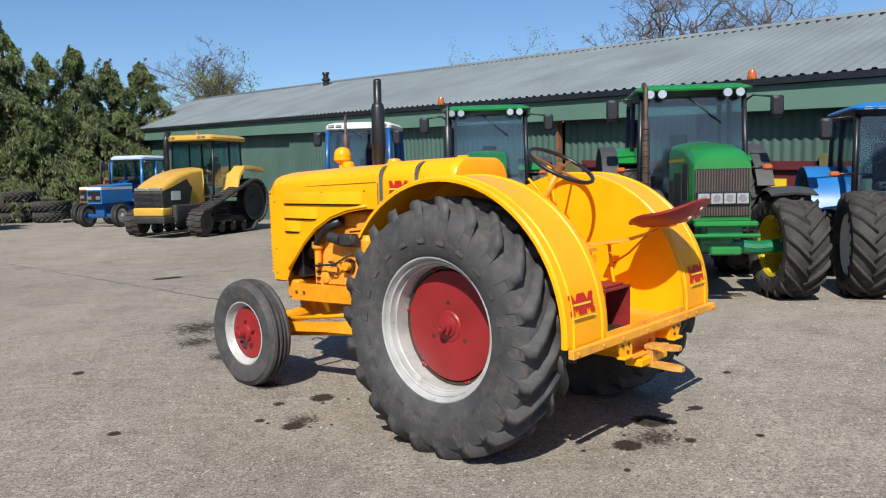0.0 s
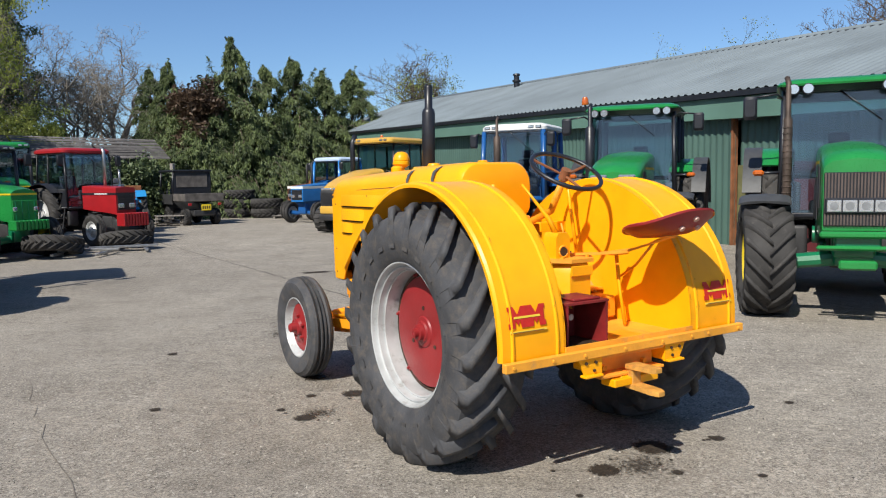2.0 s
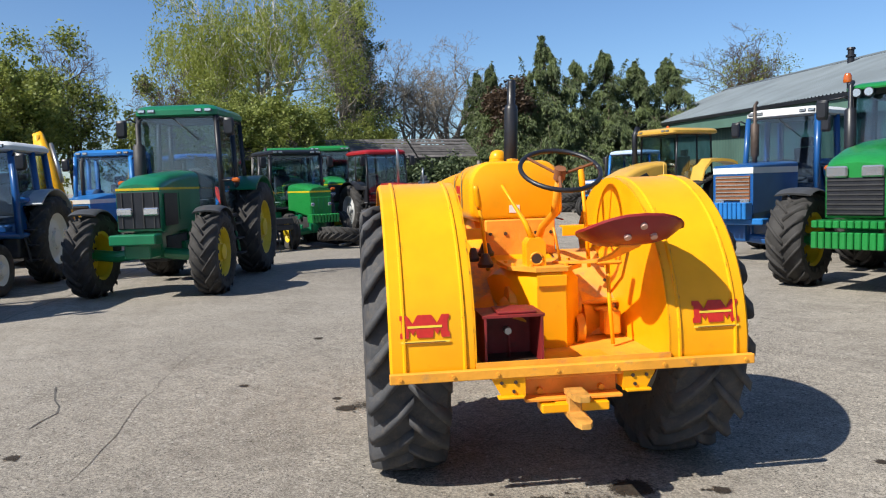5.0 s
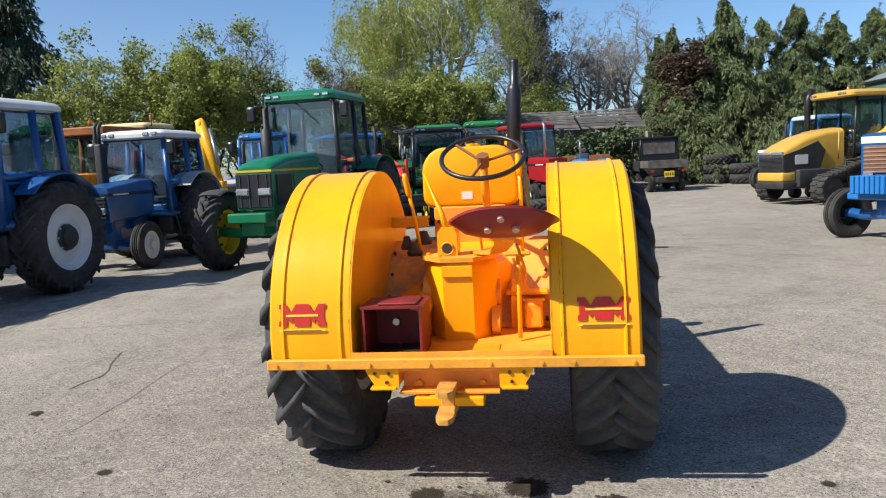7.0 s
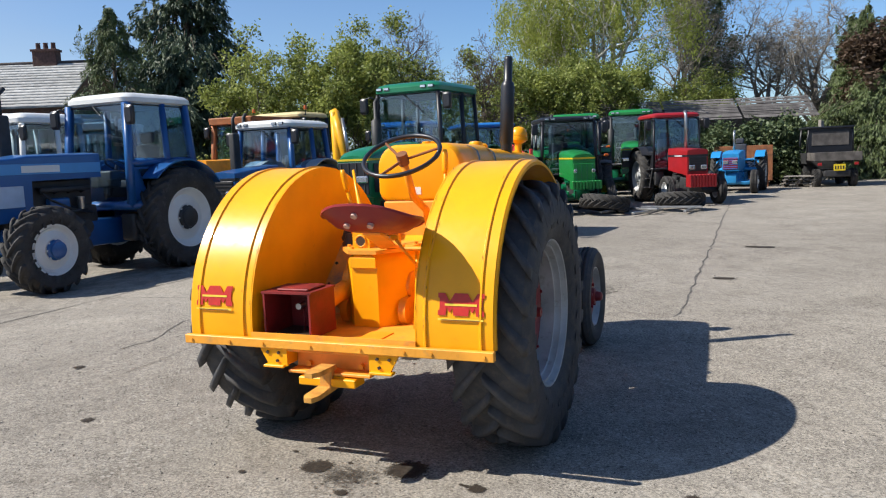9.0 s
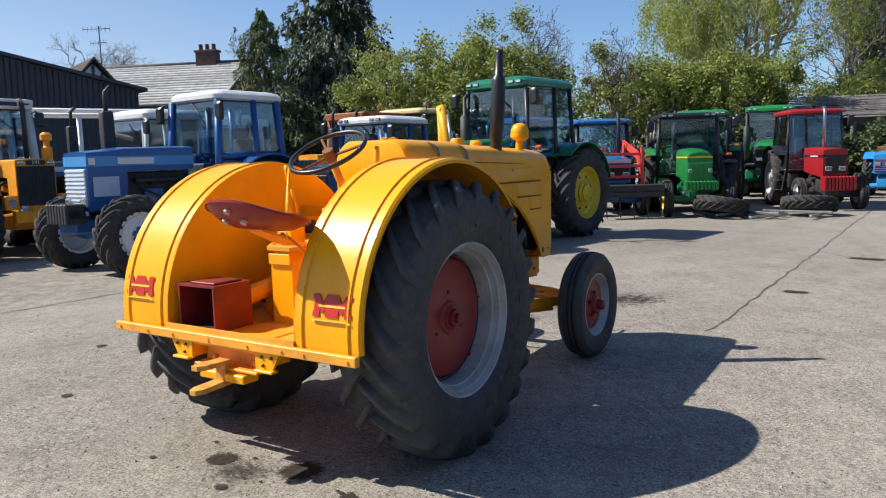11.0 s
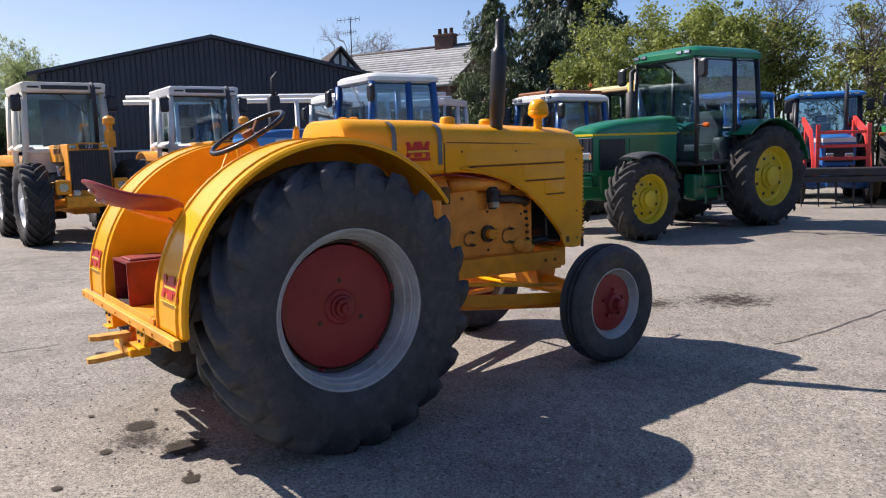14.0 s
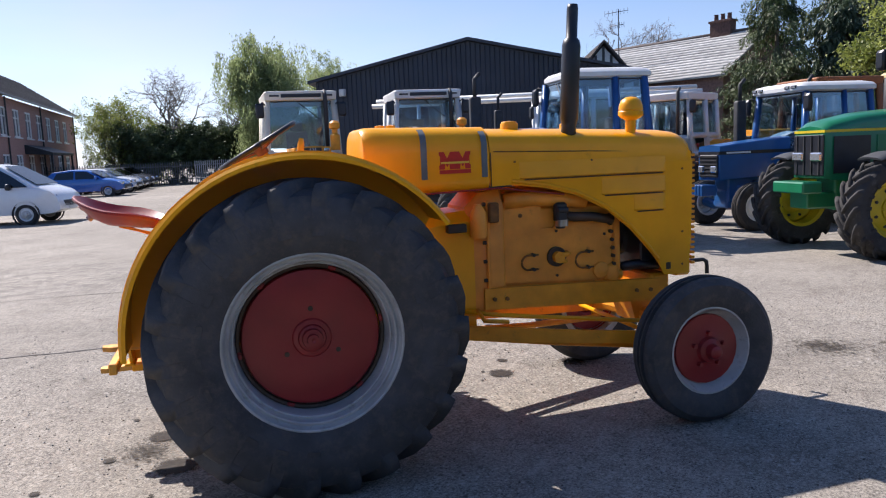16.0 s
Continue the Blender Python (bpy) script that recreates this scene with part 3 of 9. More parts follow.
def stain(x, y, rx, ry, seed, rot=0.0, material=None):
    rnd = random.Random(seed)
    bm = B()
    n = 28
    x0, y0, x, y = x, y, 0.0, 0.0
    rr = max(rx, ry)
    rx, ry = 1.35 * rx / rr, 1.35 * ry / rr
    ph = [rnd.uniform(0, 6.28) for _ in range(4)]
    ring = []
    for k in range(n):
        a = 2 * math.pi * k / n
        q = 1 + 0.16 * math.sin(2 * a + ph[0]) + 0.12 * math.sin(3 * a + ph[1]) + 0.10 * math.sin(5 * a + ph[2]) + 0.08 * math.sin(9 * a + ph[3])
        px, py = rx * q * math.cos(a), ry * q * math.sin(a)
        ring.append(bm.verts.new((x + px * math.cos(rot) - py * math.sin(rot), y + px * math.sin(rot) + py * math.cos(rot), 0.0)))
    c = bm.verts.new((x, y, 0.0))
    for k in range(n):
        bm.faces.new((c, ring[k], ring[(k + 1) % n]))
    ob = part("oil_stain", bm, material or M_OIL, None, "", pose(x0, y0, 0.006 + 0.0004 * (seed % 5) + float(dip(x0, y0))) @ Matrix.Diagonal((rr, rr, 1, 1)))
    tagged(ob, "dark oil stain soaked into the concrete", "stain", kind="structure")


for i, (x, y, rx, ry) in enumerate([(1.36, 4.95, 0.17, 0.16), (1.10, 4.50, 0.13, 0.10), (-0.95, 5.70, 0.13, 0.11), (-1.04, 5.02, 0.11, 0.06), (-1.30, 5.15, 0.05, 0.04), (-1.25, 5.55, 0.06, 0.04), (-1.45, 6.05, 0.12, 0.06), (1.75, 5.2, 0.07, 0.04), (1.5, 4.55, 0.05, 0.04), (1.0, 4.1, 0.03, 0.03), (-0.35, 3.2, 0.06, 0.05), (-1.9, 3.0, 0.07, 0.05), (1.95, 4.6, 0.04, 0.02), (-2.2, 4.9, 0.06, 0.04), (-3.2, 6.5, 0.07, 0.05), (-2.6, 10.4, 0.2, 0.06), (-4.7, 12.9, 0.35, 0.1), (-0.2, 2.2, 0.05, 0.03), (2.3, 6.1, 0.05, 0.03)]):
    stain(x, y, rx, ry, i, 0.7)
    rnd = random.Random(300 + i)
    for k in range(int(40 * (rx + ry) / 2) if rx > 0.06 else 0):
        a, e = rnd.uniform(0, 6.28), rnd.uniform(0.7, 2.4)
        q = rnd.uniform(0.006, 0.022)
        stain(x + math.cos(a) * rx * e, y + math.sin(a) * ry * e, q * rnd.uniform(0.8, 1.8), q, 400 + 20 * i + k, a)

for i, (x, y, rx, ry, rot) in enumerate([(-2.55, 7.70, 0.50, 0.26, 2.3), (-2.72, 8.45, 0.80, 0.24, 1.95), (-2.10, 7.05, 0.34, 0.20, 2.3), (-1.45, 6.08, 0.30, 0.16, 0.6), (1.30, 4.62, 0.34, 0.20, 0.7), (-1.0, 5.15, 0.26, 0.15, 0.7)]):
    stain(x, y, rx, ry, 700 + i, rot, M_SOOT)


# ---- green shed ----
SD, SN = Vector((0.646, -0.763, 0)), Vector((0.763, 0.646, 0))
SA = Vector((-6.61, 30.46, 0))
S0, S1, HALF = -20.5, 44.0, 5.4


def shed_pt(s, off, z):
    """A point of the shed: s along the front wall, off behind it, z above its own level."""
    drop = -(0.032 if z < 5 else 0.0378) * s
    p = SA + SD * s + SN * off
    return Vector((p.x, p.y, z + (drop if z > 0.5 else min(drop, 0.0) - (0.4 if z < 0.01 else 0))))


EAVE, RIDGE = 4.02, 6.02
shed = thing("machinery_shed", "long green corrugated metal shed with a grey roof", "shed", kind="")


def sheet(bm, pts, rib=0.0, n=1):
    """Profiled sheet between four corners (a, b along the ribs' run; ribs stand across)."""
    a, b, c, d = pts
    prev = None
    up = (b - a).cross(d - a).normalized()
    for k in range(n * 4 + 1):
        f = k / (n * 4)
        o = up * (rib if k % 4 in (1, 2) else 0.0)
        cur = (bm.verts.new(a.lerp(b, f) + o), bm.verts.new(d.lerp(c, f) + o))
        if prev:
            bm.faces.new((prev[0], cur[0], cur[1], prev[1]))
        prev = cur
    return bm


def wall_piece(s0, s1, z0, z1, off, material, name="cladding_sheet", rib=0.035, pitch=0.2):
    bm = B()
    n = max(1, int((s1 - s0) / pitch))
    sheet(bm, [shed_pt(s0, off, z0), shed_pt(s1, off, z0), shed_pt(s1, off, z1), shed_pt(s0, off, z1)], rib, n)
    return part(name, bm, material, shed)


def solid(s0, s1, o0, o1, z0, z1, material, name):
    bm = B()
    loft(bm, [[shed_pt(s0, o0, z0), shed_pt(s0, o1, z0), shed_pt(s0, o1, z1), shed_pt(s0, o0, z1)], [shed_pt(s1, o0, z0), shed_pt(s1, o1, z0), shed_pt(s1, o1, z1), shed_pt(s1, o0, z1)]])
    return part(name, bm, material, shed)


# front wall: sheets, doorways and fascia
for s0, s1, off in [(-20.5, -12, 0.25), (-12, -4, 0.25), (-4, 1.0, 0.25), (1.0, 6.2, 0.12), (6.2, 7.4, 0.3), (7.4, 14.75, 0.12), (23.4, 30, 0.06), (30, 37, 0.12), (37, 44, 0.25)]:
    wall_piece(s0, s1, 0, 3.45, off, M_CLAD)
wall_piece(14.75, 17.0, 2.35, 3.45, 0.28, M_CLAD)
wall_piece(17.0, 23.4, 2.45, 3.45, 0.28, M_CLAD)
wall_piece(21.6, 23.4, 0, 2.45, 0.28, M_CLAD)
solid(S0, S1, -0.17, 0.06, 3.42, 3.90, M_CLADL, "fascia_board")
solid(S0 - 0.1, S1, -0.27, -0.175, 3.91, 4.035, M_BLK, "gutter")
solid(14.68, 14.74, 0.04, 0.2, 0, 3.42, M_RUST, "door_edge")
solid(14.75, 15.4, 0.2, 0.32, 0, 2.35, M_OLIVE, "post")
for s in (15.4, 17.0, 19.9, 20.9):
    solid(s, s + 0.13, 0.15, 0.3, 0, 2.35, M_MAROON, "door_frame")
solid(15.4, 21.0, 0.15, 0.3, 2.28, 2.45, M_MAROON, "door_frame")
solid(15.53, 17.0, 0.24, 0.29, 0, 2.28, M_MAROON, "door")
solid(19.9, 21.0, 0.24, 0.28, 0, 2.28, M_MAROON, "door")
solid(21.1, 21.6, 0.16, 0.3, 0, 2.6, M_OLIVE, "post")
# plain black sheet fills the doorway, set back behind the frame
solid(17.13, 19.9, 0.5, 0.55, 0, 2.3, M_BLK, "doorway_curtain")
solid(6.2, 7.4, 0.2, 0.28, 0, 3.3, M_MAROON, "door")
solid(20.15, 20.45, 0.22, 0.235, 1.45, 2.1, M_PLATE, "warning_sign")
for z in (1.55, 1.63, 1.71):
    solid(20.18, 20.42, 0.214, 0.219, z, z + 0.035, M_BLK, "sign_text_bar")
# roof: corrugated sheets in bays, both slopes, ridge cap, gable ends
for k in range(43):
    s0 = S0 - 0.2 + k * 1.5
    if s0 > S1:
        break
    for side in (0, 1):
        bm = B()
        if side == 0:
            c = [shed_pt(s0, -0.17, EAVE), shed_pt(s0 + 1.5, -0.17, EAVE), shed_pt(s0 + 1.5, HALF, RIDGE), shed_pt(s0, HALF, RIDGE)]
        else:
            c = [shed_pt(s0, HALF, RIDGE), shed_pt(s0 + 1.5, HALF, RIDGE), shed_pt(s0 + 1.5, 2 * HALF + 0.3, EAVE), shed_pt(s0, 2 * HALF + 0.3, EAVE)]
        sheet(bm, c, 0.06, 6)
        part("roof_sheet", bm, M_ROOF, shed)
bm = B()
tube(bm, [shed_pt(S0 - 0.2, HALF, RIDGE + 0.02), shed_pt(S1, HALF, RIDGE + 0.02)], 0.1, 8)
part("ridge_cap", bm, M_ROOF, shed)
# solid black blocks imitate the shade in the notches below the ridge
bm = B()
for k in range(258):
    p = shed_pt(S0 + 0.25 * k, HALF - 0.10, RIDGE - 0.005)
    box(bm, p, (0.10, 0.10, 0.05))
tagged(part("ridge_gap", bm, M_BLK, shed, "black blocks painting the shaded gaps under the ridge capping"), kind="stuff")
for s in (S0, S1 - 0.1):
    bm = B()
    ol = [(0, 0), (2 * HALF, 0), (2 * HALF, EAVE - 0.05), (HALF, RIDGE - 0.05), (0, EAVE - 0.05)]
    loft(bm, [[shed_pt(s, o, z) for o, z in ol], [shed_pt(s + 0.1, o, z) for o, z in ol]])
    part("gable_wall", bm, M_CLAD, shed)
solid(S0, S1, 2 * HALF - 0.1, 2 * HALF, 0, EAVE, M_CLAD, "rear_wall")
fl = shed_pt(-3.7, 4.8, 5.78)
bm = B()
turned(bm, [(0.14, -0.3), (0.14, 0.28), (0.20, 0.30), (0.20, 0.38), (0.13, 0.41), (0.13, 0.58), (0.18, 0.6), (0.16, 0.68)], 12, Matrix.Translation(fl))
part("flue", bm, M_BLK, shed)


# loose grit on the concrete
def scatter_grit(n, box4, seed, material, lo, hi):
    rng = np.random.default_rng(seed)
    base = np.array([(1, 0, 0), (-0.5, 0.87, 0), (-0.5, -0.87, 0), (0.1, 0, 0.8)])
    c = np.stack([rng.uniform(box4[0], box4[1], n), rng.uniform(box4[2], box4[3], n), np.zeros(n)], 1)
    c[:, 2] = dip(c[:, 0], c[:, 1])
    a = rng.uniform(0, 6.28, n)
    sz = rng.uniform(lo, hi, n) * rng.uniform(0.4, 1.0, n)
    rot = np.stack([np.stack([np.cos(a), -np.sin(a), 0 * a], 1), np.stack([np.sin(a), np.cos(a), 0 * a], 1), np.stack([0 * a, 0 * a, 1 + 0 * a], 1)], 1)
    v = np.einsum("nij,kj->nki", rot, base) * sz[:, None, None] + c[:, None, :]
    v = v.reshape(-1, 3)
    f = (np.arange(n)[:, None, None] * 4 + np.array([(0, 1, 3), (1, 2, 3), (2, 0, 3)])[None]).reshape(-1, 3)
    me = bpy.data.meshes.new("grit")
    me.from_pydata(v.tolist(), [], f.tolist())
    me.materials.append(material)
    return tagged(new("grit", me), "loose grit and small stones on the concrete", "grit", kind="stuff")


scatter_grit(9000, (-5, 6, 0, 12), 5, mat("dark_grit_stone", (0.08, 0.072, 0.064), 0.9, var=0.4, scale=2), 0.004, 0.011)
scatter_grit(9000, (-5, 6, 0, 12), 3, mat("grit_stone", (0.36, 0.331, 0.288), 0.9, var=0.3, scale=2), 0.004, 0.013)


# ---- the yellow vintage tractor ----
MX = pose(0.59, 5.17, 0, 0, 0, 138.45)
vt = thing("vintage_tractor", "restored yellow vintage tractor with red wheel centres and seat", "tractor", MX)
CZ, RR = 0.765, 0.785

# rear wheels
bm = tyre_mesh(RR, 0.425, 0.45, 22, 0.045)
rt = part("tyre", bm, M_TYRE, vt, "worn black lugged rear tyre", pose(0, 0.818, CZ - 0.028))
bm = B()
lathe(bm, [(0.37, -0.15), (0.432, -0.165), (0.432, -0.145), (0.395, -0.1), (0.38, 0), (0.395, 0.1), (0.432, 0.145), (0.439, 0.166), (0.437, 0.174), (0.430, 0.176), (0.424, 0.172), (0.419, 0.150), (0.413, 0.138), (0.407, 0.140), (0.401, 0.144), (0.396, 0.140), (0.393, 0.112), (0.388, 0.100), (0.381, 0.104), (0.376, 0.100), (0.373, 0.045), (0.369, 0.02), (0.367, -0.03), (0.352, -0.05)], 56)
part("rim", bm, M_RIMW, rt, "scuffed silver painted rim")
# dark ring paints the recess shade between rim and disc, with some grime
bm = B()
lathe(bm, [(0.366, 0.012), (0.362, 0.016), (0.350, 0.012), (0.344, 0.004)], 48)
part("rim_joint", bm, M_GRIME_SHADE, rt, "dark ring of grime and painted shade round the wheel centre")
for k in range(6):
    a = 0.35 + math.pi * k / 3
    bm = B()
    box(bm, (0, 0.010, 0.354), (0.04, 0.02, 0.018), 0.005)
    cyl(bm, (0, 0.018, 0.352), (0, 0.030, 0.352), 0.009, n=6)
    bm.transform(Matrix.Rotation(a, 4, "Y"))
    part("rim_lug", bm, M_RED, rt)
bm = B()
lathe(bm, [(0.344, -0.07), (0.342, 0.0), (0.335, 0.022), (0.315, 0.027), (0.105, 0.038), (0.098, 0.036), (0.090, 0.045), (0.070, 0.048), (0.064, 0.060), (0.052, 0.063), (0.048, 0.085), (0.030, 0.088), (0.028, 0.112), (0.012, 0.114), (0.001, 0.108)], 40)
part("wheel_disc", bm, M_RED, rt, "dull red cast wheel centre")
for k in range(3):
    a = 2 * math.pi * k / 3
    bm = B()
    cyl(bm, (0.145 * math.sin(a), 0.030, 0.145 * math.cos(a)), (0.145 * math.sin(a), 0.0405, 0.145 * math.cos(a)), 0.0125, n=12)
    part("puller_hole", bm, M_GRIME_SHADE, rt)
again(rt, vt, pose(0, -0.818, CZ - 0.028) @ Matrix.Diagonal((1, -1, 1, 1)))

# front wheels
bm = tyre_mesh(0.435, 0.255, 0.21, style="rib")
ft = part("tyre", bm, M_TYRE, vt, "black ribbed front tyre", pose(2.27, 0.715, 0.405))
bm = B()
lathe(bm, [(0.22, -0.07), (0.26, -0.078), (0.235, -0.05), (0.225, 0), (0.235, 0.05), (0.26, 0.078), (0.25, 0.08), (0.236, 0.055), (0.226, 0.03), (0.215, 0.02), (0.20, 0.005)], 36)
part("rim", bm, M_RIMW, ft, "silver painted front rim")
bm = B()
lathe(bm, [(0.215, 0.0), (0.205, 0.03), (0.13, 0.035), (0.08, 0.05), (0.07, 0.075), (0.045, 0.085), (0.038, 0.13), (0.025, 0.14), (0.001, 0.142)], 24)
for k in range(5):
    a = 2 * math.pi * k / 5
    cyl(bm, (0.1 * math.sin(a), 0.035, 0.1 * math.cos(a)), (0.1 * math.sin(a), 0.07, 0.1 * math.cos(a)), 0.014, n=6)
part("hub", bm, M_RED, ft, "red front hub with five studs")
again(ft, vt, pose(2.29, -0.745, 0.405) @ Matrix.Diagonal((1, -1, 1, 1)))

# mudguards
def badge_shape(bm, w, h):
    """Flat notched outline in x, y, centred, 2 mm thick."""
    u, v = w / 2, h / 2
    ol = [(-u, -v), (-u, -v * 0.55), (-u * 0.93, -v * 0.5), (-u * 0.93, v * 0.55), (-u, v * 0.6), (-u, v), (-u * 0.70, v), (-u * 0.49, v * 0.25), (-u * 0.28, v), (0, v), (u * 0.28, v), (u * 0.49, v * 0.25), (u * 0.70, v), (u, v), (u, v * 0.6), (u * 0.93, v * 0.55), (u * 0.93, -v * 0.5), (u, -v * 0.55), (u, -v),
          (u * 0.66, -v), (u * 0.62, -v * 0.3), (u * 0.49, -v * 0.75), (u * 0.36, -v * 0.3), (u * 0.32, -v), (-u * 0.32, -v), (-u * 0.36, -v * 0.3), (-u * 0.49, -v * 0.75), (-u * 0.62, -v * 0.3), (-u * 0.66, -v)]
    return loft(bm, [[(x, y, 0) for x, y in ol], [(x, y, 0.002) for x, y in ol]])


for sgn in (1, -1):
    bm = B()
    yi, yo = sgn * 0.50, sgn * 0.925
    n, secs = 30, []
    ang = [-93 + (55 + 93) * k / n for k in range(n + 1)]
    RF = 0.875
    for a in ang:
        s, c = math.sin(radians(a)), math.cos(radians(a))
        row = []
        for f, dr in ((0, 0), (0.10, 0), (0.115, 0.010), (0.135, 0.010), (0.15, 0), (0.80, 0), (0.815, 0.010), (0.835, 0.010), (0.85, 0), (0.97, 0), (1.0, -0.012), (1.0, -0.03)):
            row.append((s * (RF + dr), yi + (yo - yi) * f, CZ + c * (RF + dr)))
        for f in (0.985, 0.0):
            row.append((s * (RF - 0.008), yi + (yo - yi) * f, CZ + c * (RF - 0.008)))
        secs.append(row)
    loft(bm, secs)
    guard = part("mudguard", bm, M_YEL, vt, "bright yellow full crown mudguard")
    bm = B()
    ol = [(RF * math.sin(radians(a)), CZ + RF * math.cos(radians(a))) for a in ang] + [(0.60, 1.05), (0.42, 0.80), (0.2, 0.70), (-0.87, 0.70)]
    prism(bm, ol, yi - 0.005 * sgn, yi + 0.006 * sgn)
    part("side_sheet", bm, M_YEL, guard)
    # maker's badge on the rear of the crown, a red outline over a yellow label
    aa = -79.0
    mm = pose(0, sgn * 0.747, CZ) @ Matrix.Rotation(radians(aa), 4, "Y")
    bm = B()
    badge_shape(bm, 0.245, 0.112)
    bm.transform(mm @ Matrix(((0, 1, 0, 0.012), (-1, 0, 0, 0), (0, 0, 1, RF + 0.003), (0, 0, 0, 1))))
    badge = part("badge", bm, M_DECAL, guard, "red maker's badge shape on yellow")
    for zz, w, h in ((0.010, 0.17, 0.011), (-0.064, 0.24, 0.010)):
        bm = B()
        box(bm, (zz, 0, RF + 0.006), (h, w, 0.003), 0, mm)
        lab = part("badge_label", bm, M_DECALT, guard)
    bm = B()
    box(bm, (-0.066, 0, RF + 0.008), (0.004, 0.20, 0.002), 0, mm)
    part("badge_bar", bm, M_CHIP, guard)
    # paint worn through along the pressed beads and edges
    rnd = random.Random(5 + sgn)
    bm = B()
    for k in range(42):
        f = rnd.choice((0.108, 0.142, 0.808, 0.842, 0.004, 0.012))
        a0 = rnd.uniform(-92, 20)
        a1 = a0 + rnd.uniform(0.3, 3.2)
        w = rnd.uniform(0.0006, 0.002)
        rr_ = RF + (0.0125 if 0.112 < f < 0.838 and not 0.145 < f < 0.805 else 0.006)
        q = []
        for a, d in ((a0, 0.3), ((a0 + a1) / 2, 1.0), (a1, 0.2)):
            sa, ca = math.sin(radians(a)), math.cos(radians(a))
            y = yi + (yo - yi) * f
            q.append((bm.verts.new((sa * rr_, y - w * d, CZ + ca * rr_)), bm.verts.new((sa * rr_, y + w * d, CZ + ca * rr_))))
        for u, v in zip(q, q[1:]):
            bm.faces.new((u[0], u[1], v[1], v[0]))
    tagged(part("paint_chip", bm, M_CHIP, guard), kind="stuff")

# platform, rear beam, brackets
bm = B()
box(bm, (-0.46, 0, 0.695), (0.86, 1.0, 0.022), 0.003)
box(bm, (-0.905, 0, 0.70), (0.035, 1.86, 0.05), 0.004)
box(bm, (-0.88, 0, 0.735), (0.012, 1.0, 0.03))
for y in (-0.88, -0.6, -0.45, -0.2, 0.1, 0.4, 0.62, 0.88):
    cyl(bm, (-0.915, y, 0.70), (-0.93, y, 0.70), 0.009, n=6)
part("platform", bm, M_PLATF, vt, "yellow steel driver's platform, paint worn")
for sgn in (1, -1):
    bm = B()
    ol = [(0.25, 0.682), (0.42, 0.682), (0.415, 0.66), (0.375, 0.59), (0.375, 0.575), (0.25, 0.575)]
    loft(bm, [[(x, 0.01 + sgn * y, z) for y, z in ol] for x in (-0.905, -0.89)])
    box(bm, (-0.80, 0.01 + sgn * 0.26, 0.63), (0.19, 0.02, 0.10), 0.004)
    box(bm, (-0.905, 0.01 + sgn * 0.325, 0.577), (0.05, 0.13, 0.014), 0.003)
    part("gusset", bm, M_YEL, vt)
    for y, z in ((0.30, 0.65), (0.37, 0.65), (0.31, 0.605)):
        part("gusset_bolt", cyl(B(), (-0.904, 0.01 + sgn * y, z), (-0.914, 0.01 + sgn * y, z), 0.009, n=6), M_GRIME_SHADE, vt)
bm = B()
box(bm, (-0.80, 0.01, 0.605), (0.02, 0.49, 0.13), 0.003)
box(bm, (-0.845, 0.01, 0.548), (0.11, 0.50, 0.016), 0.003)
box(bm, (-0.845, 0.01, 0.664), (0.11, 0.50, 0.014), 0.003)
part("drawbar_channel", bm, M_ENG, vt, "channel behind the hitch, grime and shade in its colour")
for y in (-0.15, 0.17):
    part("channel_bolt", cyl(B(), (-0.81, y, 0.578), (-0.835, y, 0.578), 0.017, n=6), M_YELD, vt)
bm = B()
box(bm, (-0.87, 0.01, 0.508), (0.11, 0.345, 0.045), 0.005)
box(bm, (-0.70, 0.01, 0.52), (0.40, 0.20, 0.035), 0.006)
part("drawbar", bm, M_YEL, vt)
bm = B()
loft(bm, [[(x, 0.015 - w, z - 0.013), (x, 0.015 + w, z - 0.013), (x, 0.015 + w, z + 0.013), (x, 0.015 - w, z + 0.013)] for x, z, w in ((-0.88, 0.586, 0.045), (-1.05, 0.590, 0.042), (-1.09, 0.592, 0.022))])
loft(bm, [[(x, 0.015 - w, z - 0.013), (x, 0.015 + w, z - 0.013), (x, 0.015 + w, z + 0.013), (x, 0.015 - w, z + 0.013)] for x, z, w in ((-0.88, 0.478, 0.045), (-1.07, 0.470, 0.042), (-1.11, 0.468, 0.022))])
box(bm, (-0.905, 0.015, 0.53), (0.05, 0.075, 0.12), 0.008)
part("hitch_clevis", bm, M_HITCH, vt, "worn rusty yellow hitch clevis")

# transmission and rear housing
bm = B()
loft(bm, [[(x, w * sx, z) for sx, z in ((-1, zb), (-1, zt - 0.06), (-0.7, zt), (0.7, zt), (1, zt - 0.06), (1, zb))] for x, w, zb, zt in ((-0.45, 0.082, 0.66, 1.125), (-0.445, 0.086, 0.62, 1.13), (-0.30, 0.195, 0.55, 1.135), (-0.10, 0.205, 0.45, 1.145), (-0.02, 0.25, 0.45, 1.14), (0.1, 0.27, 0.45, 1.10), (0.45, 0.25, 0.48, 1.20), (1.0, 0.25, 0.52, 1.26), (1.05, 0.245, 0.52, 1.26))])
part("gearbox_housing", bm, M_YEL, vt, "yellow gearbox and final drive casting")
bm = B()
cyl(bm, (0, -0.62, CZ), (0, 0.62, CZ), 0.11, n=20)
for s in (-1, 1):
    cyl(bm, (0, s * 0.27, CZ), (0, s * 0.40, CZ), 0.2, 0.14, n=20)
part("rear_axle", bm, M_YELD, vt)
bm = B()
loft(bm, [[(x, y, z) for x, y in ((-0.47, 0.09), (-0.31, 0.215), (0.04, 0.215), (0.04, -0.215), (-0.31, -0.215), (-0.47, -0.09))] for z in (1.135, 1.158)])
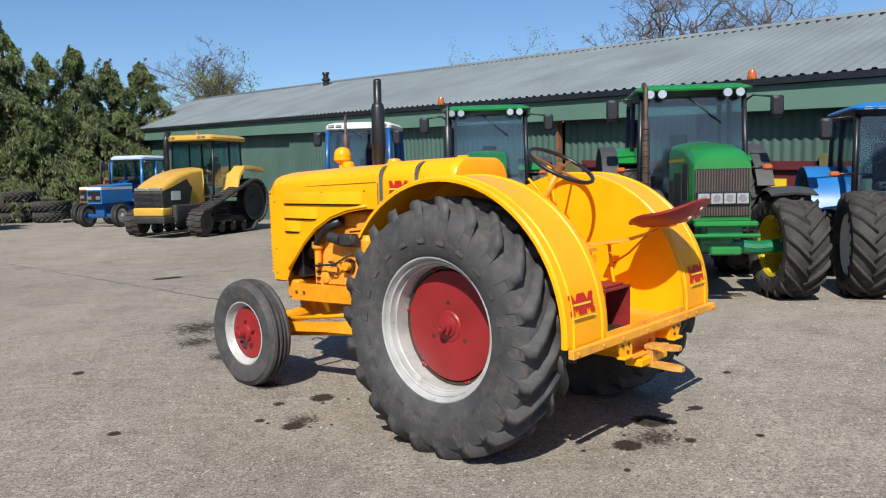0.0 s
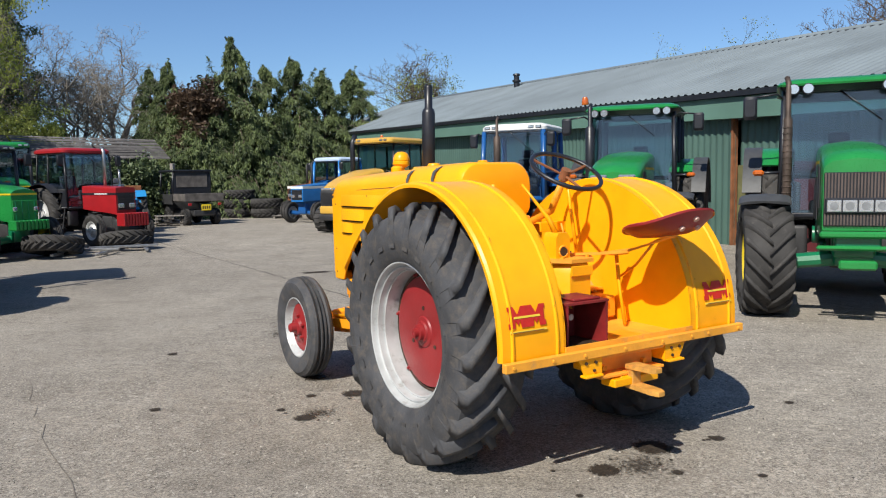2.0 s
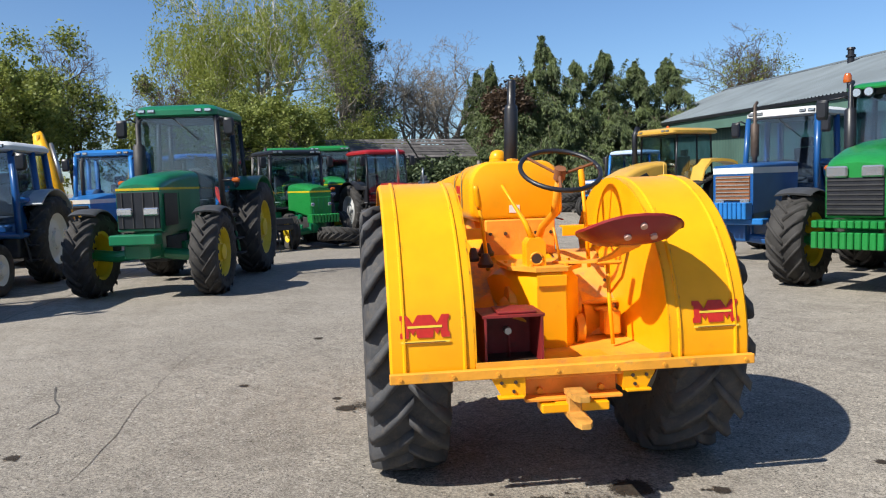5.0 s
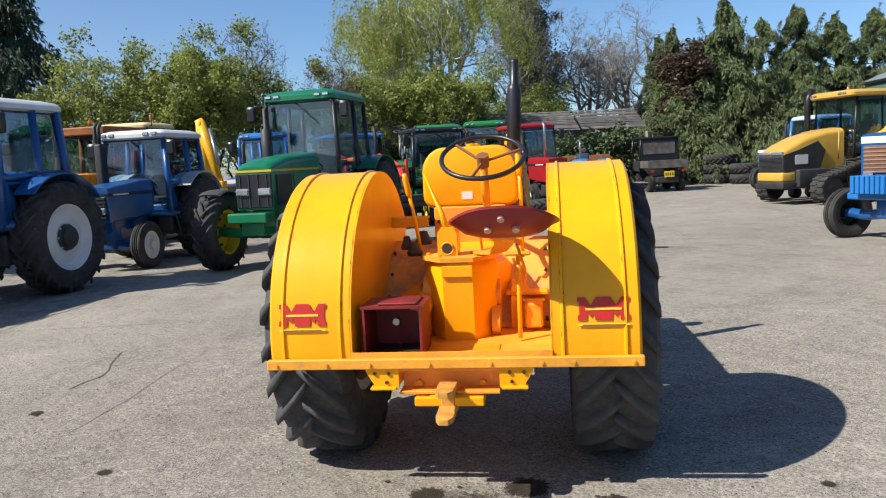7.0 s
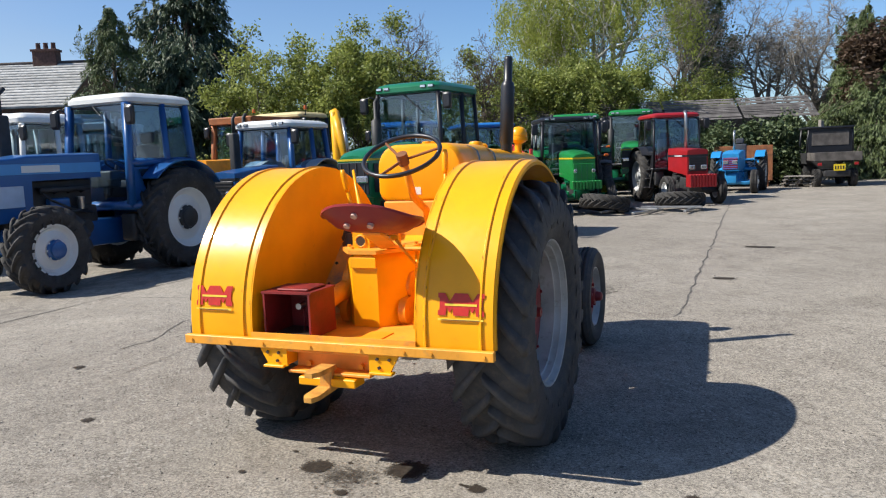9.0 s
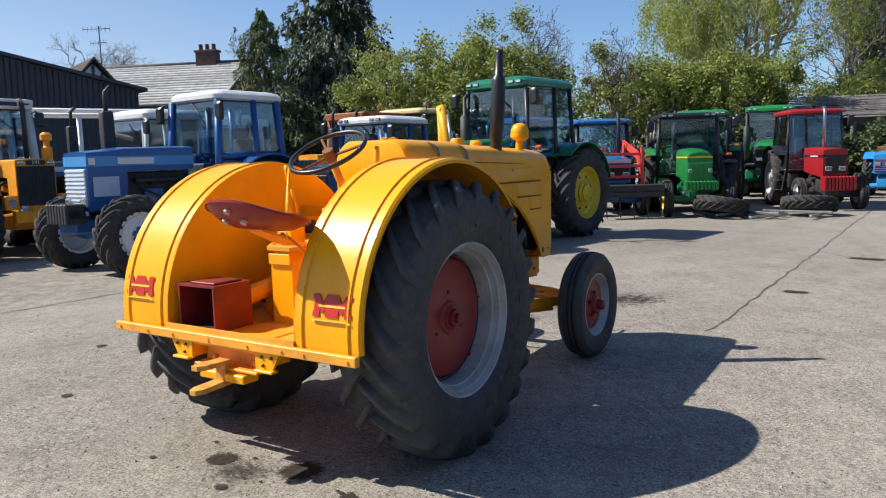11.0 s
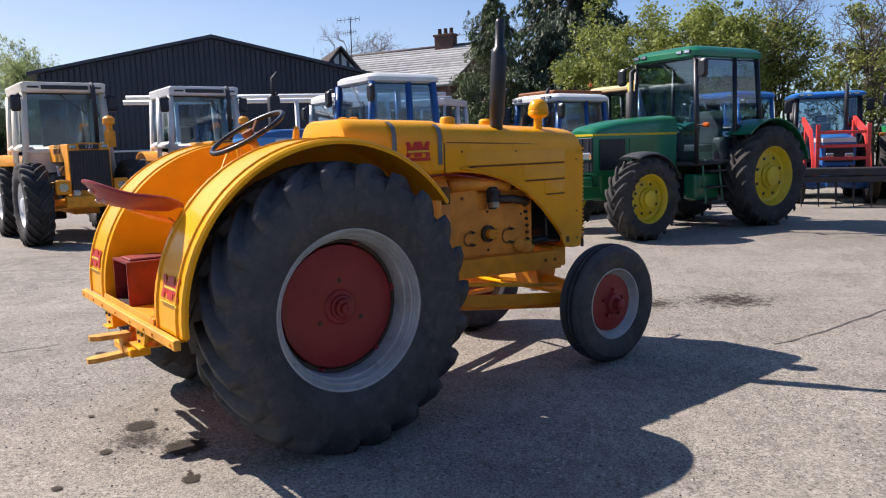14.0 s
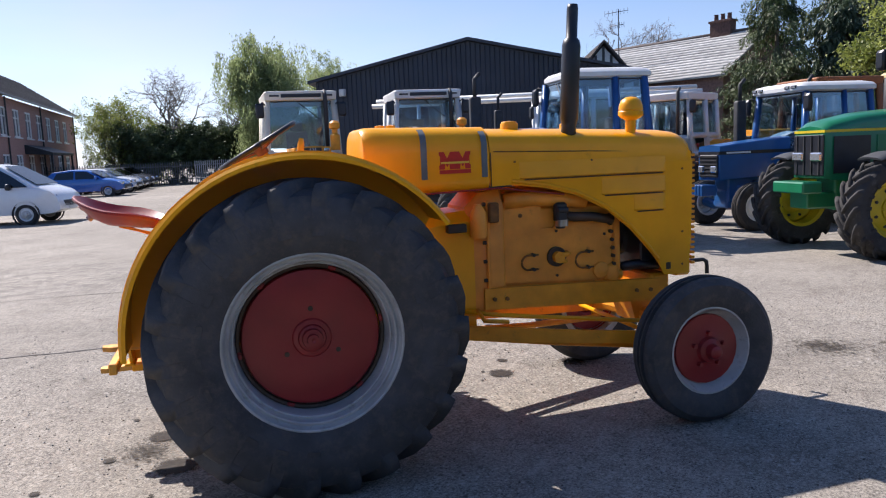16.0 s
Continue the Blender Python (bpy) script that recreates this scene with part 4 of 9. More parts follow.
part("housing_cover", bm, M_PLATF, vt, "yellow housing lid, paint scuffed grey")
part("makers_plate", box(B(), (-0.462, 0, 1.085), (0.012, 0.17, 0.062), 0.003), M_YEL, vt)
for x, y in ((-0.40, 0.10), (-0.29, 0.18), (-0.12, 0.19), (-0.40, -0.10), (-0.29, -0.18), (-0.12, -0.19)):
    part("cover_bolt", cyl(B(), (x, y, 1.156), (x, y, 1.172), 0.012, n=6), M_YELD, vt)
# upright selector bracket with an eye, and the gear lever in it
bm = B()
ol = [(0.005, 1.155), (0.115, 1.155), (0.115, 1.285), (0.095, 1.315), (0.025, 1.315), (0.005, 1.285)]
loft(bm, [[(x, y, z) for y, z in ol] for x in (-0.36, -0.24)])
brk = part("selector_bracket", bm, M_YEL, vt)
part("bracket_eye", cyl(B(), (-0.355, 0.06, 1.20), (-0.366, 0.06, 1.20), 0.032, n=18), M_GRIME_SHADE, brk)
part("eye_collar", tube(B(), [(-0.363, 0.06 + 0.034 * math.cos(a), 1.20 + 0.034 * math.sin(a)) for a in [2 * math.pi * k / 16 for k in range(17)]], 0.006, 6), M_YELD, brk)
part("gear_lever", tube(B(), [(-0.30, 0.07, 1.31), (-0.27, 0.10, 1.40), (-0.20, 0.16, 1.52), (-0.14, 0.205, 1.615)], 0.01, 8, rads=[0.02, 0.016, 0.009, 0.008]), M_YEL, vt)
part("brake_rod", tube(B(), [(-0.20, -0.12, 1.16), (-0.18, -0.10, 1.30), (-0.17, -0.09, 1.36)], 0.008, 6), M_YELD, vt)
for y0, y1 in ((0.26, 0.50), (-0.26, -0.50)):
    bm = B()
    box(bm, (0.28, (y0 + y1) / 2, 1.335), (0.07, abs(y1 - y0), 0.012), 0.002)
    box(bm, (0.25, (y0 + y1) / 2, 1.305), (0.012, abs(y1 - y0), 0.06), 0.002)
    part("guard_brace", bm, M_YEL, vt)
# greasy clutter between the housing and the foot panel
for x, y, z, r in ((-0.06, 0.30, 1.13, 0.045), (0.02, 0.36, 1.16, 0.035), (0.10, 0.27, 1.18, 0.05)):
    part("linkage_boss", turned(B(), [(r, 0), (r * 1.1, 0.02), (r * 0.8, 0.04), (r * 0.5, 0.08), (0.001, 0.085)], 12, pose(x, y, z)), M_GRIME_SHADE, vt)
# firewall below the tank takes the orange-brown that paints in its shade
part("firewall", box(B(), (0.34, 0.0, 1.27), (0.05, 0.46, 0.24), 0.008), M_ENG, vt)
for y in (-0.2, -0.1, 0.1, 0.2):
    part("firewall_bolt", cyl(B(), (0.305, y, 1.30), (0.315, y, 1.30), 0.012, n=6), M_GRIME_SHADE, vt)
for s_, x, z in ((1, -0.25, 0.95), (-1, -0.22, 0.92), (1, -0.3, 0.78), (-1, -0.3, 0.78)):
    part("side_cover", cyl(B(), (x, s_ * 0.17, z), (x, s_ * 0.215, z), 0.085, n=18), M_YELD, vt)

# fuel tank and bonnet
def crown(x, w, zt, zb, n=12, sag=0.11):
    """Section across: upright sides with a rounded top."""
    pts = [(x, -w, zb), (x, -w, zt - sag)]
    for k in range(1, n):
        a = math.pi * k / n
        pts.append((x, -w * math.cos(a) * (0.985 if 0 < k < n else 1), zt - sag + sag * math.sin(a) ** 0.7))
    return pts + [(x, w, zt - sag), (x, w, zb)]


def tank_section(x, w, zb, zt, rt=0.13, rb=0.075):
    """Rounded upright section, its top slightly arched."""
    pts = []
    for cy, cz, r, a0 in ((w - rb, zb + rb, rb, -90), (w - rt, zt - rt, rt, 0), (-w + rt, zt - rt, rt, 90), (-w + rb, zb + rb, rb, 180)):
        for k in range(6):
            a = radians(a0 + 18 * k)
            y, z = cy + r * math.cos(a), cz + r * math.sin(a)
            pts.append((x, y, z + (0.03 * (1 - (y / w) ** 2) if z > (zb + zt) / 2 else 0)))
    return pts


bm = B()
loft(bm, [tank_section(0.395, 0.275, 1.415, 1.715, 0.10, 0.05), tank_section(0.402, 0.295, 1.395, 1.735, 0.12, 0.065), tank_section(0.425, 0.310, 1.38, 1.748), tank_section(0.47, 0.315, 1.375, 1.75), tank_section(1.14, 0.315, 1.375, 1.735)])
part("fuel_tank", bm, M_YEL, vt, "yellow fuel tank with a rounded back")
for x in (0.745, 1.11):
    bm = B()
    a, b = crown(x - 0.018, 0.319, 1.776 if x < 1 else 1.762, 1.46), crown(x + 0.018, 0.319, 1.776 if x < 1 else 1.762, 1.46)
    loft(bm, [a, b], closed=False)
    part("tank_strap", bm, M_STRAP, vt, "dull grey steel tank strap")
bm = B()
loft(bm, [crown(1.145, 0.311, 1.75, 1.50), crown(1.8, 0.309, 1.73, 1.50), crown(2.38, 0.306, 1.705, 1.50), crown(2.45, 0.303, 1.695, 1.50), crown(2.49, 0.296, 1.67, 1.50), crown(2.51, 0.28, 1.63, 1.50)])
part("bonnet_top", bm, M_YEL, vt)
side_ol = [(1.145, 1.53), (1.145, 1.40), (1.28, 1.405), (1.50, 1.375), (1.70, 1.32), (1.90, 1.22), (2.06, 1.09), (2.18, 0.96), (2.26, 0.86), (2.30, 0.78), (2.475, 0.78), (2.495, 1.0), (2.505, 1.50)]
for sgn in (1, -1):
    bm = B()
    prism(bm, side_ol, sgn * 0.300, sgn * 0.312)
    panel = part("bonnet_side", bm, M_YEL, vt, "pressed yellow bonnet side with louvres")
    bm = B()
    for x0, x1, z in ((1.33, 2.31, 1.437), (1.87, 2.31, 1.314), (2.09, 2.31, 1.203)):
        loft(bm, [[(x, sgn * 0.312, z), (x, sgn * (0.312 + d), z + 0.004), (x, sgn * (0.312 + d * 0.7), z + 0.05), (x, sgn * 0.312, z + 0.10)] for x, d in ((x0, 0.002), (x0 + 0.05, 0.024), (x1 - 0.03, 0.024), (x1, 0.002))])
    part("louvre", bm, M_YEL, panel)
    bm = B()
    tube(bm, [(x, sgn * 0.312, z + 0.022) for x, z in side_ol[2:9]], 0.013, 6)
    part("edge_bead", bm, M_YEL, panel)
    bm = B()
    badge_shape(bm, 0.19, 0.10)
    bm.transform(Matrix(((-sgn, 0, 0, 0.93), (0, 0, sgn, sgn * 0.3165), (0, 1, 0, 1.565), (0, 0, 0, 1))))
    part("badge", bm, M_DECAL, vt, "red maker's badge shape on yellow")
    part("badge_label", box(B(), (0.93, sgn * 0.320, 1.50), (0.19, 0.003, 0.022)), M_DECAL, vt)
    part("badge_bar", box(B(), (0.93, sgn * 0.3205, 1.552), (0.17, 0.003, 0.012)), M_DECALT, vt)
    part("panel_seam", tube(B(), [(1.17, sgn * 0.3125, 1.605), (1.8, sgn * 0.309, 1.585), (2.40, sgn * 0.298, 1.560)], 0.0035, 5), M_CHIP, panel)
    part("panel_seam", tube(B(), [(1.150, sgn * 0.3135, 1.60), (1.150, sgn * 0.3135, 1.40)], 0.0035, 5), M_GRIME_SHADE, panel)
    for x, z in ((1.80, 1.53), (1.30, 1.54), (2.43, 0.84), (2.43, 1.05), (2.43, 1.45)):
        part("panel_screw", cyl(B(), (x, sgn * 0.311, z), (x, sgn * 0.317, z), 0.007, n=8), M_CHIP, panel)
    # dark strips paint the shade in the slit below each louvre
    for k in range(3):
        x0, x1, z = ((1.36, 2.29, 1.437), (1.89, 2.29, 1.314), (2.11, 2.29, 1.203))[k]
        part("louvre_slit", box(B(), ((x0 + x1) / 2, sgn * 0.3155, z - 0.006), (x1 - x0, 0.010, 0.007)), M_GRIME_SHADE, panel)
# radiator shell and grille
bm = B()
for sgn in (1, -1):
    prism(bm, [(2.40, 0.77), (2.49, 0.80), (2.51, 1.2), (2.505, 1.55), (2.46, 1.60), (2.40, 1.60)], sgn * 0.23, sgn * 0.297)
box(bm, (2.45, 0, 0.80), (0.12, 0.58, 0.08), 0.015)
part("radiator_shell", bm, M_YEL, vt)
bm = B()
box(bm, (2.47, 0, 1.18), (0.04, 0.455, 0.74))
vgr = part("grille", bm, M_GRIME_SHADE, vt)
for k in range(22):
    part("grille_bar", box(B(), (2.52, 0, 0.84 + k * 0.033), (0.03, 0.592, 0.017), 0.003), M_YELD, vgr)
# engine
bm = B()
box(bm, (1.63, 0, 0.97), (0.80, 0.40, 0.56), 0.012)
box(bm, (1.50, 0, 1.27), (0.56, 0.36, 0.20), 0.02)
box(bm, (1.88, 0, 1.17), (0.24, 0.34, 0.14), 0.02)
part("engine_block", bm, M_ENG, vt, "grimy orange-yellow engine block with covers and pipes")
bm = B()
loft(bm, [[(x, w * sx, z) for sx, z in ((-1, zb), (-1, zt - 0.10), (-0.75, zt), (0.75, zt), (1, zt - 0.10), (1, zb))] for x, w, zb, zt in ((1.02, 0.235, 0.60, 1.28), (1.10, 0.25, 0.62, 1.36), (1.235, 0.25, 0.66, 1.38), (1.25, 0.235, 0.70, 1.36))])
part("clutch_housing", bm, M_ENG, vt)
for sgn in (1, -1):
    part("housing_flange", box(B(), (1.135, sgn * 0.255, 0.99), (0.022, 0.03, 0.66), 0.006), M_ENG, vt)
    for k in range(6):
        part("flange_bolt", cyl(B(), (1.105, sgn * 0.258, 0.72 + 0.115 * k), (1.125, sgn * 0.258, 0.72 + 0.115 * k), 0.012, n=6), M_GRIME_SHADE, vt)
    bm = B()
    ol = [(1.16, 0.80), (1.90, 0.77), (1.97, 0.84), (1.985, 1.02), (1.93, 1.13), (1.90, 1.145), (1.60, 1.145), (1.58, 1.12), (1.16, 1.12)]
    prism(bm, ol, sgn * 0.196, sgn * 0.212)
    cov = part("crankcase_side", bm, M_ENG, vt, "plain orange-brown crankcase side")
    prism_top = [(1.20, 1.10), (1.49, 1.10), (1.50, 1.27), (1.47, 1.30), (1.20, 1.30)]
    part("valve_cover", prism(B(), prism_top, sgn * 0.18, sgn * 0.222), M_ENG, vt)
    for x, z in ((1.20, 0.83), (1.60, 0.82), (1.93, 0.86), (1.20, 1.06), (1.93, 1.06), (1.60, 1.10)):
        part("cover_bolt", cyl(B(), (x, sgn * 0.208, z), (x, sgn * 0.221, z), 0.009, n=6), M_GRIME_SHADE, cov)
    bm = B()
    lathe(bm, [(0.001, 0.0), (0.05, 0.0), (0.055, 0.006), (0.05, 0.016), (0.02, 0.022), (0.001, 0.022)], 18)
    bm.transform(Matrix.Translation((1.90, sgn * 0.212, 0.83)) @ Matrix.Diagonal((1, sgn, 1, 1)))
    part("timing_boss", bm, M_ENG, cov)
    # open pipe loops on the covers
    for x, z, r in ((1.402, 0.917, 0.045), (1.768, 0.908, 0.05)):
        part("pipe_loop", tube(B(), [(x + 1.5 * r, sgn * 0.232, z + r)] + [(x + r * math.cos(a), sgn * 0.240, z + r * math.sin(a)) for a in [1.57 + 3.14 * k / 12 for k in range(13)]] + [(x + 1.5 * r, sgn * 0.232, z - r)], 0.0065, 6), M_CHIP, vt)
        for e in (1, -1):
            part("loop_bolt", cyl(B(), (x + 0.8 * r, sgn * 0.21, z + e * r), (x + 0.8 * r, sgn * 0.248, z + e * r), 0.011, n=6), M_GRIME_SHADE, vt)
    bm = B()
    cyl(bm, (1.595, sgn * 0.19, 0.94), (1.595, sgn * 0.235, 0.94), 0.062, n=18)
    pump = part("oil_pump", bm, M_GRIME_SHADE, vt)
    bm = B()
    cyl(bm, (1.595, sgn * 0.235, 0.94), (1.595, sgn * 0.275, 0.94), 0.036, n=12)
    tube(bm, [(1.60, sgn * 0.262, 0.955), (1.65, sgn * 0.262, 0.955), (1.665, sgn * 0.25, 0.955), (1.668, sgn * 0.21, 0.955)], 0.016, 8)
    tube(bm, [(1.60, sgn * 0.262, 0.915), (1.64, sgn * 0.262, 0.912), (1.652, sgn * 0.22, 0.91)], 0.012, 8)
    part("pipe_elbow", bm, M_YELD, pump)
    for x, z in ((1.36, 1.21), (1.95, 0.80), (1.28, 0.76), (1.60, 0.74), (1.86, 0.75)):
        part("core_plug", cyl(B(), (x, sgn * 0.17, z), (x, sgn * (0.228 if z > 1.15 else 0.208), z), 0.013, n=10), M_CHIP, vt)
    for k in range(9):
        z = 0.76 + 0.052 * k
        part("timing_bolt", cyl(B(), (2.0 - 0.004 * k, sgn * 0.16, z), (2.0 - 0.004 * k, sgn * 0.232, z), 0.012, n=6), M_GRIME_SHADE, vt)
    part("timing_cover", box(B(), (2.02, sgn * 0.11, 0.98), (0.055, 0.21, 0.50), 0.012), M_ENG, vt)
bm = B()
tube(bm, [(1.26, -0.21, 1.30), (1.45, -0.225, 1.315), (1.62, -0.22, 1.30), (1.80, -0.20, 1.28)], 0.05, 12)
part("intake_manifold", bm, M_ENG, vt)
part("air_hose", tube(B(), [(1.62, -0.25, 1.20), (1.70, -0.26, 1.185), (1.82, -0.26, 1.18), (1.97, -0.24, 1.15)], 0.030, 10), M_GRIME_SHADE, vt)
bm = B()
box(bm, (1.607, -0.265, 1.22), (0.07, 0.07, 0.12), 0.012)
cyl(bm, (1.607, -0.265, 1.155), (1.607, -0.265, 1.12), 0.035, 0.028, n=12)
cyl(bm, (1.575, -0.30, 1.235), (1.64, -0.30, 1.235), 0.018, n=8)
part("carburettor", bm, M_DARK, vt)
part("carburettor_bowl", cyl(B(), (1.612, -0.275, 1.135), (1.612, -0.275, 1.175), 0.04, n=14), M_STEEL, vt)
bm = B()
lathe(bm, [(0.02, -0.02), (0.115, -0.02), (0.10, 0), (0.115, 0.02), (0.02, 0.02)], 24)
bm.transform(Matrix.Translation((2.13, 0, 1.0)) @ Matrix.Rotation(radians(90), 4, "Z"))
part("belt_pulley", bm, M_DARK, vt)
part("tie_bracket", box(B(), (2.33, -0.30, 0.835), (0.04, 0.03, 0.05), 0.006), M_GRIME_SHADE, vt)
part("lower_hose", tube(B(), [(2.05, -0.17, 0.83), (2.15, -0.21, 0.845), (2.31, -0.22, 0.835)], 0.032, 10), M_BLK, vt)
part("governor_housing", turned(B(), [(0.05, 0), (0.06, 0.03), (0.05, 0.09), (0.02, 0.11)], 14, pose(1.98, -0.19, 0.76)), M_ENG, vt)
part("throttle_rod", tube(B(), [(0.45, -0.32, 1.37), (1.2, -0.30, 1.39), (1.62, -0.30, 1.33)], 0.006, 6), M_RED, vt)
part("relay_box", box(B(), (1.165, -0.285, 1.245), (0.06, 0.05, 0.12), 0.008), M_CHIP, vt)
part("belt_guard_bracket", box(B(), (0.93, -0.29, 1.165), (0.12, 0.05, 0.05), 0.006), M_GRIME_SHADE, vt)
part("filter_canister", turned(B(), [(0.045, 0), (0.05, 0.02), (0.05, 0.15), (0.03, 0.18), (0.02, 0.2)], 14, pose(1.07, -0.285, 1.10)), M_ENG, vt)
bm = B()
cyl(bm, (1.30, 0.29, 0.82), (1.30, 0.29, 1.16), 0.055, n=16)
cyl(bm, (1.30, 0.29, 1.16), (1.30, 0.29, 1.20), 0.055, 0.03, n=16)
box(bm, (1.30, 0.24, 1.0), (0.06, 0.08, 0.2), 0.01)
part("oil_filter", bm, M_YELD, vt)
bm = B()
box(bm, (1.55, 0.26, 1.15), (0.16, 0.10, 0.10), 0.02)
cyl(bm, (1.62, 0.28, 1.15), (1.75, 0.28, 1.17), 0.045, n=12)
cyl(bm, (1.42, 0.27, 1.15), (1.48, 0.27, 1.15), 0.05, n=12)
part("magneto", bm, M_DARK, vt)
bm = B()
tube(bm, [(1.65, 0.25, 1.3), (1.8, 0.27, 1.25), (1.95, 0.26, 1.1), (2.1, 0.2, 1.0)], 0.04, 10)
part("coolant_hose", bm, M_BLK, vt)
bm = B()
cyl(bm, (2.0, 0, 1.12), (2.08, 0, 1.12), 0.2, n=20)
box(bm, (2.25, 0, 1.12), (0.14, 0.46, 0.62), 0.01)
part("fan_and_radiator", bm, M_BLK, vt)
for pts, r in (([(1.2, 0.30, 1.3), (1.28, 0.31, 1.24), (1.5, 0.29, 1.22)], 0.008), ([(1.5, 0.28, 1.05), (1.7, 0.29, 0.95), (2.0, 0.26, 0.92)], 0.01)):
    part("fuel_pipe", tube(B(), pts, r, 6), M_DARK, vt)
part("starter_motor", cyl(B(), (1.18, 0.30, 0.80), (1.50, 0.30, 0.80), 0.05, n=14), M_DARK, vt)
part("water_pump", cyl(B(), (1.95, -0.20, 0.79), (2.05, -0.20, 0.79), 0.032, n=14), M_YELD, vt)
part("breather", turned(B(), [(0.03, 0), (0.03, 0.1), (0.05, 0.12), (0.05, 0.17), (0.01, 0.18)], 12, pose(1.95, 0.25, 0.95)), M_YELD, vt)
part("data_plate", box(B(), (1.763, -0.204, 1.078), (0.115, 0.006, 0.05)), M_STEEL, vt)
# chassis rails, front axle, rods
bm = B()
for sgn in (1, -1):
    loft(bm, [[(x, sgn * 0.225, zb), (x, sgn * 0.275, zb), (x, sgn * 0.275, zt), (x, sgn * 0.225, zt)] for x, zb, zt in ((1.10, 0.655, 0.785), (2.29, 0.612, 0.752))])
box(bm, (2.30, 0, 0.70), (0.14, 0.52, 0.16), 0.015)
part("frame_rail", bm, M_YELD, vt)
for sgn in (1, -1):
    for x in (1.16, 1.24, 2.12, 2.22):
        part("rail_bolt", cyl(B(), (x, sgn * 0.27, 0.72 - 0.03 * (x - 1.1)), (x, sgn * 0.288, 0.72 - 0.03 * (x - 1.1)), 0.013, n=6), M_CHIP, vt)
bm = B()
prism(bm, [(2.14, 0.66), (2.40, 0.66), (2.34, 0.44), (2.20, 0.44)], -0.13, 0.13)
tube(bm, [(2.27, -0.60, 0.44), (2.27, -0.4, 0.47), (2.27, 0, 0.5), (2.27, 0.4, 0.47), (2.27, 0.58, 0.44)], 0.055, 10)
for y in (-0.58, 0.57):
    cyl(bm, (2.27, y, 0.34), (2.27, y, 0.56), 0.045, n=12)
    cyl(bm, (2.27, y, 0.42), (2.275, y * 1.17, 0.42), 0.04, n=12)
part("front_axle", bm, M_YELD, vt)
for sgn in (1, -1):
    bm = B()
    loft(bm, [[(x, sgn * y - 0.014, z - h), (x, sgn * y + 0.014, z - h), (x, sgn * y + 0.014, z + h), (x, sgn * y - 0.014, z + h)] for x, y, z, h in ((2.25, 0.55, 0.43, 0.036), (1.6, 0.42, 0.475, 0.040), (0.92, 0.27, 0.535, 0.044))])
    part("radius_rod", bm, M_YELD, vt)
bm = B()
tube(bm, [(2.1, 0.50, 0.50), (1.2, 0.30, 0.60), (0.95, 0.28, 0.62)], 0.016, 8)
tube(bm, [(2.05, -0.52, 0.48), (2.05, 0.5, 0.48)], 0.015, 8)
tube(bm, [(2.1, -0.42, 0.52), (1.2, -0.3, 0.62), (0.95, -0.26, 0.66)], 0.014, 8)
part("steering_rod", bm, M_YEL, vt)
for sgn in (1, -1):
    part("radius_frame", tube(B(), [(2.2, sgn * 0.45, 0.36), (1.6, sgn * 0.26, 0.40), (1.0, sgn * 0.08, 0.46)], 0.022, 8), M_YELD, vt)
    part("step_iron", tube(B(), [(1.05, sgn * 0.28, 0.66), (1.05, sgn * 0.40, 0.62), (1.2, sgn * 0.40, 0.60)], 0.014, 6), M_YELD, vt)
bm = B()
tube(bm, [(2.5, 0, 0.80), (2.80, 0, 0.80), (2.825, 0, 0.785), (2.83, 0, 0.75), (2.83, 0, 0.70)], 0.014, 8)
part("crank_handle", bm, M_DARK, vt)
# top fittings
bm = B()
b0, b1 = Vector((1.69, -0.225, 1.66)), Vector((1.72, -0.26, 2.46))
pt = lambda f: tuple(b0.lerp(b1, f))
tube(bm, [pt(f) for f in (0, 0.10, 0.14, 0.15, 0.70, 0.74, 0.755, 0.97, 1.0)], 0.03, 16, rads=[0.05, 0.045, 0.05, 0.056, 0.056, 0.048, 0.034, 0.034, 0.03])
part("exhaust_pipe", bm, M_BLK, vt, "tall black exhaust stack with a silencer")
bm = B()
turned(bm, [(0.05, 0.0), (0.045, 0.02), (0.032, 0.03), (0.032, 0.11), (0.06, 0.125), (0.078, 0.14), (0.078, 0.165), (0.072, 0.172), (0.076, 0.178), (0.074, 0.20), (0.060, 0.235), (0.035, 0.252), (0.001, 0.258)], 20, pose(2.13, -0.20, 1.655, 3, 0, 0))
part("air_precleaner", bm, M_YEL, vt, "yellow mushroom shaped air intake cap")
bm = B()
turned(bm, [(0.055, 0), (0.055, 0.035), (0.045, 0.05), (0.001, 0.055)], 16, pose(1.36, -0.08, 1.735))
part("filler_cap", bm, M_YEL, vt)
bm = B()
turned(bm, [(0.05, 0), (0.05, 0.045), (0.035, 0.06), (0.001, 0.062)], 16, pose(1.80, 0.02, 1.715))
part("radiator_cap", bm, M_YEL, vt)
bm = B()
for x, y in ((0.62, -0.03), (0.56, 0.0)):
    turned(bm, [(0.03, 0), (0.03, 0.02), (0.001, 0.025)], 10, pose(x, y, 1.765))
part("vent_cap", bm, M_YEL, vt)
bm = B()
box(bm, (0.393, 0.02, 1.455), (0.004, 0.07, 0.05), 0)
part("instruction_label", bm, M_WHITE, vt, "small white instruction label")
# steering
SW, SAX = Vector((-0.165, -0.14, 1.695)), Vector((-0.50, 0.0, 0.86)).normalized()
q = SAX.to_track_quat("Z", "Y").to_matrix().to_4x4()
bm = B()
ring = [Matrix.Translation(SW) @ q @ Vector((0.235 * math.cos(a), 0.235 * math.sin(a), 0)) for a in [2 * math.pi * k / 40 for k in range(41)]]
tube(bm, ring, 0.014, 8)
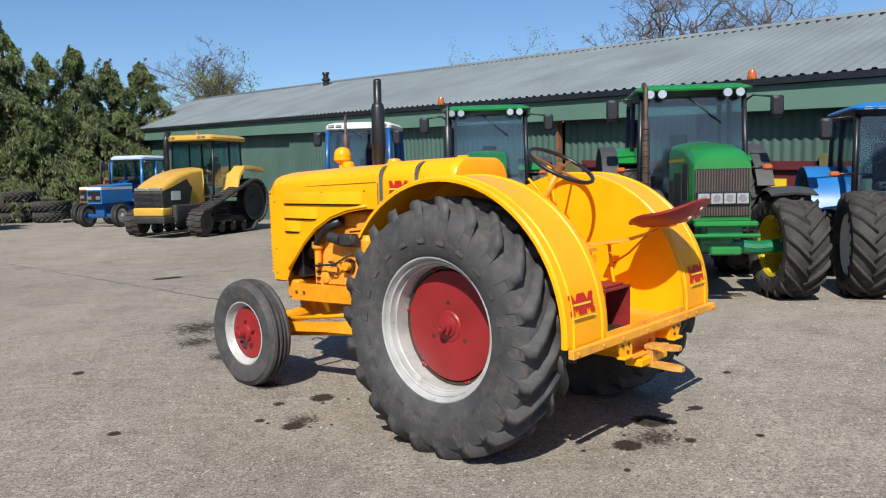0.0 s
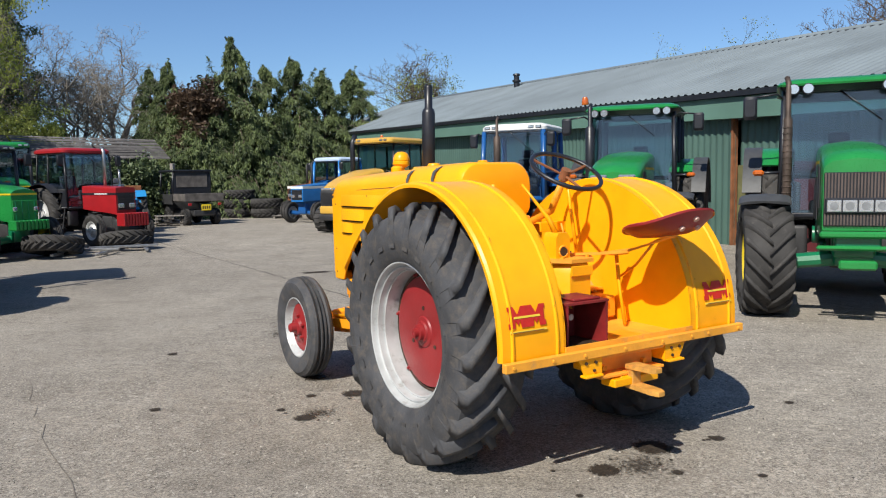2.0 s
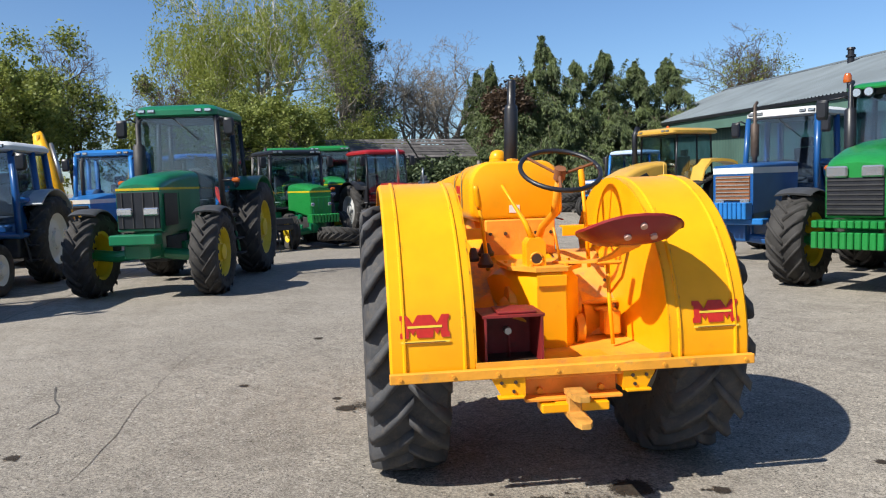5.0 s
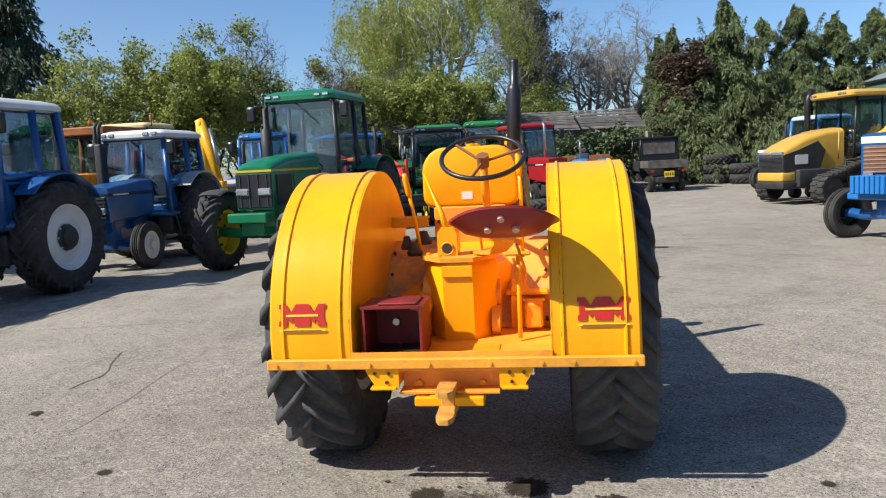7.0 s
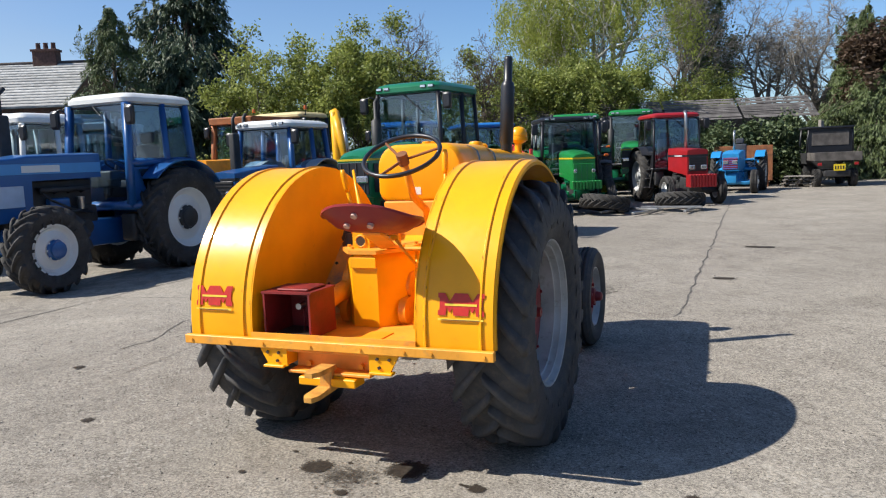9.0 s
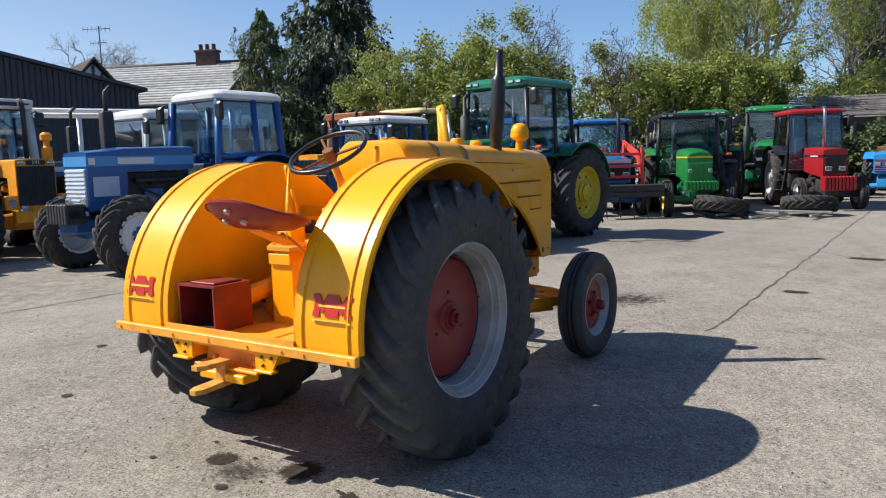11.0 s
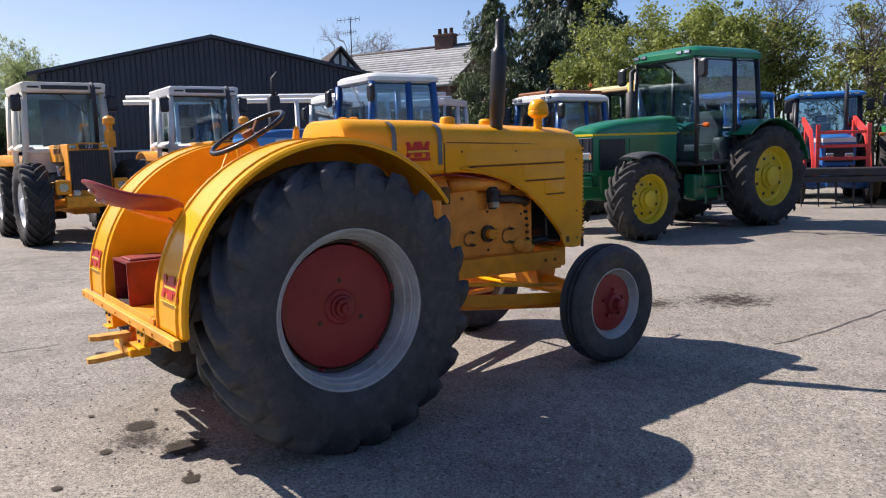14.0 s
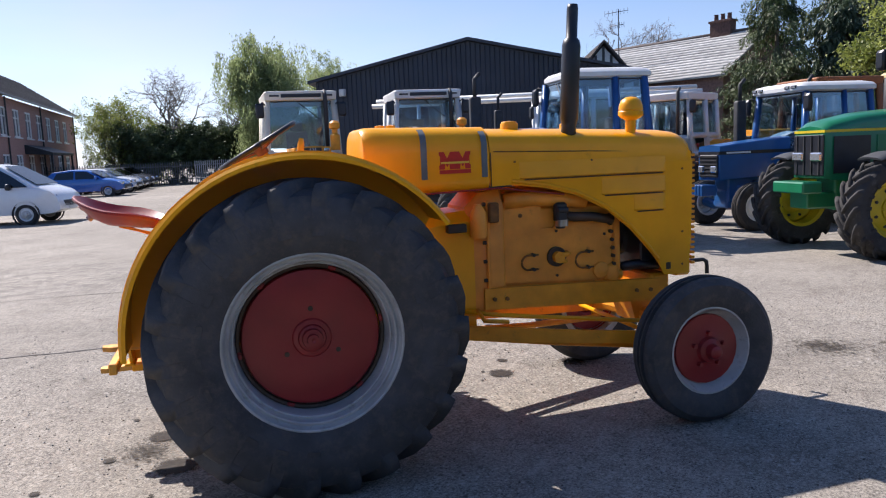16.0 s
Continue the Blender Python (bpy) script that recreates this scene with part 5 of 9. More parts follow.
wheel = part("steering_wheel", bm, M_BLK, vt, "thin black steering wheel with three spokes")
bm = B()
for k in range(3):
    a = 0.3 + 2 * math.pi * k / 3
    tube(bm, [Matrix.Translation(SW - SAX * 0.03) @ q @ Vector((0.03 * math.cos(a), 0.03 * math.sin(a), 0)), Matrix.Translation(SW) @ q @ Vector((0.232 * math.cos(a), 0.232 * math.sin(a), 0))], 0.009, 6)
cyl(bm, SW - SAX * 0.06, SW + SAX * 0.01, 0.035, n=12)
part("spoke", bm, M_RUST, wheel)
bm = B()
tube(bm, [SW - SAX * 0.05, SW - SAX * 0.30, (0.22, -0.12, 1.34), (0.30, -0.10, 1.22)], 0.024, 10)
part("steering_column", bm, M_YELD, vt)
for pts in ([(-0.05, -0.34, 1.10), (0.02, -0.34, 1.45), (0.06, -0.33, 1.72)], [(0.02, 0.27, 1.10), (0.0, 0.30, 1.35), (-0.03, 0.345, 1.62)], [(-0.5, -0.33, 0.72), (-0.45, -0.33, 0.95), (-0.42, -0.33, 1.18)]):
    lever = part("hand_lever", tube(B(), pts, 0.012, 8), M_YEL, vt)
    if pts[-1][2] > 1.5:
        a_, b_ = Vector(pts[-1]), Vector(pts[-2])
        d_ = (b_ - a_).normalized()
        part("grip", tube(B(), [a_, a_ + d_ * 0.03, a_ + d_ * 0.12, a_ + d_ * 0.15], 0.018, 8, rads=[0.013, 0.019, 0.02, 0.012]), M_YEL, lever)
part("pedal", box(B(), (-0.44, -0.33, 1.17), (0.06, 0.14, 0.02), 0.008), M_YELD, vt)
part("valve_block", box(B(), (-0.25, -0.40, 0.80), (0.10, 0.10, 0.14), 0.01), M_YELD, vt)
part("pedal", box(B(), (-0.10, -0.40, 0.86), (0.16, 0.12, 0.02), 0.006), M_YELD, vt)
part("floor_hatch", box(B(), (-0.70, -0.05, 0.708), (0.26, 0.36, 0.008), 0.002), M_YELD, vt)
part("side_tread", box(B(), (0.2, 0.36, 0.80), (0.5, 0.24, 0.02), 0.004), M_YELD, vt)
part("side_tread", box(B(), (0.1, -0.36, 0.90), (0.5, 0.24, 0.02), 0.004), M_YELD, vt)
for sgn in (1, -1):
    bm = B()
    loft(bm, [[(x, sgn * 0.205, z), (x, sgn * 0.495, z), (x + 0.012, sgn * 0.495, z), (x + 0.012, sgn * 0.205, z)] for x, z in ((-0.18, 0.712), (-0.05, 0.90), (0.16, 1.10), (0.34, 1.18))])
    part("foot_panel", bm, M_BARE, vt, "worn yellow foot panel beside the gearbox")
    for k in range(4):
        part("panel_bolt", cyl(B(), (-0.16 + 0.115 * k, sgn * 0.47, 0.75 + 0.12 * k), (-0.18 + 0.115 * k, sgn * 0.47, 0.765 + 0.12 * k), 0.011, n=6), M_GRIME_SHADE, vt)
# seat
bm = B()
SM = pose(-0.88, -0.29, 1.315, 0, 6, 0)
n, rings = 24, []
for r, z in ((0.02, 0.0), (0.12, 0.004), (0.20, 0.022), (0.25, 0.055), (0.275, 0.075), (0.285, 0.07)):
    row = []
    for k in range(n):
        a = 2 * math.pi * k / n
        x, y = 0.85 * r * math.cos(a), 0.93 * r * math.copysign(abs(math.sin(a)) ** 0.8, math.sin(a))
        back = max(0.0, -math.cos(a)) ** 2
        row.append((x, y, z + 0.06 * back * (r / 0.28) ** 2 - 0.05 * max(0.0, math.cos(a)) ** 2 * (r / 0.28) ** 2))
    rings.append(row)
loft(bm, rings + [[(x, y, z - 0.012) for x, y, z in rr] for rr in rings[::-1]], caps=True)
bm.transform(SM)
seat = part("seat", bm, M_RED, vt, "dark red pressed steel pan seat")
for dx, dy, dz in ((-0.150, 0.065, 0.030), (-0.150, -0.065, 0.030), (-0.198, 0.0, 0.078)):
    nrm = Vector((-0.62, 0, -0.78))
    part("seat_bolt", cyl(B(), SM @ (Vector((dx, dy, dz)) - nrm * 0.012), SM @ (Vector((dx, dy, dz)) + nrm * 0.016), 0.017, n=12), M_BOLTP, seat)
bm = B()
loft(bm, [[(x, y - w, z - 0.007 + tl), (x, y + w, z - 0.007 - tl), (x, y + w, z + 0.007 - tl), (x, y - w, z + 0.007 + tl)] for x, y, z, w, tl in ((-0.26, -0.10, 1.165, 0.045, 0.0), (-0.42, -0.17, 1.175, 0.045, 0.0), (-0.62, -0.24, 1.205, 0.045, 0.008), (-0.78, -0.28, 1.26, 0.048, 0.008), (-0.90, -0.29, 1.305, 0.05, 0.0))])
part("seat_spring", bm, M_ENG, vt, "flat sprung steel bar under the seat")
part("seat_stay", tube(B(), [(-0.72, -0.34, 1.25), (-0.55, -0.37, 1.10), (-0.40, -0.36, 1.00)], 0.008, 6), M_YELD, vt)
# red battery box, open to the rear
bm = B()
y0, y1, x0, x1, z0, z1 = 0.15, 0.44, -0.83, -0.56, 0.712, 0.965
box(bm, ((x0 + x1) / 2, y0, (z0 + z1) / 2), (x1 - x0, 0.012, z1 - z0))
box(bm, ((x0 + x1) / 2, y1, (z0 + z1) / 2), (x1 - x0, 0.012, z1 - z0))
box(bm, ((x0 + x1) / 2, (y0 + y1) / 2, z1), (x1 - x0, y1 - y0 + 0.03, 0.012))
box(bm, (x1, (y0 + y1) / 2, (z0 + z1) / 2), (0.012, y1 - y0, z1 - z0))
bx = part("battery_box", bm, M_BOXIN, vt, "open red steel box bolted to the platform")
part("box_floor", box(B(), ((x0 + x1) / 2, (y0 + y1) / 2, z0 + 0.006), (x1 - x0, y1 - y0, 0.008)), M_GRIME_SHADE, bx)
part("clamp_rod", tube(B(), [(-0.66, 0.29, 0.72), (-0.66, 0.29, 0.86)], 0.007, 6), M_BOXIN, bx)
part("clamp_nut", cyl(B(), (-0.70, 0.30, 0.865), (-0.64, 0.30, 0.865), 0.019, n=8), M_STEEL, bx)
part("lid_flange", box(B(), (-0.70, 0.27, 0.978), (0.20, 0.20, 0.012), 0.004), M_BOXIN, bx)
bm = B()
cyl(bm, (-0.56, 0.22, 0.86), (-0.2, 0.2, 0.92), 0.055, n=14)
part("hydraulic_pipe", bm, M_YELD, vt)


# ---- the parked tractors ----
M_PALEB = mat("pale_blue_panel", (0.42, 0.52, 0.66), 0.45, var=0.1, scale=5)
M_BROWN = mat("faded_orange_brown", (0.30, 0.105, 0.035), 0.7, var=0.25, scale=4, dirt=0.3, dirtcol=(0.12, 0.05, 0.02))
M_PALEG = mat("pale_grey_guard", (0.42, 0.45, 0.48), 0.5, var=0.1, scale=4)
M_CYAN = mat("sky_blue_paint", (0.02, 0.23, 0.52), 0.42, var=0.1, scale=4)
M_CREAMW = mat("creamy_white", (0.72, 0.675, 0.57), 0.5, var=0.1, scale=3, dirt=0.25, dirtcol=(0.4, 0.33, 0.24))
M_STRIPE = mat("stripe_blue", (0.07, 0.27, 0.58), 0.4, var=0.06, scale=4)
M_CREAM = mat("cream_roof", (0.62, 0.50, 0.26), 0.5, var=0.1, scale=3)
M_EXH = mat("burnt_exhaust", (0.085, 0.062, 0.05), 0.6, metal=0.4, var=0.4, scale=5)
M_BRONZE = mat("bronze_grille", (0.10, 0.075, 0.065), 0.5, metal=0.3, var=0.2, scale=8)
WHEELS = {}


def wheel(parent, R, rimr, w, x, y, rimmat, tyremat=None, lugs=20, style="lug", steer=0.0, deep=0.5, hubmat=None):
    """Tyre with its rim at x, y; meshes are shared between alike wheels."""
    key = (R, rimr, w, rimmat.name, style, deep, hubmat.name if hubmat else "")
    sgn = 1 if y > 0 else -1
    at = pose(x, y, R - 0.012, 0, 0, steer) @ Matrix.Diagonal((1, sgn, 1, 1))
    if key in WHEELS:
        return again(WHEELS[key], parent, at)
    t = part("tyre", tyre_mesh(R, rimr, w, lugs, 0.045 if R > 0.55 else 0.025, style), tyremat or M_TYRE2, parent, "black lugged tyre" if style == "lug" else "black ribbed tyre", at)
    part("rim", rim_mesh(rimr, w, 0.04, rimr * 0.32, deep), rimmat, t)
    if rimmat.name == "rim_yellow":
        yd = w / 2 * 0.76 * (1 - deep) + 0.02
        for k in range(8):
            a = math.pi / 8 + k * math.pi / 4
            bm = B()
            cyl(bm, (0, yd - 0.02, 0), (0, yd + 0.012, 0), rimr * 0.055, n=10)
            bm.transform(Matrix.Translation((math.sin(a) * rimr * 0.64, 0, math.cos(a) * rimr * 0.64)))
            part("rim_hole", bm, M_BLK, t)
    if hubmat:
        yd = w / 2 * 0.76 * (1 - deep) + 0.04
        part("hub", lathe(B(), [(rimr * 0.42, yd + 0.012), (rimr * 0.42, yd + 0.02), (rimr * 0.34, yd + 0.05), (rimr * 0.33, yd + 0.09), (rimr * 0.15, yd + 0.11), (0.001, yd + 0.112)], 20), hubmat, t)
    WHEELS[key] = t
    return t


def bar(bm, p0, p1, w):
    """Square post between two points."""
    return tube(bm, [p0, p1], w * 0.72, 4)


def hood_section(x, w, zb, zt, r):
    """Across: flat sides, rounded shoulders."""
    pts = [(x, -w, zb)]
    for k in range(6):
        a = math.pi / 2 * k / 5
        pts.append((x, -w + r - r * math.cos(a), zt - 0.75 * r + 0.75 * r * math.sin(a)))
    pts.append((x, 0, zt + 0.02))
    for k in range(6):
        a = math.pi / 2 * (1 - k / 5)
        pts.append((x, w - r + r * math.cos(a), zt - 0.75 * r + 0.75 * r * math.sin(a)))
    return pts + [(x, w, zb)]


def gasket(t, pts, inset=0.035, r=0.011):
    """Black rubber seal with rounded corners just inside a window's edge."""
    p = [Vector(q) for q in pts]
    mid = sum(p, Vector()) / 4
    p = [q + (mid - q).normalized() * inset for q in p]
    loop = []
    for i in range(4):
        a, b, c = p[i - 1], p[i], p[(i + 1) % 4]
        ra = min(0.07, 0.3 * (a - b).length)
        u, v = b + (a - b).normalized() * ra, b + (c - b).normalized() * ra
        for f in (0, 0.33, 0.67, 1):
            loop.append(u.lerp(b, f).lerp(b.lerp(v, f), f))
    loop.append(loop[0])
    return part("window_seal", tube(B(), loop, r, 5), M_BLK, t)


def cab_build(t, c, frame_m, roof_m, glass, lights=True, door=True):
    """Cab: c = dict of x0 (rear), x1 (front), lean (front top set back), zb, belt, zr, wb, wt, roof (thickness)."""
    x0, x1, zb, zr, wb, wt, lean = c["x0"], c["x1"], c["zb"], c["zr"], c["wb"], c["wt"], c.get("lean", 0.12)
    mid = x0 + (x1 - x0) * c.get("mid", 0.42)
    zt = zr - 0.02

    def P(x, s, z):
        f = (z - zb) / (zt - zb)
        w = wb + (wt - wb) * f
        if x == "f":
            xx = x1 - lean * f
        elif x == "r":
            xx = x0 + c.get("rlean", 0.05) * f
        else:
            xx = mid
        return Vector((xx, s * w, z))

    pw = c.get("post", 0.045)
    for s in (1, -1):
        for x in ("f", "m", "r"):
            bm = B()
            bar(bm, P(x, s, zb), P(x, s, zt), pw)
            part("cab_post", bm, frame_m, t)
        bm = B()
        bar(bm, P("r", s, c["belt"]), P("m", s, c["belt"]), pw)
        bar(bm, P("r", s, zb), P("f", s, zb), pw)
        part("cab_rail", bm, frame_m, t)
        bm = B()
        o = Vector((0, s * 0.004, 0))
        zl = c["belt"] if c.get("doorpanel") else zb
        pane(bm, [P("m", s, zl) + o, P("f", s, zl) + o, P("f", s, zt) + o, P("m", s, zt) + o])
        d = part("side_window", bm, glass, t)
        d.visible_shadow = False
        if c.get("seal", True):
            gasket(t, [P("m", s, zl) + o * 3, P("f", s, zl) + o * 3, P("f", s, zt) + o * 3, P("m", s, zt) + o * 3])
            gasket(t, [P("r", s, c["belt"]) + o * 3, P("m", s, c["belt"]) + o * 3, P("m", s, zt) + o * 3, P("r", s, zt) + o * 3])
        if c.get("doorpanel"):
            bm = B()
            pane(bm, [P("m", s, zb) - o * 3, P("f", s, zb) - o * 3, P("f", s, zl) - o * 3, P("m", s, zl) - o * 3], 0.02)
            part("door_panel", bm, frame_m, t)
            bm = B()
            bar(bm, P("m", s, zl), P("f", s, zl), pw)
            part("cab_rail", bm, frame_m, t)
            lo, hi = zb + (zl - zb) * 0.22, zb + (zl - zb) * 0.85
            a_, b_ = P("m", s, lo), P("f", s, lo)
            a2, b2 = P("m", s, hi), P("f", s, hi)
            bm = B()
            pane(bm, [a_.lerp(b_, 0.22) + o * 6, a_.lerp(b_, 0.62) + o * 6, a2.lerp(b2, 0.80) + o * 6, a2.lerp(b2, 0.22) + o * 6], 0.004)
            part("lower_window", bm, M_GLASSD, t)
        bm = B()
        pane(bm, [P("r", s, c["belt"]) + o, P("m", s, c["belt"]) + o, P("m", s, zt) + o, P("r", s, zt) + o])
        d = part("quarter_window", bm, glass, t)
        d.visible_shadow = False
        if c.get("panel"):
            bm = B()
            pane(bm, [P("r", s, zb), P("m", s, zb), P("m", s, c["belt"]), P("r", s, c["belt"])], 0.02)
            part("cab_side_panel", bm, frame_m, t)
        if door:
            bm = B()
            box(bm, P("m", s, zb + 0.45) + Vector((0.06, s * 0.03, 0)), (0.14, 0.025, 0.03), 0.006)
            part("door_handle", bm, M_BLK, t)
    for x, nm in (("f", "windscreen"), ("r", "rear_window")):
        bm = B()
        z0 = c.get("screen", zb) if x == "f" else c["belt"]
        pane(bm, [P(x, -1, z0), P(x, 1, z0), P(x, 1, zt), P(x, -1, zt)])
        d = part(nm, bm, glass, t)
        d.visible_shadow = False
        if c.get("seal", True):
            e = Vector((0.012 if x == "f" else -0.012, 0, 0))
            gasket(t, [P(x, -1, z0) + e, P(x, 1, z0) + e, P(x, 1, zt) + e, P(x, -1, zt) + e])
        bm = B()
        bar(bm, P(x, -1, z0), P(x, 1, z0), pw)
        part("cab_rail", bm, frame_m, t)
        if c.get("doorpanel"):
            bm = B()
            pane(bm, [P(x, -1, zb), P(x, 1, zb), P(x, 1, z0), P(x, -1, z0)], 0.02)
            part("cab_panel", bm, frame_m, t)
    # roof
    th, ov = c.get("roof", 0.16), c.get("over", 0.07)
    rx0, rx1 = x0 - ov, x1 - lean + ov + c.get("brow", 0.0)
    bm = B()
    secs = []
    for ins, z in (((0.03, zr - 0.03), (0.0, zr - 0.01), (-0.015, zr + th * 0.80), (0.0, zr + th * 0.95), (0.05, zr + th)) if c.get("flat") else ((0.06, zr - 0.03), (0.0, zr), (0.0, zr + th * 0.45), (0.05, zr + th * 0.8), (0.16, zr + th))):
        a, b, w = rx0 + ins, rx1 - ins, wt + ov - ins
        cr = 0.07 if c.get("flat") else 0.16
        pts = []
        for cx, cy, a0 in ((b - cr, w - cr, 0), (a + cr, w - cr, 90), (a + cr, -w + cr, 180), (b - cr, -w + cr, 270)):
            for k in range(5):
                an = radians(a0 + 22.5 * k)
                pts.append((cx + cr * math.cos(an), cy + cr * math.sin(an), z))
        secs.append(pts)
    if c.get("crown"):
        low = [[(x, y, z) for x, y, z in q] for q in secs[:3]]
        band = [[(x, y, zr - 0.05) for x, y, z in low[0]], [(x, y, zr + 0.045) for x, y, z in low[1]]]
        part("roof_band", loft(B(), band), M_BLK, t)
        mx = (rx0 + rx1) / 2
        secs = []
        for k, z in ((1.02, 0.045), (1.03, 0.07), (0.99, 0.105), (0.86, 0.145), (0.55, 0.175)):
            secs.append([(mx + (x - mx) * k, y * k, zr + z + (th - 0.13)) for x, y, _ in low[1]])
        loft(bm, secs)
    else:
        loft(bm, secs)
    part("cab_roof", bm, roof_m, t, c.get("rooflabel", ""))
    bm = B()
    box(bm, ((x0 + x1 - lean) / 2, 0, zr - 0.03), (x1 - lean - x0 - 0.05, 2 * wt - 0.05, 0.05), 0.01)
    part("headlining", bm, M_PLAST, t)
    if lights:
        for s in (1, -1):
            for k in (0, 1):
                yy = s * (wt - 0.10 - 0.17 * k)
                bm = B()
                if c.get("roundlamps"):
                    cyl(bm, (rx1 - 0.03, yy, zr - 0.02), (rx1 + 0.05, yy, zr - 0.02), 0.07, n=16)
                else:
                    box(bm, (rx1 - 0.01, yy, zr + th * 0.4), (0.05, 0.13, 0.06), 0.01)
                lamp = part("work_lamp", bm, M_BLK, t)
                bm = B()
                if c.get("roundlamps"):
                    cyl(bm, (rx1 + 0.05, yy, zr - 0.02), (rx1 + 0.056, yy, zr - 0.02), 0.06, n=16)
                else:
                    box(bm, (rx1 + 0.017, yy, zr + th * 0.4), (0.008, 0.11, 0.045), 0.003)
                part("lens", bm, M_LAMP, lamp)
    # seat and steering wheel inside
    sx = x0 + 0.42 * (x1 - x0)
    sz = max(zb + 0.25, c["belt"] - 0.35)
    bm = B()
    box(bm, (sx, 0, sz), (0.48, 0.5, 0.14), 0.04)
    box(bm, (sx - 0.24, 0, sz + 0.36), (0.12, 0.48, 0.62), 0.05)
    part("driver_seat", bm, M_SEAT, t)
    bm = B()
    cx, cz = x1 - 0.42, sz + 0.32
    qm = Matrix.Translation((cx, 0, cz)) @ Matrix.Rotation(radians(-32), 4, "Y")
    tube(bm, [qm @ Vector((0.2 * math.cos(a), 0.2 * math.sin(a), 0)) for a in [2 * math.pi * k / 24 for k in range(25)]], 0.014, 6)
    tube(bm, [qm @ Vector((-0.2, 0, 0)), qm @ Vector((0.2, 0, 0))], 0.012, 5)
    tube(bm, [qm @ Vector((0, 0, 0)), (cx + 0.2, 0, cz - 0.5)], 0.03, 6)
    part("steering_wheel", bm, M_BLK, t)
    bm = B()
    box(bm, (x1 - 0.16, 0, cz - 0.22), (0.22, 0.5, 0.28), 0.04)
    box(bm, ((x0 + x1) / 2, 0, zb - 0.02), (x1 - x0, 2 * wb - 0.06, 0.05))
    part("dashboard", bm, M_PLAST, t)
    for s in (1, -1):
        part("side_console", box(B(), (sx - 0.1, s * (wb - 0.17), sz - 0.02), (0.8, 0.2, 0.42), 0.05), M_PLAST, t)
    part("head_rest", box(B(), (sx - 0.26, 0, sz + 0.78), (0.09, 0.28, 0.2), 0.04), M_SEAT, t)
    # wiper
    bm = B()
    a, b = P("f", -0.1, zt - 0.03) + Vector((0.03, 0, 0)), P("f", 0.55, zt - 0.42) + Vector((0.03, 0, 0))
    tube(bm, [a, b], 0.009, 5)
    part("wiper", bm, M_BLK, t)
    if c.get("mirrors", True):
        for s in (1, -1):
            bm = B()
            e = P("f", s, zt - 0.12)
            tip = e + Vector((0.12, s * c.get("arm", 0.32), 0.04))
            tube(bm, [e, e + Vector((0.1, s * 0.1, 0.08)), tip], 0.016, 6)
            part("mirror_arm", bm, M_BLK, t)
            bm = B()
            loft(bm, [[tip + Vector((dx, a * 0.088 * k, -0.13 + c * 0.155 * k)) for a, c in ((-1, -0.75), (-0.7, -1), (0.7, -1), (1, -0.75), (1, 0.8), (0.75, 1), (-0.75, 1), (-1, 0.8))] for dx, k in ((-0.03, 0.92), (-0.02, 1), (0.02, 0.98), (0.05, 0.72))])
            part("mirror_glass", box(B(), tip + Vector((-0.034, 0, -0.13)), (0.006, 0.13, 0.25)), M_STEEL, part("mirror", bm, M_BLK, t))
            if c.get("indicators"):
                bm = B()
                e = P("f", s, c["belt"] + 0.05)
                tube(bm, [e, e + Vector((0.05, s * 0.28, 0))], 0.025, 6)
                arm = part("indicator_arm", bm, M_BLK, t)
                bm = B()
                box(bm, e + Vector((0.08, s * 0.28, 0)), (0.07, 0.14, 0.08), 0.025)
                part("indicator", bm, M_ORNG, arm)
    for s in c.get("beacons", ()):
        bm = B()
        bx = x0 + 0.25 if c.get("rearbeacon") else x1 - lean - 0.05
        cyl(bm, (bx, s * (wt + 0.12), zr + 0.02), (bx, s * (wt + 0.12), zr + th + 0.06), 0.015, n=8)
        tube(bm, [(bx, s * wt, zr + 0.05), (bx, s * (wt + 0.12), zr + 0.05)], 0.014, 6)
        st = part("beacon_stem", bm, M_BLK, t)
        bm = B()
        turned(bm, [(0.06, 0), (0.065, 0.02), (0.058, 0.10), (0.04, 0.14), (0.001, 0.15)], 14, pose(bx, s * (wt + 0.12), zr + th + 0.06))
        part("beacon", bm, M_ORNG, st, "orange warning beacon")


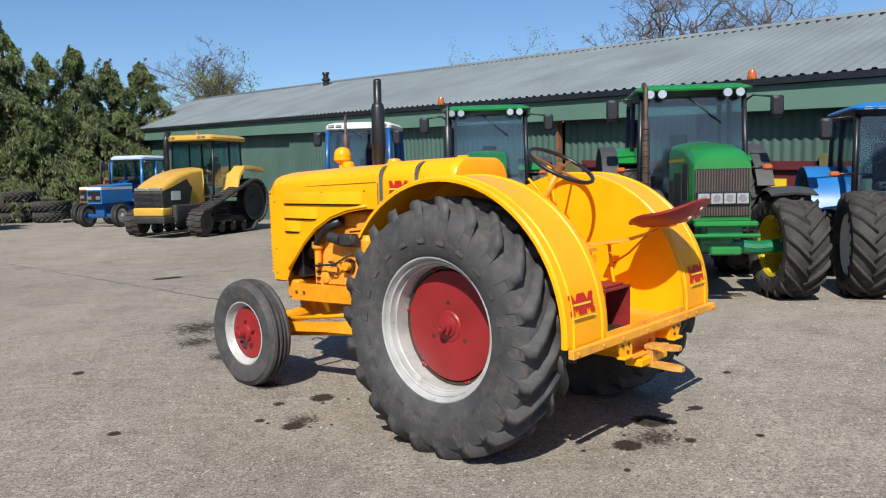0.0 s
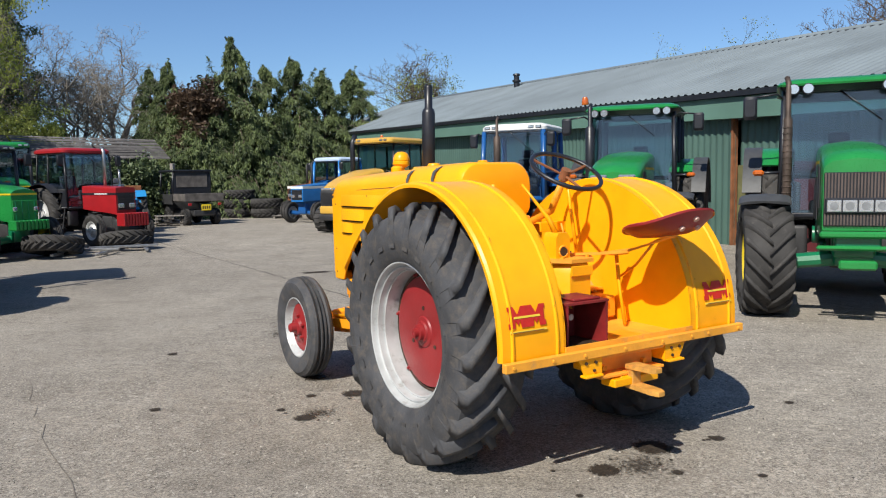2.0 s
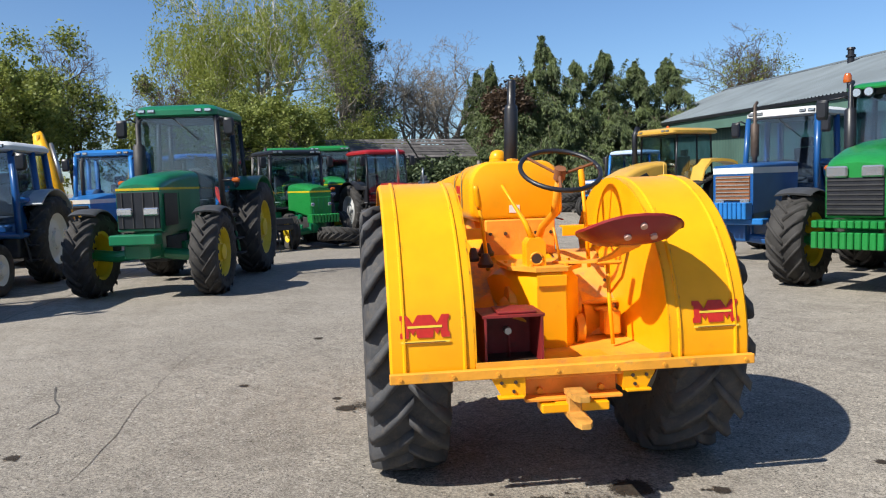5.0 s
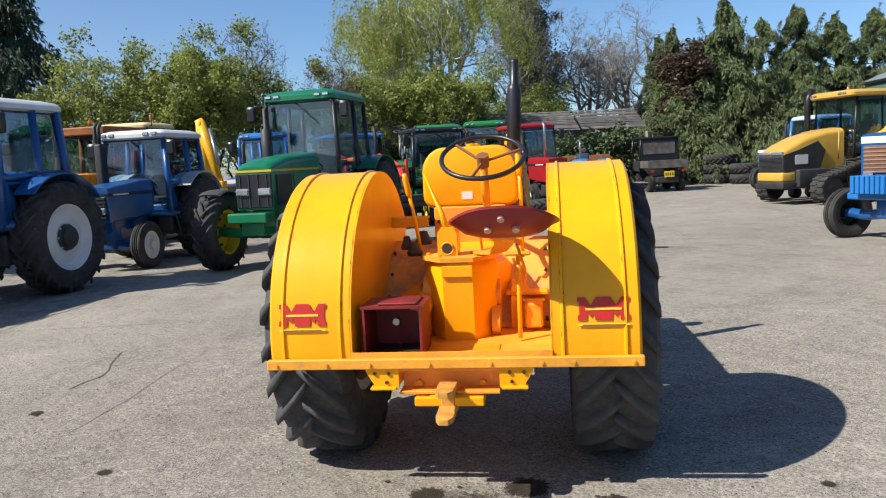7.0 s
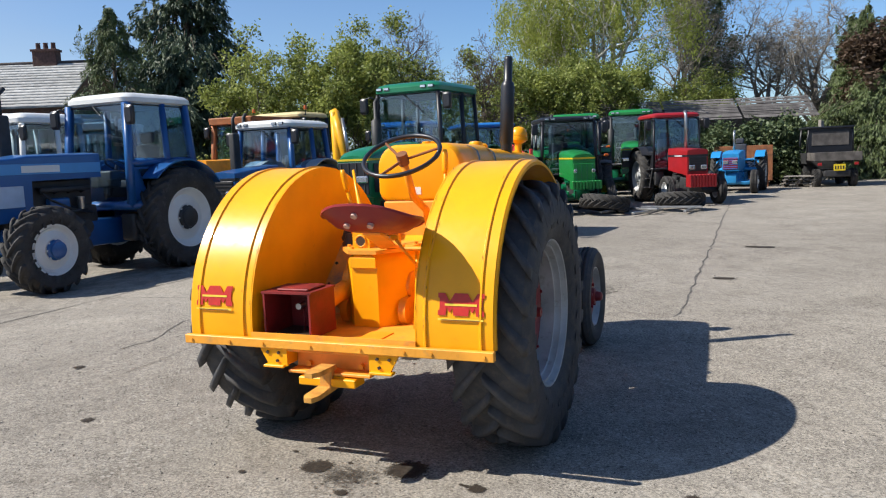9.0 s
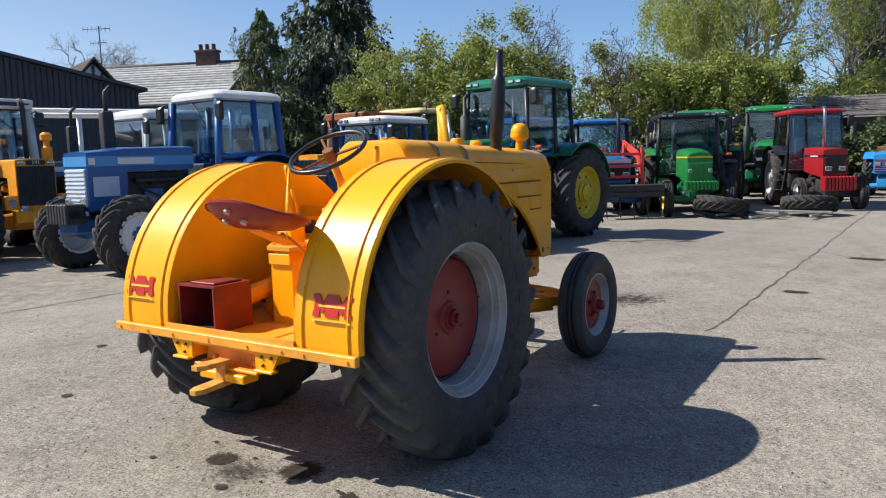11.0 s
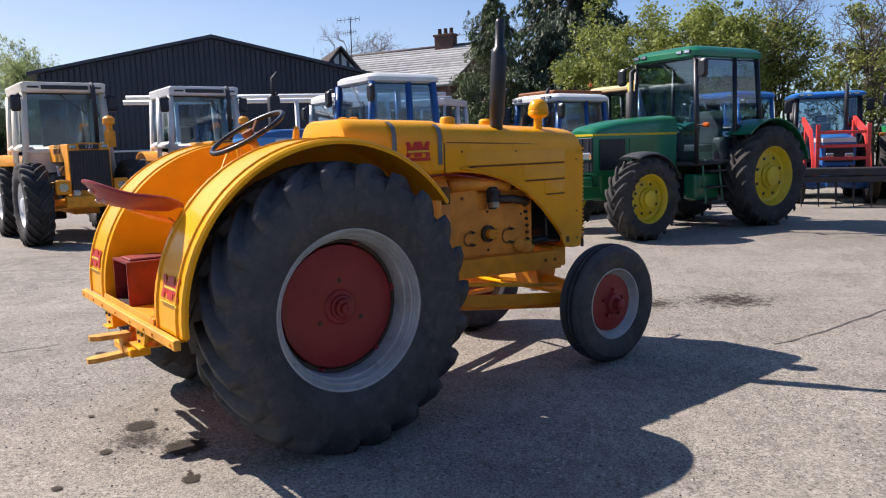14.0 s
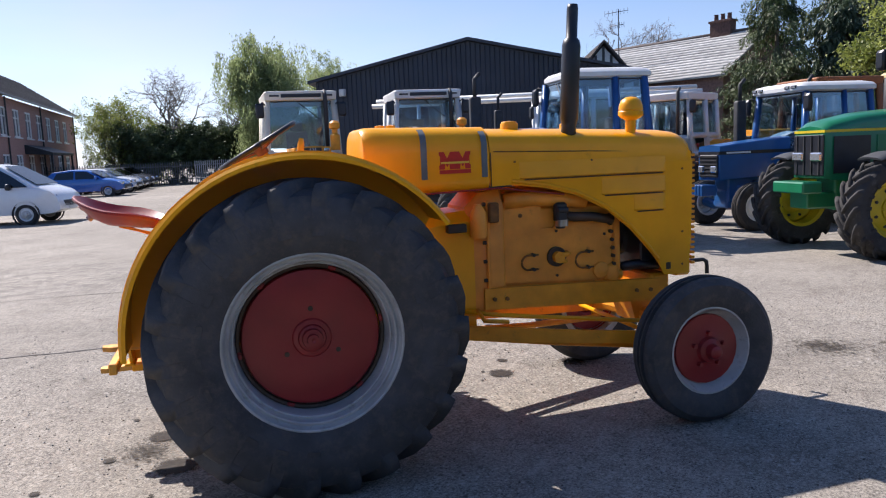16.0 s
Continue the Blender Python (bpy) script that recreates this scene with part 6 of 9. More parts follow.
def farm_tractor(label, m, P, group="parked tractors"):
    """A cabbed tractor; origin on the ground under the rear axle, x ahead."""
    t = thing("farm_tractor", label, "tractor", m, group)
    wbse, Rr, wr, yr = P["wb"], P["Rr"], P["wr"], P["yr"]
    Rf, wf, yf = P["Rf"], P["wf"], P["yf"]
    rimm = P["rim"]
    fr = P.get("frim", rimm)
    for s in (1, -1):
        wheel(t, Rr, Rr * P.get("rr", 0.58), wr, 0, s * yr, rimm, lugs=P.get("lugs", 20), deep=P.get("deep", 0.6), hubmat=P.get("rhub", P.get("hub")))
        wheel(t, Rf, Rf * P.get("rf", 0.57), wf, wbse, s * yf, fr, lugs=18, style=P.get("fstyle", "lug"), steer=P.get("steer", 0.0), deep=P.get("fdeep", 0.55), hubmat=P.get("hub"))
    cm = P.get("chassis", M_DARK)
    bm = B()
    box(bm, (wbse * 0.5 - 0.1, 0, 0.5 * (Rf + Rr * 0.9)), (wbse + 0.2, 0.46, 0.42), 0.04)
    box(bm, (0.0, 0, Rr), (0.75, 0.7, 0.6), 0.06)
    part("transmission", bm, cm, t)
    bm = B()
    cyl(bm, (0, -yr, Rr), (0, yr, Rr), 0.12, n=14)
    part("rear_axle", bm, cm, t)
    bm = B()
    tube(bm, [(wbse, -yf, Rf), (wbse, -yf * 0.6, Rf - 0.04), (wbse, 0, Rf + 0.02), (wbse, yf * 0.6, Rf - 0.04), (wbse, yf, Rf)], 0.09, 10)
    box(bm, (wbse, 0, Rf + 0.1), (0.4, 0.4, 0.35), 0.04)
    part("front_axle", bm, P.get("axle", cm), t)
    # bonnet
    hm = P["hood"]
    hs = P["hsec"]
    bm = B()
    loft(bm, [hood_section(x, w, zb, zt, P.get("hr", 0.12)) for x, w, zb, zt in hs])
    hood = part("bonnet", bm, hm, t)
    x1, w1, zb1, zt1 = hs[-1]
    # grille and lamps
    gx = x1 + 0.006
    gz0, gz1 = P.get("gz", (zb1 + 0.05, zt1 - 0.16))
    gw = w1 * P.get("gw", 0.86)
    bm = B()
    box(bm, (gx, 0, (gz0 + gz1) / 2), (0.03, 2 * gw, gz1 - gz0), 0.01)
    gr = part("grille", bm, P.get("gmat", M_BLK), hood)
    bm = B()
    if P.get("gh"):
        n = int((gz1 - gz0) / 0.06)
        for k in range(n):
            box(bm, (gx + 0.02, 0, gz0 + (k + 0.5) * (gz1 - gz0) / n), (0.016, 2 * gw * 0.98, 0.02))
    else:
        n = max(4, int(2 * gw / P.get("gpitch", 0.07)))
        for k in range(n):
            box(bm, (gx + 0.02, -gw + (k + 0.5) * 2 * gw / n, (gz0 + gz1) / 2), (0.018, 0.016, (gz1 - gz0) * 0.97))
    part("grille_mesh", bm, P.get("gbar", M_DARK), gr)
    lz, lw, lh = P.get("lamp", (gz0 + 0.1, 0.19, 0.11))
    if P.get("lampbar"):
        lb = part("lamp_panel", box(B(), (gx + 0.03, 0, lz), (0.05, 2 * gw * 0.97, lh), 0.012), M_BLK, hood)
        for k in range(4):
            y = (k - 1.5) * gw * 0.46
            part("headlamp", box(B(), (gx + 0.058, y, lz), (0.012, gw * 0.42, lh * 0.74), 0.004), M_LAMP, lb)
            part("reflector", cyl(B(), (gx + 0.064, y, lz), (gx + 0.068, y, lz), lh * 0.26, n=14), M_STEEL, lb)
    for s in () if P.get("lampbar") else (1, -1):
        bm = B()
        box(bm, (gx + 0.03, s * min(gw - lw / 2, P.get("lampy", 1) * (gw - lw / 2)), lz), (0.05, lw, lh), 0.02)
        part("headlamp", bm, M_LAMP, hood)
    if "stripe" in P:
        sm, z0, z1, xa, xb = P["stripe"]
        for s in (1, -1):
            bm = B()
            pts = [(x, s * (w + 0.004)) for x, w, _, _ in hs if xa - 0.01 <= x <= xb + 0.01]
            for (xx0, yy0), (xx1, yy1) in zip(pts, pts[1:]):
                pane(bm, [(xx0, yy0, z0), (xx1, yy1, z0), (xx1, yy1, z1), (xx0, yy0, z1)], 0.003)
            part("stripe", bm, sm, hood)
        if P.get("nosestripe"):
            bm = B()
            box(bm, (x1 + 0.004, 0, (z0 + z1) / 2), (0.01, 2 * w1, z1 - z0))
            part("stripe", bm, sm, hood)
    for b in P.get("bars", ()):
        xx, z, w, h, bmt = b
        wid = max(q[1] for q in hs if abs(q[0] - xx) < 0.9)
        for s in (1, -1):
            part("side_panel" if h > 0.2 else "name_bar", box(B(), (xx, s * (wid + 0.009), z), (w, 0.008, h)), bmt, hood)
    # side of the engine below the bonnet
    bm = B()
    xm0, xm1 = hs[0][0], x1 - 0.25
    box(bm, ((xm0 + xm1) / 2, 0, Rf + 0.28), (xm1 - xm0, w1 * 1.3, 0.5), 0.05)
    for s in (1, -1):
        cyl(bm, (xm0 + 0.35, s * w1 * 0.6, Rf + 0.2), (xm0 + 0.35, s * (w1 + 0.04), Rf + 0.2), 0.11, n=12)
        cyl(bm, (xm0 + 0.7, s * w1 * 0.6, Rf + 0.35), (xm0 + 0.7, s * (w1 + 0.02), Rf + 0.35), 0.07, n=12)
        box(bm, (xm0 + 0.55, s * w1 * 0.75, Rf + 0.05), (0.4, 0.1, 0.16), 0.02)
        tube(bm, [(xm0 + 0.2, s * w1 * 0.7, Rf + 0.5), (xm0 + 0.5, s * w1 * 0.95, Rf + 0.45), (xm0 + 0.9, s * w1 * 0.7, Rf + 0.5)], 0.025, 6)
    part("engine", bm, P.get("engine", M_DARK), t)
    if "bay" in P:
        xa, xb, zt = P["bay"]
        z0 = Rf + 0.45
        part("cylinder_block", box(B(), ((xa + xb) / 2, 0, (z0 + zt) / 2), (xb - xa, 0.34, zt - z0), 0.03), M_DARK, t)
        part("rocker_cover", box(B(), ((xa + xb) / 2, 0, zt - 0.06), ((xb - xa) * 0.86, 0.26, 0.12), 0.03), P.get("baymat", M_BLUE), t)
        for s in (1, -1):
            mf = part("manifold", tube(B(), [(xa + 0.12, s * 0.26, zt - 0.14), (xb - 0.12, s * 0.26, zt - 0.14)], 0.045, 8), M_RUST if s < 0 else M_DARK, t)
            for k in range(4):
                x = xa + 0.2 + k * (xb - xa - 0.4) / 3
                part("port", tube(B(), [(x, s * 0.14, zt - 0.2), (x, s * 0.26, zt - 0.14)], 0.032, 6), M_DARK, mf)
            part("fuel_filter", turned(B(), [(0.001, 0), (0.05, 0.01), (0.055, 0.15), (0.06, 0.16), (0.06, 0.2), (0.001, 0.2)], 12, pose(xa + 0.3, s * 0.27, z0 + 0.02)), M_WHITE if s < 0 else M_STEEL, t)
            part("injection_pump", box(B(), (xb - 0.42, s * 0.24, z0 + 0.12), (0.34, 0.14, 0.2), 0.03), P.get("baymat", M_BLUE), t)
            part("hose", tube(B(), [(xb - 0.1, s * 0.2, zt - 0.1), (xb - 0.25, s * 0.31, z0 + 0.2), (xb - 0.6, s * 0.30, z0 + 0.04), (xa + 0.1, s * 0.28, z0 - 0.04)], 0.022, 6), M_BLK, t)
    # front frame or weights
    for fw in P.get("front", ()):
        x, z, sx, sy, sz, fm, nm = fw
        if nm == "weight_block":
            wrack = part("weight_rack", box(B(), (x - 0.02, 0, z), (sx * 0.9, sy * 0.98, sz * 0.5), 0.01), fm, t)
            n = max(4, int(sy / 0.085))
            for k in range(n):
                part("weight", box(B(), (x + 0.01, -sy / 2 + (k + 0.5) * sy / n, z), (sx, sy / n * 0.86, sz), 0.012), fm, wrack)
        else:
            part(nm, box(B(), (x, 0, z), (sx, sy, sz), 0.02), fm, t)
    # rear guards
    gm = P["guard"]
    gR = Rr + P.get("gap", 0.09)
    for s in (1, -1):
        ya, yb = s * (yr - wr * P.get("gi", 0.62)), s * (yr + wr * P.get("go", 0.42))
        bm = B()
        arch(bm, gR, P.get("ga0", -62), P.get("ga1", 48), ya, yb, 0.025, 0, Rr, 16)
        g = part("rear_mudguard", bm, gm, t)
        bm = B()
        ol = [(gR * math.sin(radians(a)), Rr + gR * math.cos(radians(a))) for a in range(P.get("ga0", -62), P.get("ga1", 48) + 1, 10)] + [(gR * 0.6, Rr + 0.05), (-gR * 0.6, Rr + 0.05)]
        prism(bm, ol, ya - 0.01, ya + 0.01)
        part("guard_side", bm, P.get("guardside", gm), g)
        if P.get("flare"):
            bm = B()
            arch(bm, gR + 0.012, P.get("ga0", -62) - 22, P.get("ga1", 48) + 26, s * (yr + wr * 0.12), s * (yr + wr * 0.56), 0.03, 0, Rr, 18)
            part("guard_flare", bm, M_PLAST, g, "black plastic mudguard edge")
        if P.get("fguard"):
            bm = B()
            secs = []
            for k in range(15):
                a = radians(-66 + 92 * k / 14)
                sa, ca = math.sin(a), math.cos(a)
                rr = Rf + 0.045
                row = [((rr + d) * sa, s * (yf - wf * 0.52 + wf * 1.04 * f), (rr + d) * ca) for f, d in ((0, -0.03), (0.05, -0.005), (0.2, 0.012), (0.5, 0.02), (0.8, 0.012), (0.95, -0.005), (1, -0.03))]
                row += [((rr + d - 0.018) * sa, s * (yf - wf * 0.52 + wf * 1.04 * f), (rr + d - 0.018) * ca) for f, d in ((0.94, -0.012), (0.5, 0.012), (0.06, -0.012))]
                secs.append(row)
            loft(bm, secs)
            part("front_mudguard", bm, P["fguard"], t, at=pose(wbse, 0, Rf, 0, 0, 0))
    # steps
    cx = P["cab"]["x1"]
    for s in (1, -1):
        for k in range(3):
            bm = B()
            box(bm, (cx - 0.35, s * (P["cab"]["wb"] + 0.12 - 0.03 * k), 0.48 + 0.27 * k), (0.42, 0.22, 0.03), 0.006)
            part("step", bm, M_DARK, t)
        bm = B()
        for dx in (-0.56, -0.14):
            tube(bm, [(cx + dx, s * (P["cab"]["wb"] + 0.1), 0.46), (cx + dx, s * (P["cab"]["wb"] + 0.0), P["cab"]["zb"])], 0.02, 6)
        box(bm, (cx - 0.35, s * (P["cab"]["wb"] - 0.2), 0.75), (0.6, 0.3, 0.45), 0.05)
        part("fuel_tank", bm, P.get("tankmat", M_DARK), t)
    # exhaust
    for ex in P.get("exhaust", ()):
        x, y, z0, z1, r, kind = ex
        bm = B()
        if kind == "muffler":
            tube(bm, [(x, y, z0), (x, y, z0 + 0.12), (x, y, z0 + 0.15), (x, y, z1 - 0.42), (x, y, z1 - 0.38), (x, y, z1 - 0.06), (x - 0.08, y, z1)], r, 12, rads=[r * 0.6, r * 0.6, r, r, r * 0.42, r * 0.42, r * 0.42])
        elif kind == "guard":
            tube(bm, [(x, y, z0), (x, y, z0 + 0.04), (x, y, z1 - 0.55), (x, y, z1 - 0.50), (x, y, z1 - 0.16), (x - 0.02, y, z1 - 0.08), (x - 0.09, y - 0.02, z1)], r, 14, rads=[r * 0.7, r, r, r * 0.62, r * 0.62, r * 0.62, r * 0.62])
            for k in range(14):
                zz = z0 + 0.1 + k * (z1 - 0.75 - z0) / 13
                tube(bm, [(x + r * 1.05 * math.cos(a), y + r * 1.05 * math.sin(a), zz) for a in [2 * math.pi * j / 12 for j in range(13)]], 0.008, 4)
        elif kind == "box":
            box(bm, (x, y, (z0 + z1 - 0.4) / 2), (0.2, 0.16, z1 - 0.4 - z0), 0.04)
            tube(bm, [(x, y, z1 - 0.42), (x, y, z1 - 0.1), (x - 0.1, y, z1)], 0.035, 10)
        else:
            tube(bm, [(x, y, z0), (x, y, z1 - 0.1), (x - 0.1, y, z1)], r, 12)
        part("exhaust_pipe", bm, P.get("exmat", M_DARK), t)
    cab_build(t, P["cab"], P["cframe"], P["croof"], P.get("glass", M_GLASS), lights=P.get("lights", True))
    # rear linkage
    bm = B()
    for s in (1, -1):
        tube(bm, [(-0.3, s * 0.3, Rr * 0.7), (-1.0, s * 0.42, Rr * 0.55)], 0.035, 6)
    box(bm, (-0.5, 0, Rr * 0.6), (0.5, 0.4, 0.4), 0.03)
    part("rear_linkage", bm, M_DARK, t)
    return t


def at(x, y, heading):
    return pose(x, y, 0, 0, 0, heading)


# large green tractors in front of the shed
GREEN_BIG = dict(wb=2.66, Rr=0.96, wr=0.56, yr=0.93, Rf=0.68, wf=0.50, yf=0.92, rim=M_JDY, hood=M_GREEN, hr=0.16,
    hsec=[(1.35, 0.33, 1.02, 2.02), (1.9, 0.345, 0.98, 2.02), (2.6, 0.35, 0.95, 1.97), (3.0, 0.352, 0.98, 1.89), (3.16, 0.345, 1.02, 1.83), (3.20, 0.335, 1.03, 1.79)],
    gz=(1.08, 1.66), gw=0.98, gmat=M_BLK, gbar=M_BRONZE, gpitch=0.03, lamp=(1.30, 0.27, 0.17), stripe=(M_JDY, 1.76, 1.80, 1.3, 2.7), bars=((2.78, 1.50, 0.36, 0.46, M_DARK), (2.25, 1.36, 0.52, 0.50, M_DARK), (1.68, 1.30, 0.42, 0.42, M_DARK)), guard=M_GREEN, guardside=M_PLAST, fguard=M_PLAST, ga0=-58, ga1=40,
    engine=M_GREEND, chassis=M_DARK, axle=M_GREEND, front=((3.40, 1.00, 0.10, 0.74, 0.07, M_GREEN, "front_frame"), (3.42, 0.86, 0.08, 0.80, 0.05, M_GREEN, "front_frame"), (3.24, 0.92, 0.24, 0.44, 0.16, M_GREEND, "front_frame"), (3.38, 0.68, 0.16, 0.36, 0.10, M_GREEN, "front_linkage")),
    exhaust=((1.46, -0.68, 1.15, 2.90, 0.055, "guard"),), exmat=M_EXH, cframe=M_BLK, croof=M_GREEN, lampbar=True, flare=True,
    cab=dict(x0=-0.35, x1=1.35, lean=0.10, rlean=0.05, zb=1.1, belt=1.62, zr=2.76, wb=0.76, wt=0.72, roof=0.11, over=0.08, brow=0.08, roundlamps=True, mirrors=True, arm=0.42, indicators=True, beacons=(1,), post=0.06, crown=True))
farm_tractor("large green tractor with yellow rims and twin roof lamps", at(3.82, 12.43, -97.5), {**GREEN_BIG, "steer": 8, "wf": 0.54})
farm_tractor("green tractor with black cab frame and yellow rims", at(0.98, 15.55, -96.0), {**GREEN_BIG, "Rf": 0.67, "Rr": 0.93, "yf": 0.92,
    "lampbar": False, "cab": {**GREEN_BIG["cab"], "zr": 2.80, "beacons": (-1,)}, "hsec": [(1.35, 0.40, 1.02, 2.08), (1.9, 0.42, 0.98, 2.04), (2.6, 0.42, 0.95, 1.94), (3.02, 0.41, 0.98, 1.82), (3.16, 0.39, 1.00, 1.75), (3.20, 0.36, 1.02, 1.71)], "gz": (1.03, 1.53), "gbar": M_DARK, "gpitch": 0.06, "gh": True, "lamp": (1.61, 0.27, 0.15), "exhaust": ((1.46, -0.70, 1.2, 2.95, 0.085, "muffler"),), "exmat": M_BLK,
    "front": ((3.30, 0.93, 0.35, 0.9, 0.10, M_GREEN, "weight_block"), (3.36, 0.72, 0.25, 0.9, 0.22, M_GREEN, "weight_block"))})
# bright blue tractor at the end of the row
farm_tractor("bright blue tractor with blue roof beside the shed", at(6.96, 11.93, -106), {**GREEN_BIG, "flare": False, "go": 0.62, "ga1": 75, "hood": M_BLUEL, "croof": M_BLUEL, "guard": M_BLUEL, "guardside": M_BLUEL, "fguard": None, "bars": (), "Rr": 0.80, "wr": 0.48, "gap": 0.05, "rim": M_WHITE, "stripe": (M_WHITE, 1.76, 1.80, 1.3, 2.7), "engine": M_DARK, "axle": M_DARK,
    "front": ((3.30, 0.9, 0.3, 0.6, 0.3, M_DARK, "front_frame"),), "exhaust": ((1.5, 0.66, 1.15, 2.5, 0.07, "pipe"),), "cab": {**GREEN_BIG["cab"], "zr": 2.42, "belt": 1.5, "roundlamps": False, "beacons": ()}})
# white-roofed blue tractor, faded bonnet
OLD_BLUE = dict(wb=2.35, Rr=0.82, wr=0.44, yr=0.80, Rf=0.44, wf=0.24, yf=0.76, fstyle="rib", rim=M_WHITE, hood=M_BLUE, hr=0.05,
    hsec=[(1.1, 0.34, 0.95, 1.62), (1.6, 0.34, 0.92, 1.60), (2.4, 0.34, 0.90, 1.54), (2.78, 0.33, 0.88, 1.50)], gz=(0.95, 1.36), gh=True, gmat=M_BLK, gbar=M_DARK, lamp=(1.10, 0.18, 0.12),
    stripe=(M_WHITE, 1.40, 1.50, 1.0, 2.8), nosestripe=True, guard=M_BLUE, ga0=-55, ga1=45, engine=M_BLUE, chassis=M_BLUE, front=((2.95, 0.72, 0.3, 0.5, 0.2, M_BLUE, "weight_block"),),
    exhaust=((1.55, -0.30, 1.5, 2.5, 0.05, "pipe"),), cframe=M_BLUE, croof=M_WHITE,
    cab=dict(x0=-0.55, x1=1.05, lean=0.12, rlean=0.12, zb=0.95, belt=1.55, zr=2.55, wb=0.74, wt=0.70, roof=0.15, over=0.06, mirrors=True, arm=0.2, panel=True, post=0.09, doorpanel=True))
farm_tractor("blue tractor with white cab roof and faded rusty bonnet", at(-1.72, 18.15, -98), {**OLD_BLUE, "wb": 2.5, "steer": -14, "yf": 0.85, "hsec": [(1.1, 0.40, 1.0, 1.82), (1.6, 0.40, 0.95, 1.81), (2.4, 0.40, 0.92, 1.79), (2.80, 0.39, 0.90, 1.77)], "gz": (1.12, 1.58), "gmat": M_RUST, "gbar": M_WOODG, "stripe": (M_WHITE, 1.62, 1.73, 1.0, 2.9),
    "rim": M_DARK, "front": ((2.95, 0.95, 0.25, 0.8, 0.3, M_BLUEL, "weight_block"), (2.75, 0.75, 0.25, 1.2, 0.12, M_BLUEL, "front_frame")), "exhaust": ((2.0, 0.0, 1.8, 2.95, 0.075, "muffler"),), "exmat": M_EXH,
    "cab": {**OLD_BLUE["cab"], "zr": 2.74, "belt": 1.8, "zb": 1.2}})
# small blue tractor at the far end
farm_tractor("pale blue cabbed tractor parked by the hedge", at(-12.05, 30.9, -107), {**OLD_BLUE, "hood": M_BLUEL, "guard": M_BLUEL, "cframe": M_BLUEL, "croof": M_PALEB, "rim": M_SILV, "lights": False, "front": ()})
farm_tractor("old rusty tractor parked by the hedge", at(-13.4, 33.2, -107), {**OLD_BLUE, "hood": M_RUST, "guard": M_RUST, "cframe": M_RUST, "croof": M_RUST, "rim": M_RUST, "lights": False, "front": (), "cab": {**OLD_BLUE["cab"], "zr": 1.75, "belt": 1.3, "zb": 0.95, "mirrors": False}})
# big dark green tractor, left row
BIG_DARK = dict(wb=2.80, Rr=0.89, wr=0.50, yr=0.90, Rf=0.67, wf=0.42, yf=0.96, rim=M_JDY, hood=M_GREEND, hr=0.17,
    hsec=[(1.35, 0.34, 1.1, 1.98), (2.0, 0.35, 1.02, 1.95), (2.7, 0.35, 1.0, 1.90), (3.12, 0.34, 1.02, 1.82), (3.24, 0.33, 1.05, 1.74)],
    gz=(1.08, 1.64), gw=0.97, gmat=M_BLK, gbar=M_DARK, gpitch=0.13, lamp=(1.34, 0.24, 0.12), stripe=(M_JDY, 1.665, 1.70, 1.3, 3.3), nosestripe=True, guard=M_GREEND, fguard=M_PLAST, ga0=-75, ga1=42,
    bars=((2.85, 1.36, 0.55, 0.50, M_BLK), (2.2, 1.40, 0.55, 0.42, M_GREEND)), hub=M_JDY, fdeep=0.75, deep=0.7, engine=M_GREEND, chassis=M_DARK, axle=M_GREEND, front=((3.42, 0.93, 0.30, 0.70, 0.16, M_GREEND, "front_frame"), (3.15, 0.74, 0.5, 0.4, 0.22, M_GREEND, "front_frame")),
    exhaust=((1.55, -0.70, 1.3, 2.85, 0.11, "muffler"),), cframe=M_BLK, croof=M_GREEND, tankmat=M_GREEND,
    cab=dict(x0=-0.45, x1=1.25, lean=0.02, rlean=0.12, zb=1.15, belt=1.75, zr=2.84, wb=0.80, wt=0.74, roof=0.18, over=0.05, brow=0.05, mirrors=True, arm=0.25, indicators=True, post=0.07))
farm_tractor("large dark green tractor with yellow rims, nose towards the yard", at(-10.22, 9.51, -48), {**BIG_DARK, "wb": 3.05, "hsec": [(x + 0.28, w, zb, zt) for x, w, zb, zt in BIG_DARK["hsec"]], "stripe": (M_JDY, 1.665, 1.70, 1.5, 3.6), "bars": ((3.13, 1.36, 0.55, 0.50, M_BLK), (2.48, 1.40, 0.55, 0.42, M_GREEND)), "front": tuple((f[0] + 0.28, *f[1:]) for f in BIG_DARK["front"]), "exhaust": ((1.76, -0.62, 1.3, 2.85, 0.10, "muffler"),), "cab": {**BIG_DARK["cab"], "zr": 2.96, "x0": -0.12, "x1": 1.58, "wt": 0.68, "wb": 0.74}})
# blue two-wheel drive tractor with white roof
farm_tractor("dark blue tractor with white cab roof and work lamps", at(-12.52, 6.55, -43), {**OLD_BLUE, "guard": M_PALEG, "wb": 2.05, "hsec": [(1.0, 0.34, 0.98, 1.64), (1.4, 0.34, 0.95, 1.62), (2.1, 0.34, 0.92, 1.56), (2.48, 0.33, 0.90, 1.52)], "front": ((2.62, 0.72, 0.3, 0.5, 0.2, M_BLUE, "weight_block"),), "exhaust": ((1.62, -0.30, 1.35, 2.75, 0.1, "box"),), "stripe": (M_BLK, 1.36, 1.42, 1.0, 2.8), "bars": ((2.1, 1.39, 0.5, 0.03, M_WHITE),), "cab": {**OLD_BLUE["cab"], "zr": 2.46, "wt": 0.64, "over": 0.07, "brow": 0.12}})
